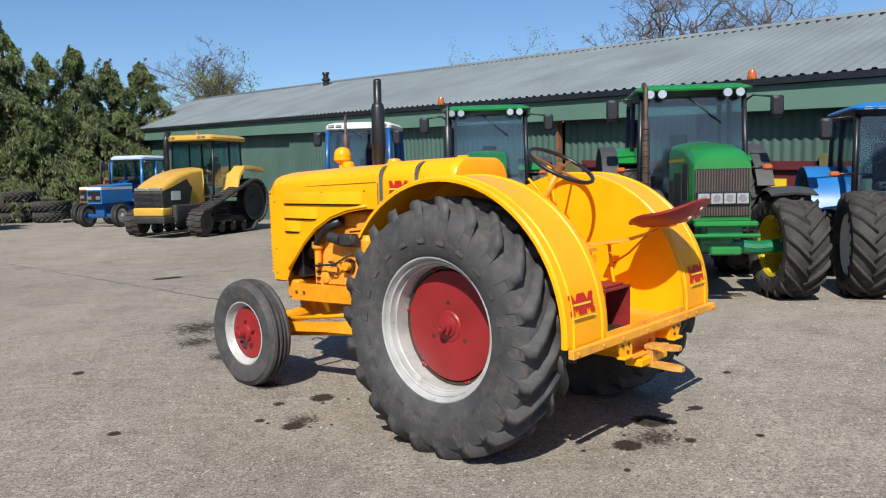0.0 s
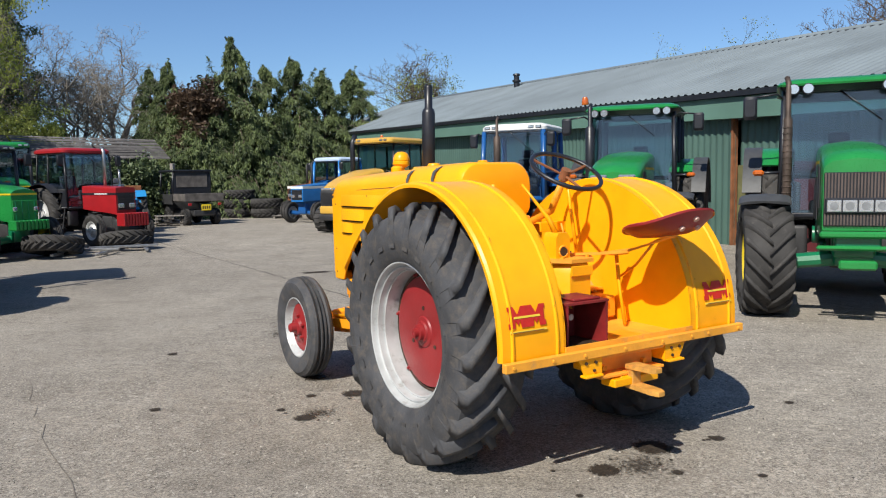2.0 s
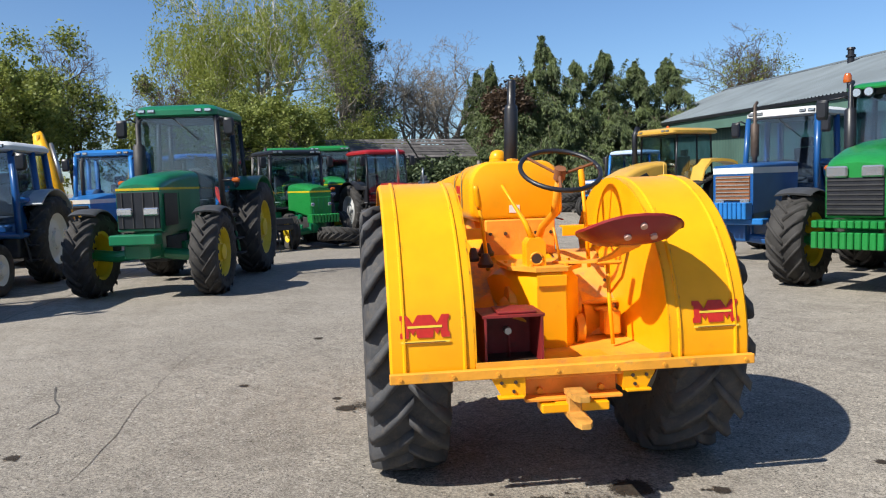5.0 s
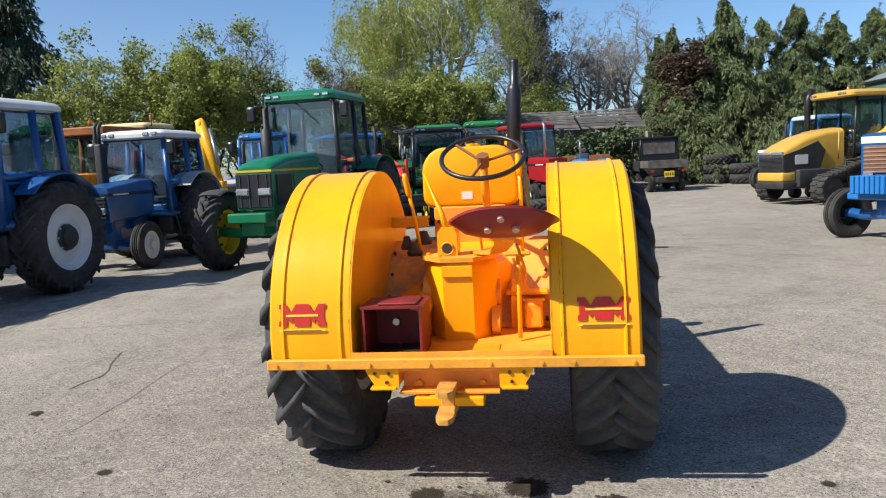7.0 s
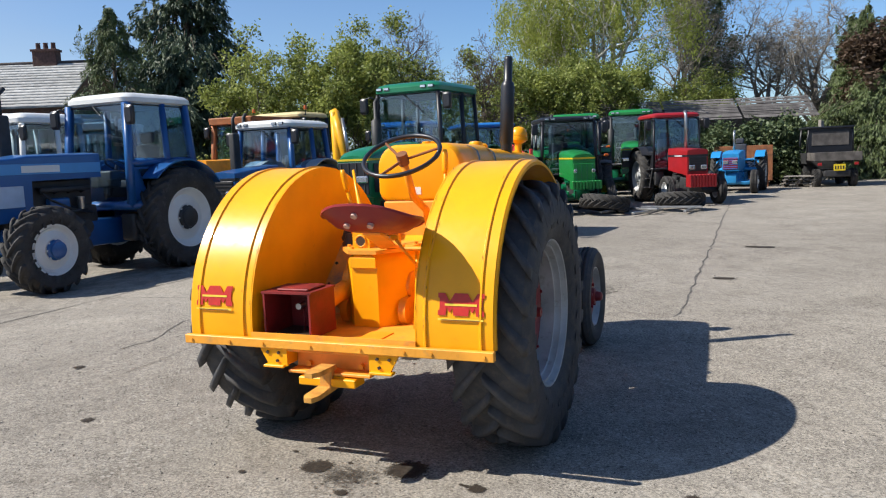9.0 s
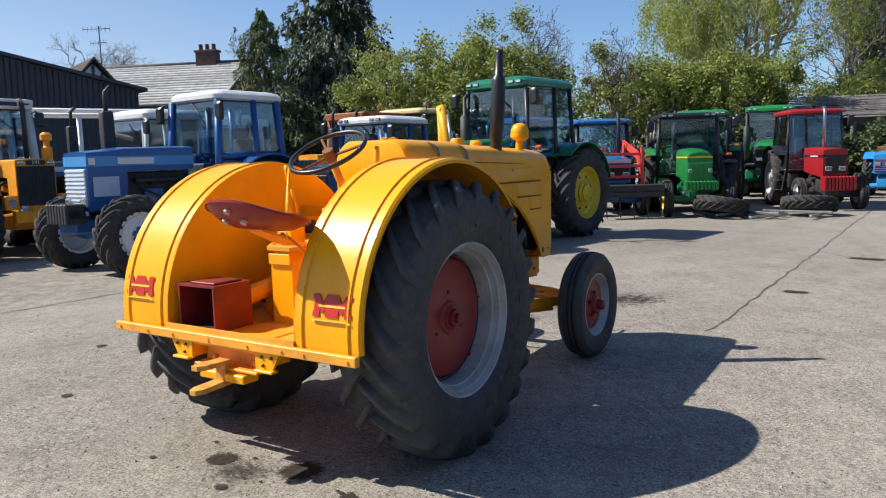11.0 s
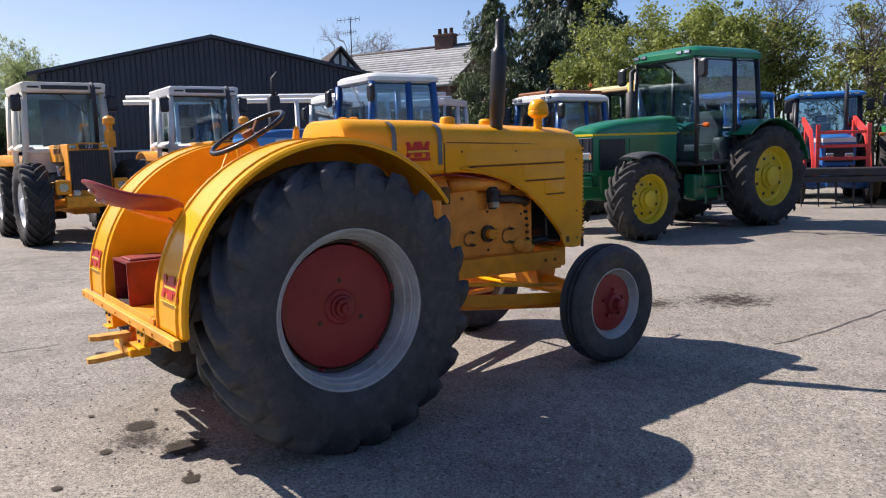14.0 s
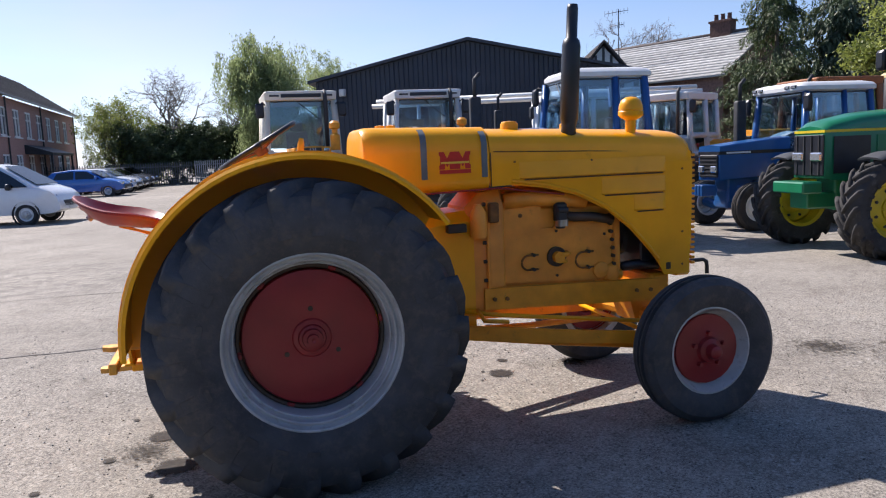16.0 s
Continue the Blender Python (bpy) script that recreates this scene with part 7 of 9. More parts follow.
# blue four-wheel drive tractor
farm_tractor("blue four wheel drive tractor with white roof and white rims", at(-9.10, 3.42, -45), {**OLD_BLUE, "wb": 2.62, "Rr": 0.85, "wr": 0.48, "yr": 0.86, "Rf": 0.62, "wf": 0.40, "yf": 0.90, "fstyle": "lug", "rim": M_WHITE, "fdeep": 0.35, "hub": M_BLUE, "rhub": M_DARK,
    "bay": (1.2, 2.3, 1.56), "engine": M_DARK, "hsec": [(1.15, 0.35, 1.58, 1.95), (2.36, 0.35, 1.56, 1.93), (2.38, 0.35, 1.02, 1.93), (2.6, 0.35, 1.0, 1.90), (3.0, 0.34, 0.98, 1.87)], "gz": (1.05, 1.62), "gmat": M_PALEB, "gbar": M_WHITE, "gh": True, "stripe": (M_STRIPE, 1.66, 1.81, 1.1, 3.05), "nosestripe": True, "bars": ((2.2, 1.735, 0.62, 0.10, M_WHITE), (2.93, 1.735, 0.10, 0.10, M_WHITE), (2.72, 1.35, 0.42, 0.30, M_PALEB)), "lamp": (1.12, 0.15, 0.12),
    "front": ((3.2, 0.95, 0.3, 0.6, 0.3, M_DARK, "weight_block"), (3.0, 0.75, 0.4, 0.5, 0.2, M_BLUE, "front_frame")), "exhaust": ((2.2, -0.42, 1.5, 2.95, 0.1, "box"),), "lights": False, "cab": {**OLD_BLUE["cab"], "zr": 2.76, "belt": 1.78, "zb": 1.10, "x0": -0.58, "x1": 0.92, "wt": 0.64, "wb": 0.72, "post": 0.10}})
# smaller green tractor
farm_tractor("green tractor with black cab roof and yellow bonnet stripe", at(-15.1, 14.9, -15), {**BIG_DARK, "hood": M_GREEN, "guard": M_GREEN, "croof": M_BLK, "wb": 2.25, "Rr": 0.84, "wr": 0.42, "Rf": 0.48, "wf": 0.24, "yf": 0.74, "fstyle": "rib", "fguard": None, "yr": 0.86,
    "bars": (), "hsec": [(1.15, 0.32, 1.0, 1.72), (1.6, 0.32, 0.98, 1.72), (2.2, 0.31, 0.9, 1.68), (2.62, 0.30, 0.85, 1.60)], "gz": (0.9, 1.36), "gmat": M_GREEN, "gbar": M_GREEND, "stripe": (M_JDY, 1.48, 1.52, 1.1, 2.65), "lamp": (1.16, 0.10, 0.10), "lampy": 1.6,
    "front": ((2.75, 0.8, 0.3, 0.8, 0.22, M_GREEN, "weight_block"),), "exhaust": (), "cab": {**BIG_DARK["cab"], "zr": 2.56, "zb": 1.05, "belt": 1.5, "x1": 1.05, "roof": 0.12}})
farm_tractor("second green cabbed tractor standing behind", at(-20.0, 20.6, -33), {**BIG_DARK, "hood": M_GREEN, "guard": M_GREEN, "croof": M_GREEN, "cab": {**BIG_DARK["cab"], "zr": 2.95}})
farm_tractor("green cabbed tractor in the second row", at(-17.6, 16.9, -33), {**BIG_DARK, "hood": M_GREEN, "guard": M_GREEN, "croof": M_GREEN, "cab": {**BIG_DARK["cab"], "zr": 2.70}})
# red tractor
farm_tractor("red tractor with black cab and upright exhaust", at(-15.6, 19.0, -17), {**OLD_BLUE, "hood": M_TRED, "guard": M_BLK, "cframe": M_BLK, "croof": M_TRED, "engine": M_DARK, "chassis": M_DARK, "rim": M_SILV, "wb": 2.3, "gmat": M_BLK,
    "hsec": [(1.1, 0.31, 1.0, 1.66), (1.6, 0.31, 0.95, 1.65), (2.3, 0.31, 0.90, 1.62), (2.68, 0.30, 0.85, 1.60)], "gz": (0.98, 1.40), "stripe": (M_BLK, 1.40, 1.46, 1.0, 2.75), "bars": ((2.0, 1.43, 0.6, 0.03, M_WHITE),), "front": ((2.95, 0.72, 0.35, 0.78, 0.36, M_TRED, "weight_block"),),
    "exhaust": ((1.75, 0.0, 1.6, 2.75, 0.045, "pipe"),), "exmat": M_STEEL, "lights": False, "cab": {**OLD_BLUE["cab"], "zr": 2.62, "panel": False, "post": 0.04, "roof": 0.14, "zb": 1.05}})
# small old light-blue tractor
farm_tractor("small light blue vintage tractor with red grille", at(-18.0, 24.0, -48), {**OLD_BLUE, "hood": M_CYAN, "guard": M_CYAN, "cframe": M_CYAN, "croof": M_CYAN, "engine": M_CYAN, "chassis": M_CYAN, "wb": 2.0, "Rf": 0.42, "Rr": 0.68, "wr": 0.32, "gmat": M_TRED, "gbar": M_BLUEL, "stripe": (M_BLUEL, 1.2, 1.24, 1.0, 2.6),
    "hsec": [(0.7, 0.30, 0.9, 1.50), (1.2, 0.30, 0.85, 1.50), (1.9, 0.30, 0.8, 1.46), (2.3, 0.28, 0.8, 1.38)], "gz": (0.85, 1.25), "exhaust": ((1.4, 0.0, 1.45, 2.2, 0.04, "pipe"),), "exmat": M_STEEL, "front": (), "lights": False, "cab": {**OLD_BLUE["cab"], "x0": -0.3, "x1": 0.55, "zb": 0.8, "belt": 0.95, "zr": 1.12, "mirrors": False, "panel": False, "roof": 0.06}})
M_LOADER = mat("loader_red", (0.72, 0.06, 0.05), 0.45, var=0.1, scale=4)
# blue tractor with red loader
ldr = farm_tractor("blue cabbed tractor fitted with a red front loader", at(-16.35, 12.83, -7.1), {**OLD_BLUE, "hood": M_BLUEL, "guard": M_BLUEL, "croof": M_BLUEL, "cframe": M_BLK, "Rr": 0.82, "wb": 2.3, "exhaust": ((1.6, 0.3, 1.5, 2.75, 0.045, "pipe"),), "lights": True, "cab": {**OLD_BLUE["cab"], "zr": 2.5, "over": 0.14, "roof": 0.12, "panel": False}})
for s in (1, -1):
    bm = B()
    loft(bm, [[(x, s * 0.56 - 0.035, z - h), (x, s * 0.56 + 0.035, z - h), (x, s * 0.56 + 0.035, z + h), (x, s * 0.56 - 0.035, z + h)] for x, z, h in ((1.15, 1.95, 0.06), (1.7, 1.80, 0.08), (2.55, 1.60, 0.09), (3.05, 1.05, 0.07), (3.2, 0.72, 0.06))])
    part("loader_arm", bm, M_LOADER, ldr, "bright red loader arm")
    part("loader_mast", box(B(), (1.35, s * 0.52, 1.35), (0.14, 0.07, 1.1), 0.01), M_LOADER, ldr)
    part("mast_brace", tube(B(), [(1.4, s * 0.56, 1.0), (2.3, s * 0.56, 1.58)], 0.035, 8), M_DARK, ldr)
    part("upright", box(B(), (3.24, s * 0.50, 1.22), (0.08, 0.08, 1.15), 0.008), M_LOADER, ldr)
for z in (1.05, 1.32, 1.62):
    part("loader_crossbar", box(B(), (3.22, 0, z), (0.06, 1.05, 0.07), 0.008), M_LOADER, ldr)
part("fork_carrier", box(B(), (3.45, 0, 0.78), (0.45, 1.9, 0.16), 0.02), M_DARK, ldr)
part("carrier_lip", box(B(), (3.62, 0, 0.62), (0.10, 1.9, 0.14), 0.02), M_DARK, ldr)
for k in range(6):
    bm = B()
    tube(bm, [(3.62, -0.85 + k * 0.34, 0.6), (3.68, -0.85 + k * 0.34, 0.3), (3.75, -0.85 + k * 0.34, 0.03)], 0.022, 6, rads=[0.025, 0.022, 0.008])
    part("fork_tine", bm, M_DARK, ldr)
# equal-wheeled yellow tractors with white cabs
EQUAL = dict(wb=2.45, Rr=0.76, wr=0.46, yr=0.90, Rf=0.76, wf=0.46, yf=0.90, rim=M_WHITE, rr=0.52, rf=0.52, deep=0.45, fdeep=0.45, hood=M_YELD, hr=0.03,
    bay=(1.5, 2.6, 1.50), baymat=M_YELD, hsec=[(1.3, 0.36, 1.50, 1.82), (2.64, 0.36, 1.50, 1.82), (2.66, 0.36, 0.90, 1.82), (2.98, 0.36, 0.88, 1.82)], gz=(0.98, 1.70), gw=0.95, gmat=M_BLK, gbar=M_DARK, gpitch=0.05, lamp=(0.92, 0.14, 0.14), lampy=1.25,
    guard=M_YELD, ga0=-40, ga1=40, gap=0.12, engine=M_DARK, chassis=M_YELD, axle=M_YELD, front=((3.05, 0.78, 0.16, 0.95, 0.22, M_YELD, "front_frame"),),
    exhaust=((1.62, 0.50, 1.8, 3.02, 0.045, "pipe"),), cframe=M_WHITE, croof=M_WHITE, lights=False,
    cab=dict(x0=-0.15, x1=1.45, lean=0.05, rlean=0.05, zb=1.30, belt=1.78, zr=2.86, wb=0.78, wt=0.70, roof=0.17, over=0.05, brow=0.12, mirrors=True, arm=0.16, panel=True, post=0.115, doorpanel=True, screen=1.72, flat=True))
mh1 = farm_tractor("yellow equal wheel tractor with white cab and white rims", at(-9.35, -4.15, 49.5), {**EQUAL, "cframe": M_CREAMW, "croof": M_CREAMW})
mh2 = farm_tractor("yellow equal wheel tractor with white cab and rusty yellow rims", at(-11.7, -2.35, 45.5), {**EQUAL, "rim": M_RUST})
for t, digits in ((mh1, "121"), (mh2, "141")):
    bm = B()
    box(bm, (3.0, 0, 1.765), (0.02, 0.34, 0.085), 0.004)
    plate = part("model_plate", bm, M_BLK, t)
    cu = bpy.data.curves.new("model_number", "FONT")
    cu.body, cu.size, cu.align_x, cu.align_y, cu.extrude = digits, 0.10, "CENTER", "CENTER", 0.002
    ob = new("model_number", cu)
    me = bpy.data.meshes.new_from_object(ob.evaluated_get(bpy.context.evaluated_depsgraph_get()))
    bpy.data.objects.remove(ob)
    me.materials.append(M_WHITE)
    ob = new("model_number", me)
    ob.parent = plate
    ob.matrix_basis = Matrix.Translation((3.014, 0, 1.765)) @ Matrix(((0, 0, 1, 0), (1, 0, 0, 0), (0, 1, 0, 0), (0, 0, 0, 1)))
    part("roof_vent", box(B(), (1.580, 0, 2.93), (0.03, 0.84, 0.075), 0.008), M_BLK, t)
    for s in (1, -1):
        part("roof_name_bar", box(B(), (1.580, s * 0.56, 2.93), (0.02, 0.2, 0.035)), M_BLK, t)
        part("cab_skirt", box(B(), (0.65, s * 0.76, 1.20), (1.5, 0.05, 0.22), 0.01), M_YELD, t)
        part("bonnet_name_bar", box(B(), (2.1, s * 0.366, 1.70), (0.55, 0.006, 0.09)), M_RUST, t)
        hd = part("headlamp_box", box(B(), (3.0, s * 0.50, 1.05), (0.16, 0.24, 0.26), 0.02), M_YELD, t)
        part("headlamp", cyl(B(), (3.08, s * 0.50, 1.05), (3.10, s * 0.50, 1.05), 0.075, n=16), M_LAMP, hd)
        part("top_lamp", box(B(), (3.0, s * 0.27, 1.765), (0.03, 0.12, 0.06), 0.02), M_LAMP, t)
    bm = B()
    turned(bm, [(0.1, 0), (0.1, 0.3), (0.06, 0.34), (0.06, 0.42), (0.11, 0.45), (0.11, 0.55), (0.05, 0.6)], 14, pose(2.35, 0.55, 1.75))
    part("air_cleaner", bm, M_YELD, t)
# blue and white cabbed tractor standing behind them
farm_tractor("blue tractor with square white cab in the second row", at(-13.6, 1.3, -45), {**OLD_BLUE, "wb": 2.6, "Rf": 0.72, "wf": 0.42, "fstyle": "lug", "Rr": 0.80, "hsec": [(1.15, 0.35, 1.1, 1.82), (1.8, 0.35, 1.05, 1.80), (2.6, 0.35, 1.0, 1.78), (3.0, 0.34, 0.98, 1.76)], "gz": (1.05, 1.6), "stripe": (M_WHITE, 1.58, 1.68, 1.1, 3.05), "exhaust": ((2.1, -0.3, 1.75, 2.95, 0.13, "box"),),
    "cframe": M_WHITE, "croof": M_WHITE, "lights": False, "cab": {**OLD_BLUE["cab"], "zr": 2.72, "zb": 1.2, "belt": 1.75, "roof": 0.2}})
farm_tractor("yellow tractor with white cab standing side-on in the back row", at(-18.08, 2.55, -12), {**EQUAL, "rim": M_RUST, "cab": {**EQUAL["cab"], "zr": 2.75}})
farm_tractor("orange brown cabbed tractor in the back row", at(-17.35, 6.65, -45), {**EQUAL, "rim": M_RUST, "cframe": M_BROWN, "croof": M_BROWN, "cab": {**EQUAL["cab"], "zr": 2.80}})
farm_tractor("dark cabbed tractor with cream roof in the back row", at(-23.4, 8.7, -45), {**EQUAL, "rim": M_RUST, "cframe": M_BLK, "croof": M_CREAM, "hood": M_TRED, "guard": M_TRED, "exhaust": (), "cab": {**EQUAL["cab"], "wb": 1.0, "wt": 1.0, "zr": 3.28, "flat": False, "beacons": (1, -1)}})
farm_tractor("light blue cabbed tractor in the back row", at(-17.0, 10.9, -45), {**OLD_BLUE, "hood": M_BLUEL, "guard": M_BLUEL, "cframe": M_BLUEL, "croof": M_BLUEL, "cab": {**OLD_BLUE["cab"], "zr": 2.6}})


# ---- tracked crawler ----
def crawler():
    t = thing("crawler_tractor", "yellow rubber tracked crawler tractor with black grille", "tractor", at(-7.72, 24.24, -108), "parked tractors")
    # belt outline in x, z: large drive wheel behind, smaller idler ahead
    def belt(o):
        pts = []
        for k in range(13):
            a = radians(-15 + 195 * k / 12)
            pts.append((-1.25 - (0.70 + o) * math.sin(a), 0.98 + (0.70 + o) * math.cos(a)))
        lo = []
        for x in (-1.0, -0.4, 0.3, 0.9):
            lo.append((x, 0.02 - o if o > 0 else 0.06))
        fr = []
        for k in range(9):
            a = radians(180 - 190 * k / 8)
            fr.append((1.45 + (0.40 + o) * math.sin(a), 0.42 + (0.40 + o) * math.cos(a)))
        return pts + [(-1.0, 0.04 - o)] + lo[1:] + fr
    for s in (1, -1):
        y0, y1 = s * 0.88, s * 1.34
        bm = B()
        outer, inner = belt(0.0), belt(-0.05)
        n = len(outer)
        secs = [[(ox, y0, max(oz, 0.005)), (ox, y1, max(oz, 0.005)), (ix, y1, max(iz, 0.05)), (ix, y0, max(iz, 0.05))] for (ox, oz), (ix, iz) in zip(outer, inner)]
        loft(bm, secs + [secs[0]], caps=False)
        tr = part("rubber_track", bm, M_TYRE2, t, "black lugged rubber track belt")
        bm = B()
        # tread bars along the belt
        run = [Vector((x, 0, max(z, 0.005))) for x, z in outer]
        run.append(run[0])
        cen = Vector((0, 0, 0.6))
        for a, b in zip(run, run[1:]):
            m = max(1, int((b - a).length / 0.14))
            for k in range(m):
                p = a.lerp(b, (k + 0.5) / m)
                d = (b - a).normalized()
                nn = Vector((d.z, 0, -d.x))
                if nn.dot(p - cen) < 0:
                    nn = -nn
                if p.z < 0.08:
                    continue
                fx = Matrix(((d.x, 0, nn.x, p.x), (0, 1, 0, 0), (d.z, 0, nn.z, p.z), (0, 0, 0, 1)))
                for h in (0, 1):
                    box(bm, (0.02 * (1 - 2 * h), s * (0.99 + 0.23 * h), 0.015), (0.055, 0.24, 0.035), 0, fx)
        part("tread", bm, M_TYRE2, tr)
        bm = B()
        lathe(bm, [(0.62, -0.15), (0.645, -0.14), (0.645, 0.14), (0.57, 0.15), (0.50, s * 0.08 + 0.0), (0.2, s * 0.06), (0.15, s * 0.12), (0.001, s * 0.12)], 28, s * 1.12, -1.25, 0.98)
        part("drive_wheel", bm, M_BLK, tr)
        bm = B()
        lathe(bm, [(0.33, -0.13), (0.35, -0.12), (0.35, 0.12), (0.28, 0.14), (0.1, 0.10), (0.001, 0.1)], 24, s * 1.12, 1.45, 0.42)
        part("idler_wheel", bm, M_BLK, tr)
        for x in (-0.55, 0.05, 0.65):
            bm = B()
            lathe(bm, [(0.15, -0.12), (0.17, 0.0), (0.15, 0.12), (0.001, 0.13)], 18, s * 1.12, x, 0.22)
            part("track_roller", bm, M_BLK, tr)
        bm = B()
        box(bm, (0.1, s * 1.0, 0.45), (2.3, 0.16, 0.22), 0.03)
        part("track_frame", bm, M_DARK, t)
        # guard over the drive wheel
        bm = B()
        loft(bm, [[(x, s * 0.72, z), (x, s * 1.20, z - 0.03), (x, s * 1.22, z - 0.12), (x, s * 0.72, z - 0.12)] for x, z in ((-2.0, 2.02), (-1.75, 2.10), (-1.3, 2.14), (-0.80, 2.12), (-0.50, 1.85), (-0.36, 1.45), (-0.18, 1.28), (0.1, 1.24))])
        part("rear_mudguard", bm, M_CATY, t)
        for k in range(5):
            part("step", box(B(), (0.32 + 0.05 * k, s * (0.98 + 0.06 * k), 1.18 - 0.19 * k), (0.5, 0.28, 0.035), 0.006), M_DARK, t)
        for dx in (0.08, 0.78):
            part("step_rail", tube(B(), [(dx, s * 0.95, 1.25), (dx + 0.15, s * 1.25, 0.42)], 0.022, 6), M_DARK, t)
        part("hand_rail", tube(B(), [(0.78, s * 0.72, 1.2), (0.85, s * 0.80, 1.6), (0.75, s * 0.70, 2.0)], 0.018, 6), M_CATY, t)
    bm = B()
    loft(bm, [hood_section(x, w, zb, zt, 0.2) for x, w, zb, zt in ((0.35, 0.46, 1.0, 2.06), (0.9, 0.47, 0.9, 2.02), (1.6, 0.48, 0.85, 1.86), (2.1, 0.49, 0.8, 1.66), (2.38, 0.47, 0.8, 1.50))])
    part("bonnet", bm, M_CATY, t)
    bm = B()
    box(bm, (2.24, 0, 1.14), (0.36, 1.00, 0.50), 0.05)
    for k in range(12):
        box(bm, (2.425, 0, 0.93 + k * 0.034), (0.02, 0.94, 0.014))
    for s in (1, -1):
        prism(bm, [(2.36, 0.92), (2.36, 1.38), (1.9, 1.50), (1.25, 1.72), (1.0, 1.45), (1.2, 0.95)], s * 0.472, s * 0.505)
    part("grille", bm, M_DARK, t)
    for s in (1, -1):
        bm = B()
        box(bm, (1.80, s * 0.509, 1.24), (0.42, 0.006, 0.26), 0)
        part("name_bar", bm, M_WHITE, t)
        bm = B()
        box(bm, (2.37, s * 0.24, 1.43), (0.12, 0.44, 0.085), 0.03)
        part("headlamp", bm, M_LAMP, t)
    bm = B()
    box(bm, (2.22, 0, 0.78), (0.46, 1.04, 0.26), 0.06)
    part("bumper", bm, M_CATY, t)
    bm = B()
    box(bm, (0.2, 0, 0.72), (3.6, 1.3, 0.5), 0.05)
    box(bm, (1.0, 0, 1.05), (1.8, 0.9, 0.4), 0.05)
    box(bm, (2.1, 0, 0.55), (0.7, 1.1, 0.2), 0.04)
    part("chassis", bm, M_DARK, t)
    bm = B()
    tube(bm, [(0.55, -0.72, 1.2), (0.55, -0.72, 2.75), (0.53, -0.72, 2.95), (0.40, -0.72, 3.18)], 0.085, 14)
    part("exhaust_pipe", bm, M_BLK, t)
    cab_build(t, dict(x0=-1.35, x1=0.30, lean=0.10, rlean=0.05, zb=1.15, belt=1.9, zr=2.92, wb=0.76, wt=0.74, roof=0.16, over=0.16, brow=0.16, mirrors=False, roundlamps=False), M_BLK, M_CATY, M_GLASS)
    bm = B()
    turned(bm, [(0.06, 0), (0.055, 0.1), (0.03, 0.14)], 12, pose(-0.5, -0.3, 3.08))
    part("beacon", bm, M_ORNG, t)


crawler()


# ---- utility truck, loose tyres, odds and ends by the hedge ----
M_BED = mat("dirty_bed", (0.095, 0.085, 0.078), 0.8, var=0.4, scale=4, dirt=0.4, dirtcol=(0.2, 0.18, 0.15))


def utility_truck():
    t = thing("utility_truck", "small dark utility truck with a tipped load bed, seen from behind", "utility vehicle", at(-17.0, 27.54, 146))
    for x, y in ((0, 0.62), (0, -0.62), (1.9, 0.62), (1.9, -0.62)):
        wheel(t, 0.34, 0.17, 0.26, x - 0.2, y, M_DARK, style="lug")
    bm = B()
    box(bm, (0.8, 0, 0.5), (2.9, 0.9, 0.25), 0.04)
    box(bm, (1.9, 0, 0.8), (0.9, 1.4, 0.6), 0.08)
    part("body", bm, M_DARK, t)
    bm = B()
    box(bm, (0.0, 0, 0.98), (1.3, 1.6, 0.04), 0.01)
    for s in (1, -1):
        box(bm, (0.0, s * 0.8, 1.13), (1.3, 0.04, 0.30), 0.01)
    box(bm, (-0.66, 0, 1.13), (0.05, 1.62, 0.32), 0.01)
    part("load_bed", bm, M_BED, t, "battered pale load bed with tailgate")
    for x in (0.62, 2.0):
        for s in (1, -1):
            bm = B()
            tube(bm, [(x, s * 0.80, 0.9), (x - 0.01, s * 0.79, 1.7), (x - 0.03, s * 0.76, 2.18)], 0.045, 8)
            part("roll_bar", bm, M_BLK, t)
    bm = B()
    box(bm, (1.3, 0, 2.22), (1.66, 1.66, 0.08), 0.03)
    part("roof", bm, M_BLK, t)
    bm = B()
    box(bm, (0.58, 0, 1.72), (0.03, 1.56, 0.96), 0.02)
    rs = part("rear_screen", bm, M_BLK, t)
    part("screen_mesh", box(B(), (0.555, 0, 1.80), (0.02, 1.30, 0.52), 0.006), M_BED, rs)
    for q in (1, -1):
        part("seat_back", box(B(), (0.95, q * 0.36, 1.25), (0.14, 0.56, 0.62), 0.05), M_BLK, t)
        part("door_panel", box(B(), (1.3, q * 0.79, 1.05), (1.3, 0.03, 0.42), 0.01), M_DARK, t)
    bm = B()
    box(bm, (-0.70, -0.05, 0.72), (0.02, 0.40, 0.24), 0.006)
    pl = part("number_plate", bm, M_PLATE, t)
    bm = B()
    for k in range(4):
        box(bm, (-0.713, -0.18 + k * 0.09, 0.72), (0.004, 0.045, 0.12))
    part("plate_bar", bm, M_BLK, pl)
    for s in (1, -1):
        bm = B()
        box(bm, (-0.69, s * 0.62, 0.85), (0.04, 0.14, 0.1), 0.01)
        part("rear_lamp", bm, M_TRED, t)


utility_truck()


def loose_tyre(x, y, z, R, w, rx, ry, rz, label):
    ob = part("loose_tyre", tyre_mesh(R, R * 0.6, w, 20, 0.05), M_TYRE2, None, "", pose(x, y, z, rx, ry, rz))
    return tagged(ob, label, "tyre", "loose tyres")


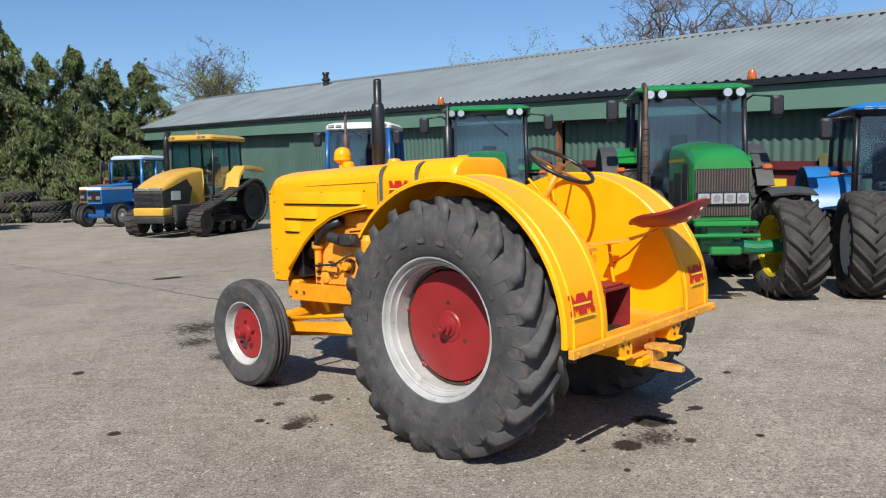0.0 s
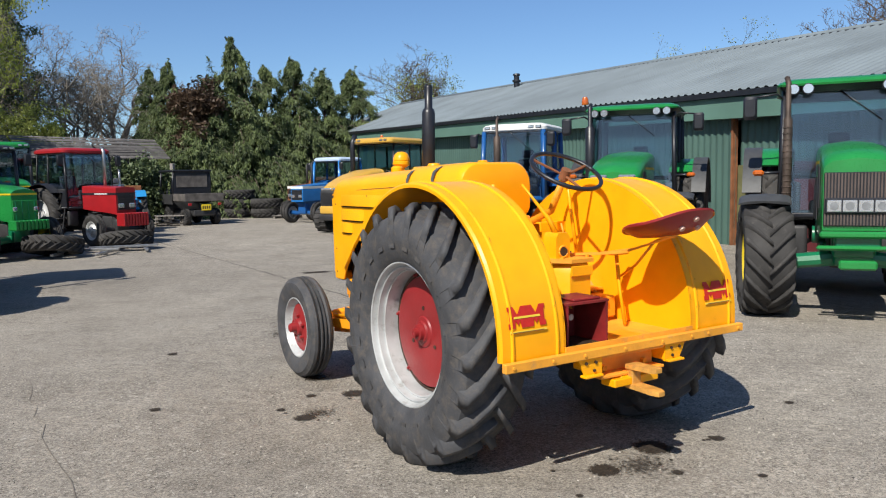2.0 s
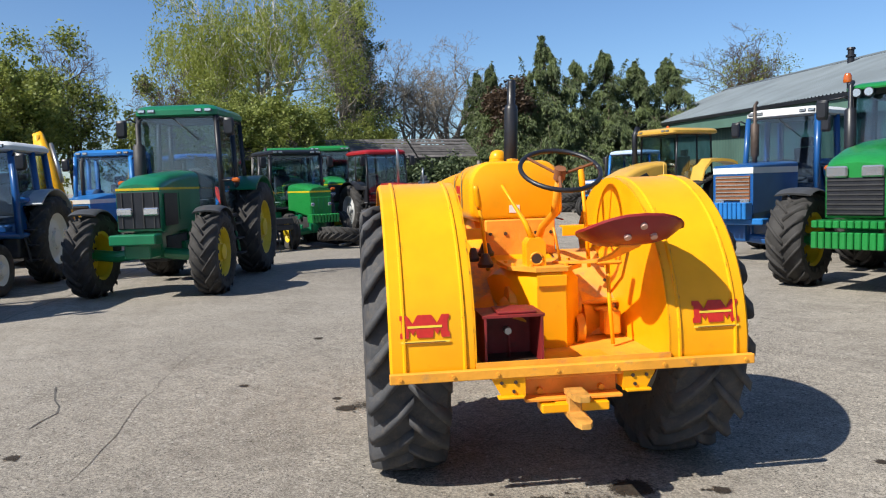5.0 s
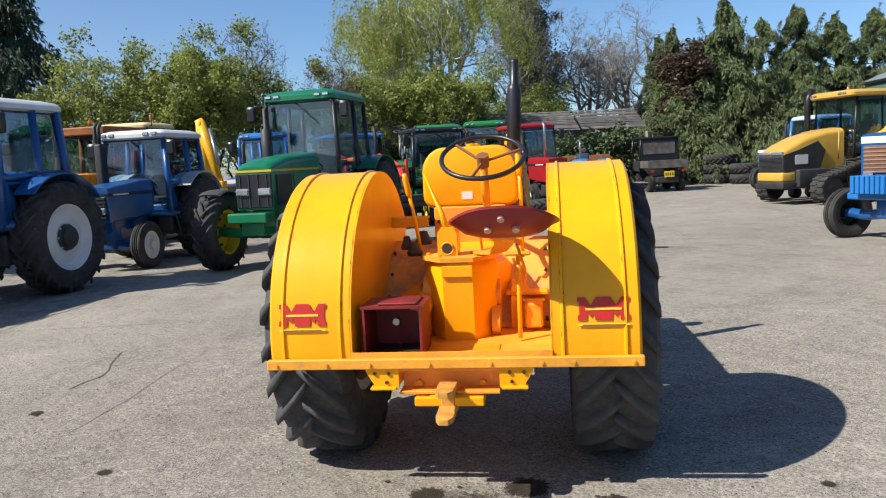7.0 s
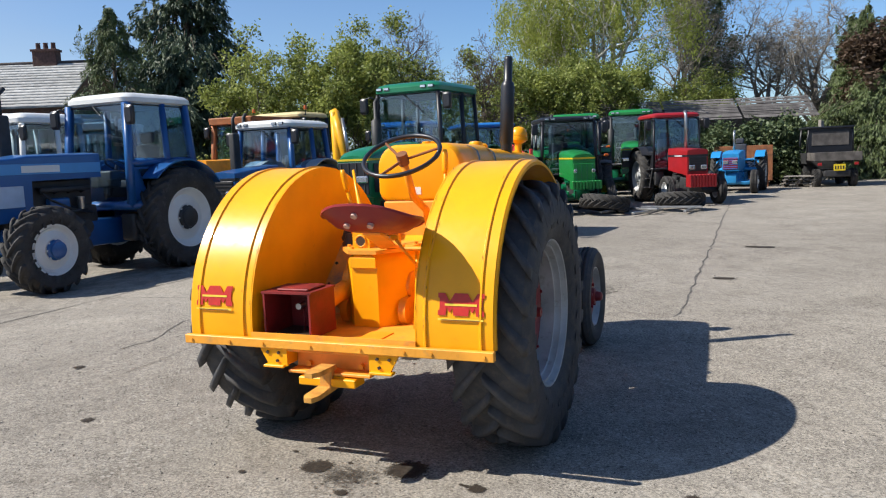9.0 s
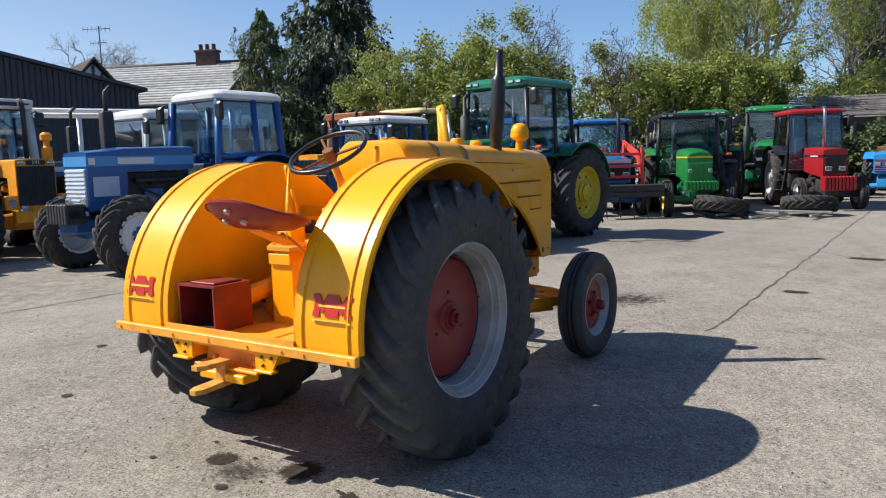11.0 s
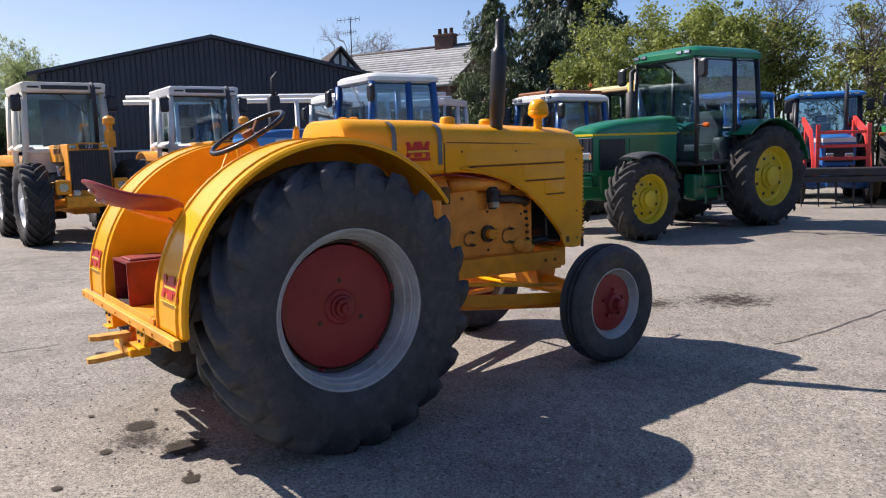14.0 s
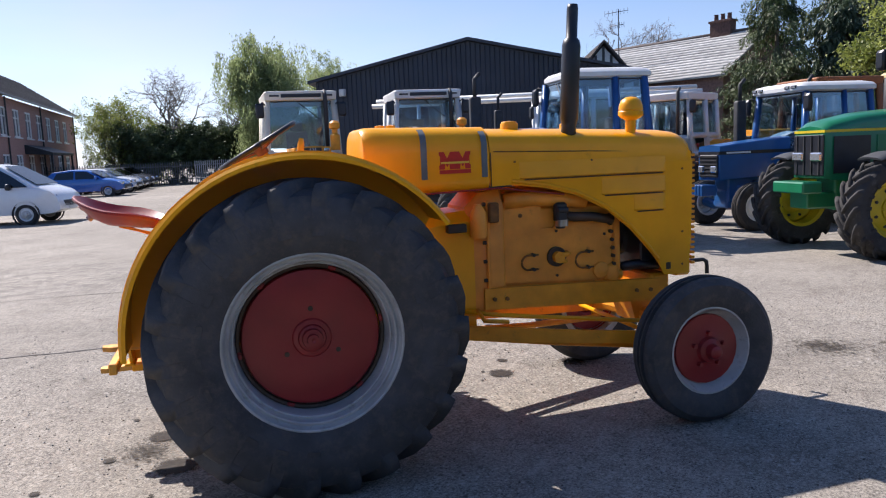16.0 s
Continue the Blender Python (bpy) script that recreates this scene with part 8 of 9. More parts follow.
loose_tyre(-12.2, 14.6, 0.30, 0.66, 0.36, 78, 0, 20, "large lugged tyre lying on the concrete on a rim frame")
loose_tyre(-11.9, 16.75, 0.28, 0.66, 0.34, 80, 0, 50, "large lugged tyre lying beside the red tractor")
for i, (x, y, z, rx) in enumerate([(-18.6, 33.4, 0.24, 90), (-18.6, 33.4, 0.70, 90), (-17.0, 33.2, 0.24, 90), (-17.0, 33.2, 0.70, 90), (-20.2, 33.6, 0.24, 90), (-20.2, 33.6, 0.70, 90), (-18.6, 33.4, 1.14, 90)]):
    loose_tyre(x, y, z, 0.78, 0.44, rx, 0, i * 31, "used tractor tyre stacked flat by the hedge")
bm = B()
for dx, dy, a in ((0, 0, 20), (0.3, 1.0, 40)):
    mm = pose(-11.85 + dx, 15.2 + dy, 0.14, 0, 0, a)
    box(bm, (0, 0, 0), (1.6, 0.08, 0.06), 0.01, mm)
    box(bm, (0.5, 0, -0.06), (0.08, 1.3, 0.06), 0.01, mm)
    box(bm, (-0.5, 0, -0.06), (0.08, 1.3, 0.06), 0.01, mm)
tagged(part("wheel_frame", bm, M_STEEL, None), "bare steel frame lying between loose tyres", "frame")
bm = B()
box(bm, (0, 0, 0.95), (0.06, 2.2, 1.4), 0.01)
for y in (-0.9, 0.9):
    box(bm, (0.1, y, 0.45), (0.06, 0.08, 0.9), 0.01)
tagged(part("steel_sheet", bm, M_RUST, None, "", at(-19.6, 25.6, 130)), "rusty brown steel sheet standing upright", "sheet")


def pallet(x, y, z, rot):
    t = thing("pallet", "weathered wooden pallet on the ground", "pallet", pose(x, y, z, 0, 0, rot), "stacked pallets")
    for k in range(5):
        part("board", box(B(), (0, -0.48 + 0.24 * k, 0.125), (1.2, 0.12, 0.022), 0.003), M_WOODG, t)
    for k in (-1, 0, 1):
        part("bearer", box(B(), (0.5 * k, 0, 0.057), (0.1, 1.0, 0.112), 0.004), M_WOODG, t)


for k in range(3):
    pallet(-18.0 + 0.1 * k, 26.9 - 0.05 * k, 0.14 * k, 35 + 4 * k)
pallet(-15.6, 32.6, 0.0, 10)


# ---- boundary: boarded lean-to and palisades ----
M_WOODD = mat("dark_weathered_wood", (0.115, 0.105, 0.10), 0.9, var=0.35, scale=3, bump=0.4, bscale=30, rand=0.3)


def boarded_wall():
    t = thing("lean_to_shelter", "weathered grey boarded shelter behind the tractors", "shelter")
    a, b = Vector((-24.6, 18.0, 0)), Vector((-19.7, 29.7, 0))
    d = (b - a).normalized()
    n = Vector((-d.y, d.x, 0))
    L = (b - a).length
    rnd = random.Random(8)
    for k in range(13):
        z = 2.80 + 0.07 * k
        o = n * (0.10 * k)
        m = 4
        for q in range(m):
            p0, p1 = a.lerp(b, q / m + 0.004), a.lerp(b, (q + 1) / m - 0.004)
            w = rnd.uniform(-0.012, 0.012)
            bm = B()
            loft(bm, [[p + o + Vector((0, 0, z + w)), p + o + n * 0.022 + Vector((0, 0, z + w)), p + o + n * 0.095 + Vector((0, 0, z + w + 0.052)), p + o + n * 0.07 + Vector((0, 0, z + w + 0.056))] for p in (p0, p1)])
            part("board", bm, M_WOODD, t)
    for k in range(6):
        p = a.lerp(b, k / 5)
        bm = B()
        box(bm, (p.x, p.y, 1.3), (0.16, 0.16, 2.6), 0.01)
        part("post", bm, M_WOODG, t)
    bm = B()
    p0, p1 = a + n * 2.2, b + n * 2.2
    loft(bm, [[p + Vector((0, 0, 0)), p + n * 0.1, p + n * 0.1 + Vector((0, 0, 3.4)), p + Vector((0, 0, 3.4))] for p in (p0, p1)])
    part("back_wall", bm, M_DARK, t)


boarded_wall()


def palisade(p0, p1, h, material, label, pitch=0.16):
    p0, p1 = Vector((*p0, 0)), Vector((*p1, 0))
    t = thing("palisade_fence", label, "fence")
    L = (p1 - p0).length
    n = int(L / pitch)
    ang = math.atan2((p1 - p0).y, (p1 - p0).x)
    pale = None
    for k in range(n):
        p = p0.lerp(p1, (k + 0.5) / n)
        if pale is None:
            bm = B()
            prism(bm, [(-0.034, 0.05), (0.034, 0.05), (0.034, h - 0.08), (0, h), (-0.034, h - 0.08)], -0.012, 0.012)
            pale = part("pale", bm, material, t, at=pose(p.x, p.y, 0, 0, 0, math.degrees(ang)))
        else:
            again(pale, t, pose(p.x, p.y, 0, 0, 0, math.degrees(ang)))
    for z in (0.4, h - 0.35):
        bm = B()
        tube(bm, [p0 + Vector((0, 0.03, z)), p1 + Vector((0, 0.03, z))], 0.03, 4)
        part("fence_rail", bm, material, t)


M_GALV = mat("galvanised", (0.44, 0.45, 0.46), 0.5, metal=0.1, var=0.15, scale=3)
palisade((-21.4, 29.0), (-19.7, 31.0), 1.5, M_WOODG, "grey palisade fence in front of the hedge")
M_GALVD = mat("dull_galvanised", (0.11, 0.12, 0.13), 0.6, var=0.2, scale=3)
palisade((-23.0, -46.5), (-35.05, -39.27), 1.75, M_GALVD, "grey palisade fence across the far end of the yard", 0.17)
palisade((-35.15, -39.21), (-37.5, -37.8), 1.8, M_GALV, "pale galvanised palisade gate at the end of the fence", 0.15)


# ---- trees ----
LEAF = {"conifer_leaf": 0.105, "bronze_leaf": 0.13, "fresh_leaf": 0.062, "bush_leaf": 0.066, "fir_leaf": 0.16, "willow_leaf": 0.12, "ivy_leaf": 0.085}
ASPECT = {"conifer_leaf": 0.20, "fir_leaf": 0.28, "willow_leaf": 0.28, "fresh_leaf": 0.6, "bush_leaf": 0.65, "ivy_leaf": 0.7, "bronze_leaf": 0.5}


def leaves(name, cen, size, total, material, parent, flat=0.0, droop=0.0, seed=1, dirs=None):
    """Many small leaf sprays scattered round the clump centres; dirs: the way the sprays of a clump point."""
    rng = np.random.default_rng(seed)
    cen, size = np.asarray(cen, float), np.asarray(size, float)
    k = int(total)
    pick = rng.integers(0, len(cen), k)
    p = rng.normal(size=(k, 3)) * size[pick][:, None] * 0.5
    p[:, 2] *= 1 - flat
    p += cen[pick]
    nrm = rng.normal(size=(k, 3))
    nrm[:, 2] = np.abs(nrm[:, 2]) + 0.3
    nrm /= np.linalg.norm(nrm, axis=1)[:, None]
    u = np.cross(nrm, rng.normal(size=(k, 3)))
    u /= np.linalg.norm(u, axis=1)[:, None] + 1e-6
    if dirs is not None:
        u = np.asarray(dirs, float)[pick] + (0.5 if material.name in ("conifer_leaf", "fir_leaf") else 0.75) * u
    u[:, 2] -= droop
    u /= np.linalg.norm(u, axis=1)[:, None] + 1e-6
    v = np.cross(nrm, u)
    v /= np.linalg.norm(v, axis=1)[:, None] + 1e-6
    nrm = np.cross(u, v)
    ls = rng.uniform(0.55, 1.35, k)[:, None] * LEAF[material.name]
    a, b = u * ls, v * ls * ASPECT.get(material.name, 0.55)
    quad = np.stack([p - a, p + b * 0.9 - a * 0.1, p + a, p - b * 0.9 - a * 0.1], 1)
    bend = nrm * ls * 0.25
    quad[:, 0] -= bend
    quad[:, 2] -= bend
    me = bpy.data.meshes.new(name)
    me.vertices.add(k * 4)
    me.vertices.foreach_set("co", quad.reshape(-1).astype(np.float32))
    me.loops.add(k * 4)
    me.loops.foreach_set("vertex_index", np.arange(k * 4, dtype=np.int32))
    me.polygons.add(k)
    me.polygons.foreach_set("loop_start", np.arange(k, dtype=np.int32) * 4)
    me.update()
    me.materials.append(material)
    ob = new(name, me)
    ob.parent = parent
    return ob


def limbs(rnd, base, top, r, levels, kids, bm, tips, spread=0.75, up=0.25, wob=0.12, minr=0.006, keep=(0.42, 0.68)):
    """A limb from base to top with wobble, then side limbs from it; collects twig ends."""
    base, top = Vector(base), Vector(top)
    L = (top - base).length
    n = 5 if levels > 2 else (3 if levels > 1 else 2)
    pts = [base]
    for k in range(1, n + 1):
        p = base.lerp(top, k / n)
        if k < n:
            p += Vector((rnd.gauss(0, 1), rnd.gauss(0, 1), rnd.gauss(0, 0.5))) * L * wob * 0.35
        pts.append(p)
    tube(bm, pts, r, 6 if levels > 3 else (4 if levels > 2 else 3), rads=[max(minr, r * (1 - 0.72 * k / n)) for k in range(n + 1)])
    if levels <= 1:
        tips.append(pts[-1])
        return
    for j in range(kids):
        f = 0.25 + 0.75 * (j + rnd.random()) / kids
        i = min(n - 1, int(f * n))
        o = pts[i].lerp(pts[i + 1], f * n - i)
        d = (pts[i + 1] - pts[i]).normalized()
        side = Vector((rnd.gauss(0, 1), rnd.gauss(0, 1), rnd.gauss(0, 0.4)))
        side = (side - d * side.dot(d)).normalized()
        dr = (d * (1 - spread) + side * spread + Vector((0, 0, up))).normalized()
        ll = L * rnd.uniform(*keep) * (1.15 - 0.45 * f)
        limbs(rnd, o, o + dr * ll, max(minr, r * 0.55 * (1 - 0.35 * f)), levels - 1, kids, bm, tips, spread, up, wob, minr, keep)


def frame_of_tree(rnd, h, w, bm, tips, levels, kids, fork=0.3, minr=0.008, stem=None, spread=0.55, up=0.35, thick=0.010):
    """Stem that forks into rising main limbs."""
    tube(stem or bm, [(0, 0, -0.1), (rnd.gauss(0, 0.05), rnd.gauss(0, 0.05), h * fork * 0.5), (0, 0, h * fork), (rnd.gauss(0, 0.2), rnd.gauss(0, 0.2), h * 0.62)], 0.1, 8, rads=[h * 0.022, h * 0.018, h * 0.015, h * 0.008])
    m = 7
    a0 = rnd.uniform(0, 6.28)
    for k in range(m):
        a = a0 + 6.28 * k / m + rnd.gauss(0, 0.25)
        z0 = h * (fork * 0.7 + 0.3 * k / m)
        e = rnd.uniform(0.35, 1.0)
        limbs(rnd, (0, 0, z0), (math.cos(a) * w / 2 * e * 0.8, math.sin(a) * w / 2 * e * 0.8, min(h, z0 + (h - z0) * rnd.uniform(0.75, 1.0) * (1.15 - 0.35 * e))), h * thick, levels, kids, bm, tips, spread, up, 0.16, minr)


def lumpy(rnd, n, w, z0, z1, lobes=9):
    """Clump centres over an uneven crown made of several lobes."""
    cen = []
    hh = (z1 - z0) / 2
    lob = []
    for k in range(lobes):
        a, e = rnd.uniform(0, 6.28), rnd.uniform(0.25, 0.62)
        zz = z0 + hh * rnd.uniform(0.35, 1.55)
        lob.append((math.cos(a) * w / 2 * e, math.sin(a) * w / 2 * e, zz, rnd.uniform(0.24, 0.44) * w, rnd.uniform(0.20, 0.34) * (z1 - z0)))
    for k in range(n):
        x, y, z, r, rz = rnd.choice(lob)
        d = Vector((rnd.gauss(0, 1), rnd.gauss(0, 1), rnd.gauss(0, 1))).normalized() * rnd.uniform(0.55, 1.02) ** 0.6
        cen.append((x + d.x * r, y + d.y * r, max(0.1, min(z1 * rnd.uniform(0.9, 1.0), z + d.z * rz))))
    return cen


def fit_to(bm, tips, h, w, stem=None):
    """Squeezes a grown frame into its height and width."""
    mz = max(v.co.z for v in bm.verts)
    rr = sorted(math.hypot(p.x, p.y) for p in tips)
    kz, kx = h / mz, (w / 2) / max(0.2, rr[int(len(rr) * 0.93)])
    for v in list(bm.verts) + (list(stem.verts) if stem else []):
        f = min(1.0, max(0.0, v.co.z / (h * 0.25)))
        v.co = (v.co.x * (1 + (kx - 1) * f), v.co.y * (1 + (kx - 1) * f), v.co.z * kz)
    return [Vector((p.x * kx, p.y * kx, p.z * kz)) for p in tips]


def tree(kind, x, y, h, w, seed, label, leafmat=None, bark=None, n=1.0, base=0.15, group="yard trees"):
    rnd = random.Random(seed)
    t = thing("tree", label, "tree", pose(x, y, 0), group)
    bm = B()
    tips = []
    if kind == "bare":
        stem = B()
        frame_of_tree(rnd, h, w, bm, tips, 5, 5 if seed in (41, 43, 47, 53, 153) else 4, 0.22, 0.010 if seed in (41, 43, 47, 53, 153) else 0.008, stem, 0.66, 0.20, 0.0135)
        tips = fit_to(bm, tips, h, w, stem)
        part("trunk", stem, bark or M_BARKG, t)
        tagged(part("branchwork", bm, bark or M_BARKG, t, "fine bare branches and twigs"), kind="stuff")
        if leafmat:
            leaves("crown", [tuple(p) for p in tips], [0.25] * len(tips), 9000 * n, leafmat, t, seed=seed)
        return t
    if kind in ("willow", "birch"):
        frame_of_tree(rnd, h, w, bm, tips, 4, 4, 0.3, 0.008)
        tips = fit_to(bm, tips, h, w)
        part("trunk", bm, bark or M_BARK, t)
        cen, size, dirs = [], [], []
        if kind == "birch":
            for k in range(3):
                bend = rnd.uniform(-0.5, 0.5)
                stem = [(k * 0.7 - 0.7, bend * f * f + 0.3 * k, h * f) for f in (0, 0.25, 0.5, 0.75, 0.97)]
                part("stem", tube(B(), stem, 0.1, 7, rads=[0.15, 0.13, 0.10, 0.06, 0.015]), bark or M_BARK, t)
        reach = 1.0 if kind == "birch" else 1.6
        loose = 0.45 if kind == "birch" else 0.25
        for k in range(620):
            p = rnd.choice(tips)
            if p.z < h * 0.22:
                continue
            px, py = p.x + rnd.gauss(0, loose), p.y + rnd.gauss(0, loose)
            for j in range(int(reach * rnd.randint(3, 12))):
                cen.append((px * (1 + 0.012 * j) + rnd.gauss(0, 0.07), py * (1 + 0.012 * j) + rnd.gauss(0, 0.07), p.z + 0.15 - 0.19 * j))
                size.append(rnd.uniform(0.10, 0.34))
                dirs.append((rnd.gauss(0, 0.35), rnd.gauss(0, 0.35), -1))
        leaves("crown", cen, size, n * 24000, leafmat, t, seed=seed, droop=0.3, dirs=dirs)
        return t
    if kind == "round":
        frame_of_tree(rnd, h * 0.92, w, bm, tips, 4, 3, 0.2, 0.008)
        tips = fit_to(bm, tips, h * 1.02, w * 0.95)
        part("trunk", bm, bark or M_BARK, t)
        cen = lumpy(rnd, 260, w, h * base, h * 0.97)
        size = [rnd.uniform(0.16, 0.62) * (0.5 + h / 16) for _ in cen]
        cen += [tuple(p) for p in tips]
        size += [0.35] * len(tips)
        leaves("crown", cen, size, n * 36000, leafmat, t, seed=seed, droop=0.1)
        return t
    # conifers: boughs of hanging fronds, uneven all round, feathery leader
    tube(bm, [(0, 0, -0.1), (0, 0, h * 0.5), (0, 0, h * 0.97)], 0.1, 8, rads=[h * 0.018, h * 0.012, 0.02])
    cen, size, dirs = [], [], []
    ph = [rnd.uniform(0, 6.28) for _ in range(6)]
    tops = [(0.0, 0.0, h)] + [(math.cos(a) * w * e, math.sin(a) * w * e, h * q) for a, e, q in [(rnd.uniform(0, 6.28), rnd.uniform(0.10, 0.24), rnd.uniform(0.72, 0.95)) for _ in range(3)]]
    boughs = int(h * (8 + 1.5 * w))
    for k in range(boughs):
        z = h * (base * 0.4 + (1 - base * 0.4) * rnd.random() ** 1.15 * 0.97)
        f = 1 - z / h
        a = rnd.uniform(0, 6.28)
        lump = 1 + 0.20 * math.sin(2 * a + 0.8 * z + ph[0]) + 0.16 * math.sin(3 * a - 1.3 * z + ph[1]) + 0.14 * math.sin(5 * a + 2.1 * z + ph[2])
        rr = (w / 2) * min(1.0, (f * 1.22) ** 1.05) * lump * rnd.uniform(0.55, 1.18) + 0.10
        rise = rnd.uniform(0.05, 0.34) * rr
        dz = rr * rnd.uniform(0.15, 0.48)
        c, s = math.cos(a), math.sin(a)
        tube(bm, [(0, 0, z), (c * rr * 0.6, s * rr * 0.6, z + rise), (c * rr, s * rr, z + rise - dz)], 0.02, 3, rads=[0.03, 0.018, 0.006])
        for q in (0.48, 0.64, 0.78, 0.90, 1.0):
            hang = rnd.randint(1, 3)
            for e in (-1, 0, 1):
                wide = e * 0.24 * rr * (1.15 - q * 0.6) * rnd.uniform(0.5, 1.3)
                for d in range(hang):
                    cen.append((c * rr * q - s * wide, s * rr * q + c * wide, z + rise - dz * max(0, q - 0.5) * 1.9 - 0.12 * abs(e) - 0.17 * d))
                    size.append(rnd.uniform(0.07, 0.19) * (0.6 + 0.35 * min(1.5, rr / 1.8)))
                    dirs.append((c * 0.5 - s * e * 0.4, s * 0.5 + c * e * 0.4, -0.35 - 0.45 * d))
    # nodding leaders
    for x_, y_, z_ in tops:
        nx, ny = rnd.gauss(0, 0.28), rnd.gauss(0, 0.28)
        for k in range(12):
            u = k / 11
            cen.append((x_ + nx * (1 - u) ** 2, y_ + ny * (1 - u) ** 2, z_ - 0.13 * k - 0.10 * (1 - u) ** 3))
            size.append(0.06 + 0.022 * k)
            dirs.append((rnd.gauss(nx, 0.5), rnd.gauss(ny, 0.5), -0.35))
    part("trunk", bm, bark or M_BARK, t)
    leaves("crown", cen, size, n * 26000, leafmat, t, seed=seed, flat=0.35, droop=0.25, dirs=dirs)
    return t


M_BARKW = mat("pale_birch_bark", (0.50, 0.47, 0.42), 0.85, var=0.3, scale=5, bump=0.3, bscale=20)
M_BARKP = mat("pale_twig_bark", (0.22, 0.195, 0.165), 0.9, var=0.25, scale=5)
CON = "tall green conifer in the boundary hedge"
for i, (x, y, h, w) in enumerate([(-22.4, 34.3, 5.8, 4.6), (-21.4, 35.3, 7.0, 5.2), (-20.6, 36.7, 9.2, 5.0), (-19.8, 38.4, 7.9, 5.0), (-18.8, 39.9, 8.5, 5.2), (-17.8, 41.8, 8.0, 5.2), (-16.9, 43.8, 8.3, 5.4), (-20.8, 34.4, 4.6, 4.4), (-19.6, 36.6, 5.6, 4.4), (-18.0, 39.0, 5.8, 4.6), (-22.8, 38.2, 7.6, 3.6), (-24.4, 40.4, 7.8, 4.0), (-29.0, 42.5, 9.3, 4.4), (-32.5, 45.5, 9.4, 4.4)]):
    tree("conifer", x, y, h * 1.04, w * 1.3, 10 + i, CON, L_CONIF, n=2.6, base=0.0, group="conifer hedge")
tree("round", -21.75, 34.6, 6.7, 2.15, 40, "bronze-leaved shrub in the boundary hedge", L_BROWN, n=0.30, base=0.66)
tree("bare", -15.6, 52.7, 11.2, 6.5, 41, "leafless tree with fine twigs behind the shed", None, M_BARK)
tree("round", -14.6, 51.5, 10.0, 6.0, 42, "budding tree behind the shed roof", L_BUSH, n=0.12)
tree("bare", 13.2, 43.0, 13.2, 8.7, 43, "large leafless tree behind the shed roof", None, M_BARK)
tree("bare", 17.5, 41.0, 12.4, 8.0, 44, "large leafless tree behind the shed roof", None, M_BARK)
tree("round", 7.1, 59.6, 12.6, 6.0, 45, "sparse budding tree behind the shed roof", L_BUSH, n=0.10)
tree("round", 3.0, 60.0, 11.6, 5.0, 46, "sparse budding tree behind the shed roof", L_BUSH, n=0.08)
tree("bare", -36.6, 46.8, 13.4, 9.0, 47, "leafless tree at the boundary", None, M_BARKP)
tree("bare", -31.5, 46.5, 9.6, 7.0, 48, "leafless bush tree at the boundary", None, M_BARKP)
tree("bare", -28.5, 47.5, 9.0, 7.0, 49, "leafless bush tree at the boundary", None, M_BARKP)
tree("birch", -33.9, 27.8, 14.5, 10.5, 50, "tall birch with drooping fresh yellow-green leaves", L_BIRCH, M_BARKW, n=1.5)
tree("birch", -36.5, 26.2, 12.5, 6.0, 51, "birch with drooping fresh yellow-green leaves", L_BIRCH, M_BARKW, n=0.9)
tree("round", -31.0, 24.5, 7.0, 7.0, 52, "light green hawthorn bush tree", L_BUSH, n=0.9)
tree("bare", -35.4, 34.8, 14.0, 6.0, 53, "ivy-clad leafless tree at the boundary", None, M_BARKP)
tree("bare", -34.0, 40.0, 11.5, 8.0, 153, "leafless pale twigged tree at the boundary", None, M_BARKP)
for i, (x, y, h) in enumerate([(-23.2, 20.6, 2.5), (-22.3, 23.4, 2.3), (-21.3, 25.8, 2.4), (-20.6, 28.0, 2.7)]):
    tree("round", x, y, h, 2.6, 120 + i, "dark green bush under the shelter", L_DARK, n=0.3, base=0.0)
tree("round", -36.6, 36.6, 14.2, 4.2, 54, "dense dark green ivy growing up a tall trunk", L_DARK, n=0.7, base=0.3)
tree("round", -30.0, 31.6, 5.6, 7.0, 55, "green bush behind the shelter", L_BUSH, n=0.7)
tree("round", -25.6, 11.6, 6.9, 5.0, 56, "bright green leafy hedge tree", L_BUSH, n=1.0, base=0.05)
tree("round", -27.2, 8.2, 6.7, 5.6, 57, "bright green leafy hedge tree", L_BUSH, n=1.0, base=0.05)
tree("bare", -28.0, 14.3, 8.2, 3.4, 58, "leafless tree among the hedge", None, M_BARK)
tree("round", -28.4, 13.6, 6.6, 4.6, 59, "half-budded hedge tree with sparse leaves", L_BUSH, n=0.4, base=0.1)
tree("round", -26.2, 18.6, 6.0, 6.0, 60, "bright green leafy hedge tree", L_BUSH, n=1.1, base=0.05)
tree("round", -24.6, 22.6, 5.4, 5.4, 61, "bright green leafy hedge tree", L_BUSH, n=1.0, base=0.05)
tree("bare", -24.3, 16.6, 6.8, 3.0, 62, "thin leafless tree in the hedge", None, M_BARK)
tree("conifer", -43.2, 5.6, 15.6, 12.0, 63, "tall dark green fir tree", L_FIR, n=2.6, base=0.1)
tree("conifer", -36.6, 1.8, 9.8, 8.0, 64, "green conifer beside the house", L_CONIF, n=2.2, base=0.1)
tree("conifer", -36.4, 4.8, 7.8, 6.4, 65, "green conifer beside the house", L_FIR, n=1.5, base=0.1)
tree("willow", -37.4, -33.6, 10.6, 5.0, 66, "weeping willow in fresh leaf", L_WILLOW, n=1.3)
tree("willow", -36.4, -32.2, 7.2, 4.6, 67, "weeping willow in fresh leaf", L_WILLOW, n=0.8)
tree("round", -51.5, -38.8, 11.0, 5.6, 68, "round tree in fresh leaf", L_WILLOW, n=0.8)
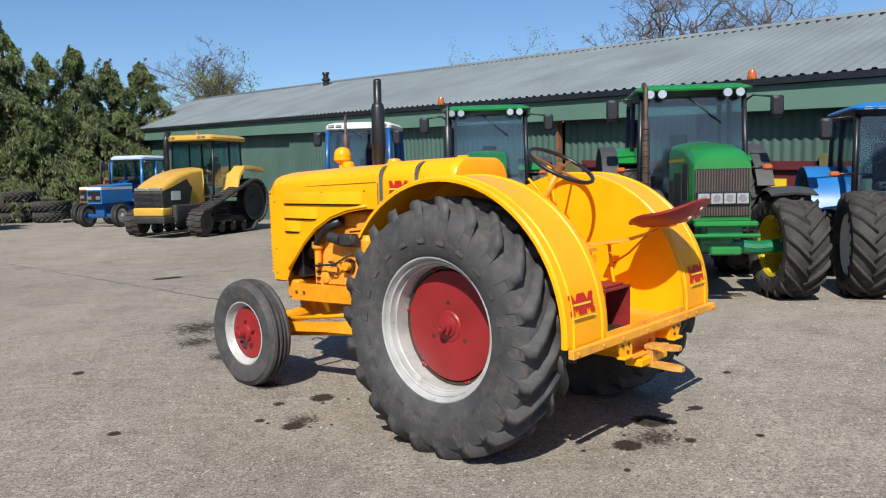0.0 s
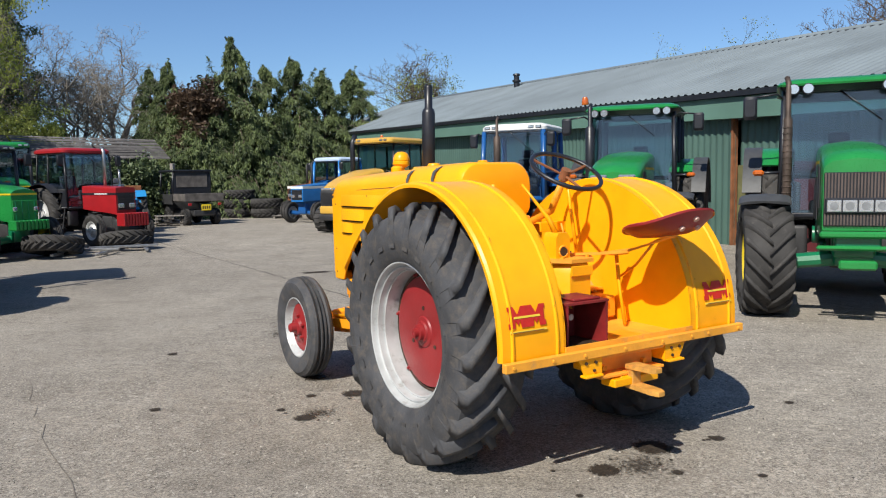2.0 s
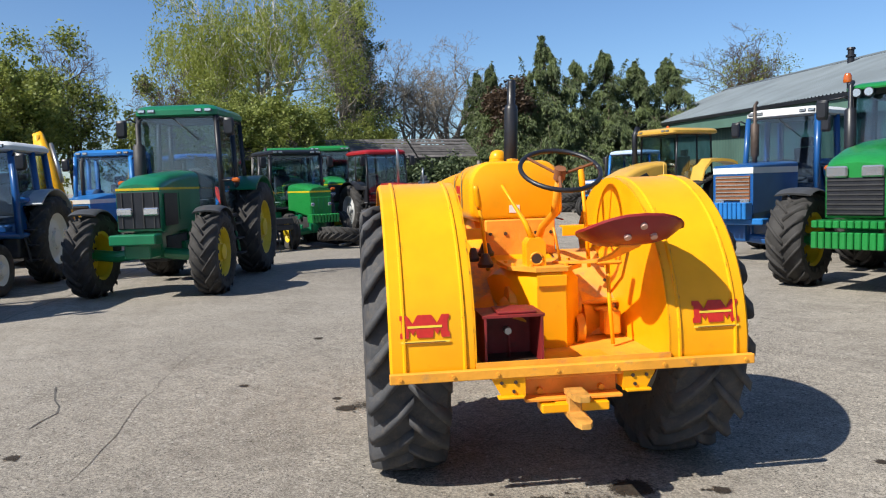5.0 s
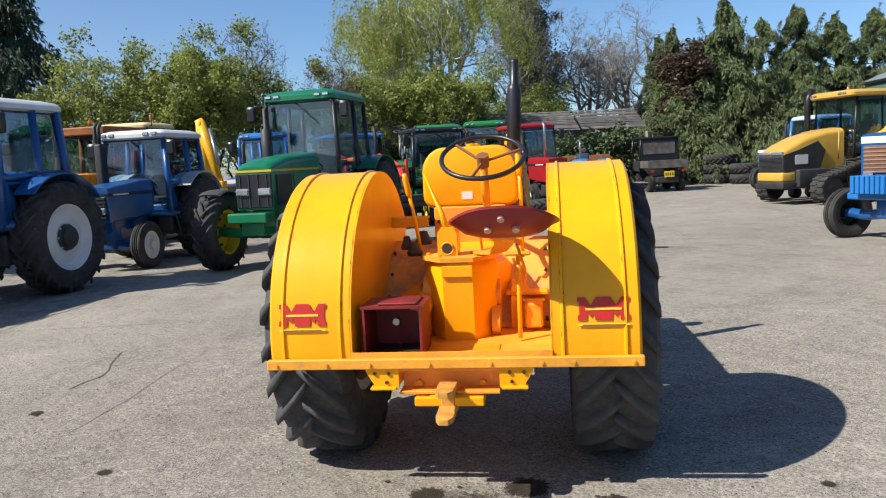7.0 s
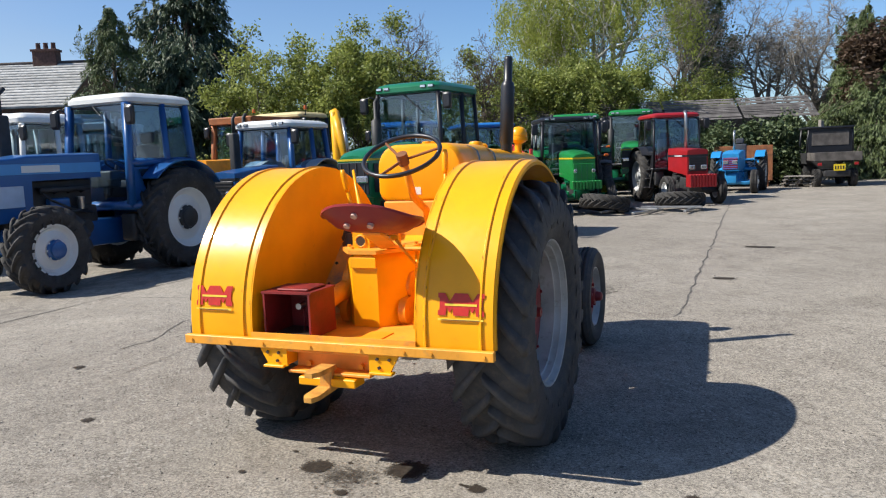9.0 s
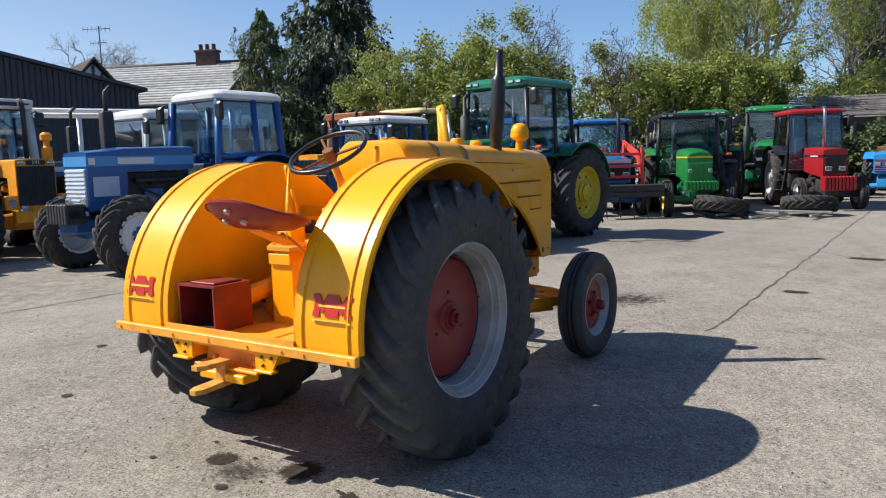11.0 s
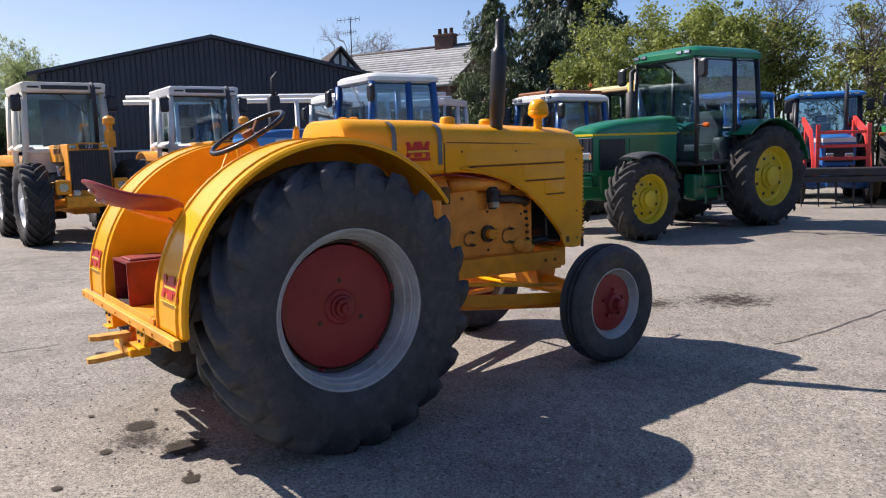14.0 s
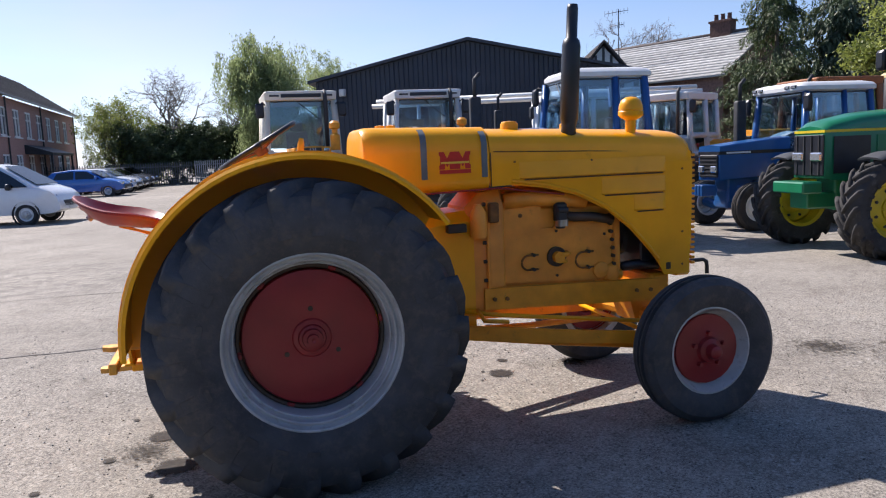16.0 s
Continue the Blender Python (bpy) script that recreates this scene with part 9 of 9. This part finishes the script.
tree("bare", -36.6, -43.2, 9.4, 7.0, 69, "bare pale tree behind the fence", None, M_BARKG)
tree("bare", -41.0, -40.2, 7.6, 6.0, 70, "bare pale tree behind the fence", None, M_BARKG)
for i, (x, y, h) in enumerate([(-34.6, -48.4, 6.6), (-33.6, -46.0, 6.9), (-37.4, -47.0, 6.2), (-34.2, -44.0, 4.6), (-36.6, -42.4, 4.5), (-38.6, -40.8, 4.6), (-41.0, -38.8, 4.8), (-42.5, -36.0, 5.2), (-42.5, -33.0, 4.6), (-41.5, -30.0, 4.4)]):
    tree("round", x, y, h, 4.8, 80 + i, "dark green hedge bush behind the fence", L_DARK if i > 2 else L_BUSH, n=0.9 if i > 2 else 0.35, base=0.0, group="far hedge")
for i, (x, y) in enumerate([(-58, -14.0), (-62, -12.0)]):
    tree("bare", x, y, 12.2, 6, 100 + i, "bare tree beyond the roofs", None, M_BARKG)


# ---- black gable shed, house, brick building ----
def black_shed():
    t = thing("gable_shed", "black metal clad shed with a low gable", "shed")
    pk = Vector((-23.5, -7.75, 0))
    n = Vector((0.86, 0.51, 0))
    d = Vector((-0.51, 0.86, 0))
    hw, he, hp, dep = 6.3, 4.65, 6.05, 18.0
    ol = [(-hw, 0), (hw, 0), (hw, he), (0, hp), (-hw, he)]
    bm = B()
    loft(bm, [[pk + d * o + Vector((0, 0, z)) for o, z in ol], [pk - n * dep + d * o + Vector((0, 0, z)) for o, z in ol]])
    part("wall", bm, M_BSHED, t)
    for k in range(64):
        o = -hw + 0.1 + k * (2 * hw - 0.2) / 63
        zt = hp - abs(o) / hw * (hp - he)
        bm = B()
        p = pk + d * o + n * 0.02
        tube(bm, [p + Vector((0, 0, 0.1)), p + Vector((0, 0, zt - 0.05))], 0.022, 4)
        part("cladding_rib", bm, M_BSHED, t)
    for s in (1, -1):
        bm = B()
        loft(bm, [[q + d * (s * (hw + 0.3)) + Vector((0, 0, he - 0.05)), q + Vector((0, 0, hp + 0.02)), q + Vector((0, 0, hp + 0.14)), q + d * (s * (hw + 0.3)) + Vector((0, 0, he + 0.07))] for q in (pk + n * 0.25, pk - n * (dep + 0.2))])
        part("roof", bm, M_BSHED, t)
    bm = B()
    for o0, o1, z in ((-4.5, 4.5, 1.75),):
        a, b = pk + d * o0 + n * 0.08, pk + d * o1 + n * 0.08
        tube(bm, [a + Vector((0, 0, z)), b + Vector((0, 0, z))], 0.04, 4)
    part("white_rail", bm, M_WHITE, t)
    bm = B()
    q = pk + d * -5.2 + n * 0.12
    box(bm, (q.x, q.y, 4.2), (0.2, 0.25, 0.3), 0.03)
    part("floodlight", bm, M_SILV, t)


black_shed()


def canopy():
    t = thing("canopy_frame", "white painted steel canopy frame with posts", "canopy")
    d = Vector((-0.45, 0.89, 0))
    o = Vector((-15.2, -4.4, 0))
    for k, (a, b, z) in enumerate([(-1.6, 8.0, 3.05), (-1.6, 8.0, 3.22)]):
        bm = B()
        p, q = o + d * a, o + d * b
        tube(bm, [p + Vector((-0.6 * k, -0.3 * k, z)), q + Vector((-0.6 * k, -0.3 * k, z))], 0.07, 4)
        part("beam", bm, M_WHITE, t)
    for a in (-0.2, 3.2, 6.6):
        bm = B()
        p = o + d * a
        tube(bm, [p, p + Vector((0, 0, 3.05))], 0.07, 4)
        part("post", bm, M_WHITE, t)


canopy()


def roof_tiles(t, c, rows, cols, material):
    """Courses of tiles over a slope: corners eave a, eave b, ridge b, ridge a."""
    a, b, rb, ra = [Vector(p) for p in c]
    n = (b - a).cross(ra - a).normalized()
    if n.z < 0:
        n = -n
    for k in range(rows):
        f0, f1 = k / rows, (k + 1.12) / rows
        bm = B()
        for j in range(cols):
            g0, g1 = (j + 0.02) / cols, (j + 0.98) / cols
            p = [a.lerp(ra, f0).lerp(b.lerp(rb, f0), g) for g in (g0, g1)] + [a.lerp(ra, f1).lerp(b.lerp(rb, f1), g) for g in (g1, g0)]
            vs = [bm.verts.new(q + n * (0.05 if i < 2 else 0.012)) for i, q in enumerate(p)]
            bm.faces.new(vs)
            w2 = [bm.verts.new(q) for q in (p[0], p[1])]
            bm.faces.new((vs[1], vs[0], w2[0], w2[1]))
        ob = part("tile_course", bm, material, t)
        tagged(ob, kind="stuff")


M_BRICKD = mat("sooty_brick", (0.11, 0.06, 0.05), 0.9, var=0.3, scale=9, bump=0.3, bscale=14)


def house():
    t = thing("house", "old house with slate roof, brick chimney and timbered gable", "house")
    m = pose(-42.0, -4.2, 0, 0, 0, -18)
    t.matrix_basis = m
    bm = B()
    prism(bm, [(-4, 0), (4, 0), (4, 5.0), (0, 7.3), (-4, 5.0)], -5.0, 5.0)
    part("wall", bm, M_BRICK, t)
    for s in (1, -1):
        bm = B()
        c = [(s * 4.4, -5.3, 4.8), (s * 4.4, 5.3, 4.8), (0, 5.3, 7.42), (0, -5.3, 7.42)]
        pane(bm, c if s > 0 else c[::-1], 0.05)
        part("roof", bm, M_TILE, t)
        roof_tiles(t, [(x, y, z + 0.06) for x, y, z in c], 16, 36, M_TILE)
    bm = B()
    tube(bm, [(0, -5.4, 7.5), (0, 5.4, 7.5)], 0.12, 6)
    part("ridge_tile", bm, M_TILED, t)
    bm = B()
    box(bm, (0, 2.6, 7.65), (0.6, 1.25, 1.0), 0.02)
    box(bm, (0, 2.6, 8.15), (0.72, 1.37, 0.12), 0.01)
    ch = part("chimney", bm, M_BRICKD, t)
    for k in range(3):
        bm = B()
        turned(bm, [(0.13, 0), (0.11, 0.32), (0.13, 0.36)], 10, pose(0, 2.2 + 0.4 * k, 8.2))
        part("chimney_pot", bm, M_BRICKD, ch)
    # timbered wing facing the yard
    wing = pose(-36.8, -7.4, 0, 0, 0, 30)
    w = thing("house_wing", "half-timbered gable wing with a dark tiled roof", "house", wing)
    bm = B()
    prism(bm, [(-3.4, 0), (2.2, 0), (2.2, 5.0), (2.2, 5.0), (-3.4, 5.0)], -1.55, 1.55)
    part("wall", bm, M_WHITE, w)
    bm = B()
    loft(bm, [[(x, -1.55, 5.0), (x, 1.55, 5.0), (x, 0, 6.75)] for x in (-3.4, 2.2)])
    part("gable", bm, M_WHITE, w)
    for k in range(7):
        bm = B()
        y = -1.2 + 0.4 * k
        box(bm, (2.23, y, 5.0 + (1.75 - abs(y) / 1.55 * 1.75) / 2), (0.05, 0.13, max(0.05, 1.7 - abs(y) / 1.55 * 1.7)))
        part("timber", bm, M_BLK, w)
    bm = B()
    box(bm, (2.25, 0, 5.0), (0.07, 3.1, 0.16))
    part("timber", bm, M_BLK, w)
    for s in (1, -1):
        bm = B()
        c = [(-3.6, s * 1.85, 4.7), (2.6, s * 1.85, 4.7), (2.6, 0, 6.9), (-3.6, 0, 6.9)]
        pane(bm, c if s < 0 else c[::-1], 0.08)
        part("roof", bm, M_TILED, w)
        roof_tiles(w, [(x, y, z + 0.09) for x, y, z in c], 12, 24, M_TILED)

    ae = thing("roof_aerial", "thin television aerial on a pole above the roof", "aerial", pose(-40.0, -7.28, 5.5))
    part("pole", cyl(B(), (0, 0, 0), (0, 0, 3.9), 0.03, n=6), M_DARK, ae)
    for z, L_ in ((3.75, 1.5), (3.0, 0.9)):
        part("boom", tube(B(), [(-0.2, -L_ * 0.6, z), (0.1, L_ * 0.4, z)], 0.018, 5), M_DARK, ae)
        for k in range(7):
            f = k / 6
            part("element", tube(B(), [(-0.2 + 0.3 * f, -L_ * 0.6 + L_ * f, z - 0.16), (-0.2 + 0.3 * f, -L_ * 0.6 + L_ * f, z + 0.16)], 0.010, 4), M_DARK, ae)


house()


def brick_building():
    """Two-storey brick range; its yard front runs from a to b."""
    t = thing("brick_building", "two-storey red brick office range with white windows", "building")
    a, b = Vector((-14.8, -31.0, 0)), Vector((-35.2, -54.5, 0))
    d = (b - a).normalized()
    n = Vector((d.y, -d.x, 0))
    if n.dot(Vector((0, 0, 0)) - a) < 0:
        n = -n
    L = (b - a).length
    zb, ze, zr, dep = 0.0, 5.95, 8.9, 8.0
    rot = math.degrees(math.atan2(d.y, d.x))
    t.matrix_basis = pose(a.x, a.y, 0, 0, 0, rot)
    s = 1.0 if (Matrix.Rotation(math.radians(rot), 3, "Z") @ Vector((0, 1, 0))).dot(n) > 0 else -1.0
    W, H = 1.55, 1.70
    xs = [1.7 + k * 3.15 for k in range(int((L - 1.8) / 3.15))]
    # wall built as piers and bands round real openings
    bm = B()
    for z0, z1 in ((0, 0.85), (2.55, 3.62), (5.32, 5.9)):
        box(bm, (L / 2, -s * 0.15, (z0 + z1) / 2), (L, 0.3, z1 - z0))
    for z0, z1 in ((0.85, 2.55), (3.62, 5.32)):
        e = [0.0] + [v for x in xs for v in (x - W / 2, x + W / 2)] + [L]
        for k in range(0, len(e), 2):
            if e[k + 1] > e[k]:
                box(bm, ((e[k] + e[k + 1]) / 2, -s * 0.15, (z0 + z1) / 2), (e[k + 1] - e[k], 0.3, z1 - z0))
    part("wall", bm, M_BRICK, t)
    bm = B()
    box(bm, (L / 2, -s * (dep - 0.15), 2.9), (L, 0.3, 5.75))
    for x in (0.15, L - 0.15):
        box(bm, (x, -s * dep / 2, 2.87), (0.28, dep - 0.62, 5.75))
    part("back_wall", bm, M_BRICK, t)
    for x in xs:
        for z in (1.70, 4.47):
            bm = B()
            ring = []
            for y in (-s * 0.02, -s * 0.10):
                for k in (0.0, 0.09):
                    ring.append([(x + a * (W / 2 - k), y, z + c * (H / 2 - k)) for a, c in ((-1, -1), (1, -1), (1, 1), (-1, 1))])
            loft(bm, [[ring[q][k % 4] for q in (0, 1, 3, 2)] for k in range(5)], caps=False)
            bmesh.ops.remove_doubles(bm, verts=bm.verts[:], dist=0.0005)
            wn_ = part("window", bm, M_WHITE, t)
            part("mullion", box(B(), (x, -s * 0.06, z), (0.09, 0.07, H - 0.16)), M_WHITE, wn_)
            for dx in (-1, 1):
                part("transom", box(B(), (x + dx * (W / 4 - 0.02), -s * 0.06, z + 0.32), (W / 2 - 0.15, 0.07, 0.07)), M_WHITE, wn_)
            bm = B()
            box(bm, (x, -s * 0.10, z), (W - 0.04, 0.01, H - 0.04))
            part("window_pane", bm, M_GLASSD, wn_)
            bm = B()
            box(bm, (x, s * 0.02, z - H / 2 - 0.04), (W + 0.2, 0.16, 0.08))
            part("window_sill", bm, M_WHITE, wn_)
    for sd in (0, 1):
        y0, y1 = (s * 0.4, -s * dep / 2) if sd == 0 else (-s * (dep + 0.4), -s * dep / 2)
        bm = B()
        c = [(-0.3, y0, ze - 0.05), (L + 0.3, y0, ze - 0.05), (L + 0.3, y1, zr), (-0.3, y1, zr)]
        pane(bm, c, 0.08)
        part("roof", bm, M_TILED, t)
        if sd == 0:
            roof_tiles(t, [(x, y, z + 0.09) for x, y, z in c], 14, 70, M_TILED)
    bm = B()
    box(bm, (L / 2, s * 0.42, ze - 0.03), (L + 0.4, 0.12, 0.12), 0.02)
    part("gutter", bm, M_BLK, t)
    for x in (0.3, 8.6, 18.0, L - 0.4):
        bm = B()
        cyl(bm, (x, s * 0.06, 0.1), (x, s * 0.06, ze), 0.05, n=8)
        part("downpipe", bm, M_BLK, t)
    bm = B()
    loft(bm, [[(x, s * 0.0, 3.2), (x, s * 1.6, 2.65), (x, s * 1.6, 2.5), (x, s * 0.0, 2.6)] for x in (12.5, 20.0)])
    part("porch_roof", bm, M_BLK, t)
    for x in (12.7, 16.2, 19.8):
        bm = B()
        box(bm, (x, s * 1.5, 1.27), (0.12, 0.12, 2.54))
        part("porch_post", bm, M_BLK, t)


brick_building()


# ---- cars ----
def car(label, m, material, kind="hatch"):
    t = thing("van" if kind == "van" else "car", label, "van" if kind == "van" else "car", m, "parked cars")
    van = kind == "van"
    Lh = 2.45 if van else 2.1
    wd = 0.95 if van else 0.88
    if van:
        prof = [(-Lh, 0.45, 1.05), (-Lh, 0.35, 1.90), (-1.0, 0.32, 1.97), (0.35, 0.32, 1.97), (0.75, 0.32, 1.90), (1.2, 0.32, 1.62), (1.80, 0.32, 1.23), (2.22, 0.34, 1.07), (2.40, 0.40, 0.88), (2.47, 0.45, 0.62)]
    else:
        prof = [(-Lh, 0.45, 0.85), (-Lh + 0.08, 0.35, 1.05), (-1.55, 0.30, 1.40), (-0.6, 0.30, 1.50), (0.25, 0.30, 1.44), (1.05, 0.30, 1.00), (1.75, 0.32, 0.86), (2.02, 0.36, 0.70), (2.1, 0.42, 0.55)]
    belt = 1.12 if van else 0.92
    bm = B()
    secs = []
    for x, zb, zt in prof:
        zz = min(belt, zt - 0.04)
        k = max(0.0, (zt - belt)) * 0.28
        secs.append([(x, -wd * 0.96, zb), (x, -wd, (zb + zz) / 2), (x, -wd, zz), (x, -wd + k + 0.04, zt - 0.04), (x, -wd + k + 0.16, zt), (x, wd - k - 0.16, zt), (x, wd - k - 0.04, zt - 0.04), (x, wd, zz), (x, wd, (zb + zz) / 2), (x, wd * 0.96, zb)])
    loft(bm, secs)
    body = part("body", bm, material, t)
    # windows
    if van:
        wins = [[(0.50, 1.20), (1.58, 1.20), (1.05, 1.58), (0.72, 1.78), (0.50, 1.80)], [(-0.55, 1.20), (0.38, 1.20), (0.38, 1.78), (-0.55, 1.78)]]
        scr = [(1.77, 1.25), (0.80, 1.87)]
    else:
        wins = [[(-0.35, 0.98), (0.92, 0.98), (0.25, 1.36), (-0.35, 1.40)], [(-1.5, 1.0), (-0.45, 0.98), (-0.45, 1.40), (-1.3, 1.32)]]
        scr = [(1.03, 1.03), (0.33, 1.42)]
    for w in wins:
        for s in (1, -1):
            bm = B()
            pane(bm, [(x, s * (wd - 0.28 * (z - belt) + 0.012), z) for x, z in w], 0.008 * s)
            part("side_window", bm, M_GLASSD, body)
    bm = B()
    (xa, za), (xb, zb_) = scr
    ka, kb = wd - 0.12 - 0.28 * (za - belt), wd - 0.14 - 0.28 * (zb_ - belt)
    pane(bm, [(xa + 0.03, -ka, za + 0.02), (xa + 0.03, ka, za + 0.02), (xb + 0.03, kb, zb_ + 0.02), (xb + 0.03, -kb, zb_ + 0.02)], 0.008)
    part("windscreen", bm, M_GLASSD, body)
    R = 0.34 if van else 0.31
    for x in (1.45 if van else 1.3, -1.5 if van else -1.25):
        for s in (1, -1):
            wheel(t, R, R * 0.62, 0.21, x, s * (wd - 0.09), M_SILV, style="rib")
            bm = B()
            lathe(bm, [(R + 0.07, -0.02), (R + 0.07, 0.012), (R + 0.02, 0.012)], 24, s * (wd - 0.0), x, R)
            part("wheel_arch", bm, M_BLK, body)
    for s in (1, -1):
        bm = B()
        box(bm, (Lh - 0.22 if van else 1.93, s * (wd - 0.22), 0.84 if van else 0.70), (0.30, 0.30, 0.18), 0.05)
        part("headlamp", bm, M_LAMP, body)
        bm = B()
        box(bm, (1.05 if van else 0.75, s * (wd + 0.1), 1.22 if van else 1.02), (0.14, 0.2, 0.2), 0.05)
        part("door_mirror", bm, M_BLK if van else material, body)
        bm = B()
        box(bm, (-Lh + 0.02, s * (wd - 0.14), 1.2 if van else 0.9), (0.1, 0.16, 0.35 if van else 0.16), 0.02)
        part("tail_lamp", bm, M_TRED, body)
    bm = B()
    box(bm, (Lh - 0.02, 0, 0.62 if van else 0.5), (0.08, 1.1, 0.22), 0.03)
    part("front_grille", bm, M_BLK, body)
    bm = B()
    box(bm, (Lh + 0.03, 0, 0.48 if van else 0.42), (0.02, 0.5, 0.1))
    part("number_plate", bm, M_WHITE, body)


car("white panel van parked by the offices", pose(-8.15, -15.7, 0, 0, 0, 128) @ Matrix.Diagonal((0.96, 0.96, 0.92, 1)), M_CARW, "van")
for i, (x, y, m_, lab) in enumerate([(-20.8, -30.5, M_CARB, "bright blue hatchback parked beyond the van"), (-23.6, -33.4, M_CARW, "white hatchback in the row of parked cars"), (-26.0, -36.0, M_CARG, "grey hatchback in the row of parked cars"), (-28.4, -38.6, M_CARG, "grey hatchback in the row of parked cars"), (-30.5, -41.0, M_CARG, "dark hatchback at the end of the row")]):
    car(lab, pose(x, y, 0, 0, 0, 128), m_)


# ---- yellow digger behind the blue tractors ----
dg = thing("backhoe_loader", "yellow digger with its arm folded up behind the blue tractors", "digger", at(-16.0, 9.3, -45))
M_DIGY = mat("digger_yellow", (0.80, 0.40, 0.012), 0.42, var=0.1, scale=4, dirt=0.2, dirtcol=(0.3, 0.15, 0.03))
for a, b, w0, w1 in (((1.70, 0.12, 1.0), (2.0, 0.16, 2.95), 0.17, 0.10), ((1.92, 0.13, 2.97), (2.5, 0.86, 1.40), 0.13, 0.09)):
    part("digger_arm", tube(B(), [a, Vector(a).lerp(Vector(b), 0.3), b], 0.12, 4, rads=[w0, w0 * 1.1, w1]), M_DIGY, dg, "bright yellow digger arm")
part("arm_ram", tube(B(), [(1.55, 0.28, 1.7), (1.85, 0.30, 2.6)], 0.05, 8), M_STEEL, dg)
part("arm_ram", tube(B(), [(2.05, 0.45, 2.75), (2.38, 0.78, 1.9)], 0.045, 8), M_STEEL, dg)
part("bucket_link", box(B(), (2.5, 0.86, 1.35), (0.22, 0.22, 0.3), 0.03), M_DIGY, dg)
part("body", box(B(), (0.1, 0, 0.85), (2.6, 1.3, 0.6), 0.1), M_DIGY, dg)
part("seat", box(B(), (-0.4, 0, 1.25), (0.5, 0.5, 0.3), 0.06), M_SEAT, dg)
for x, y in ((0.9, 0.8), (0.9, -0.8), (-1.4, 0.85), (-1.4, -0.85)):
    wheel(dg, 0.6, 0.33, 0.4, x, y, M_JDY)
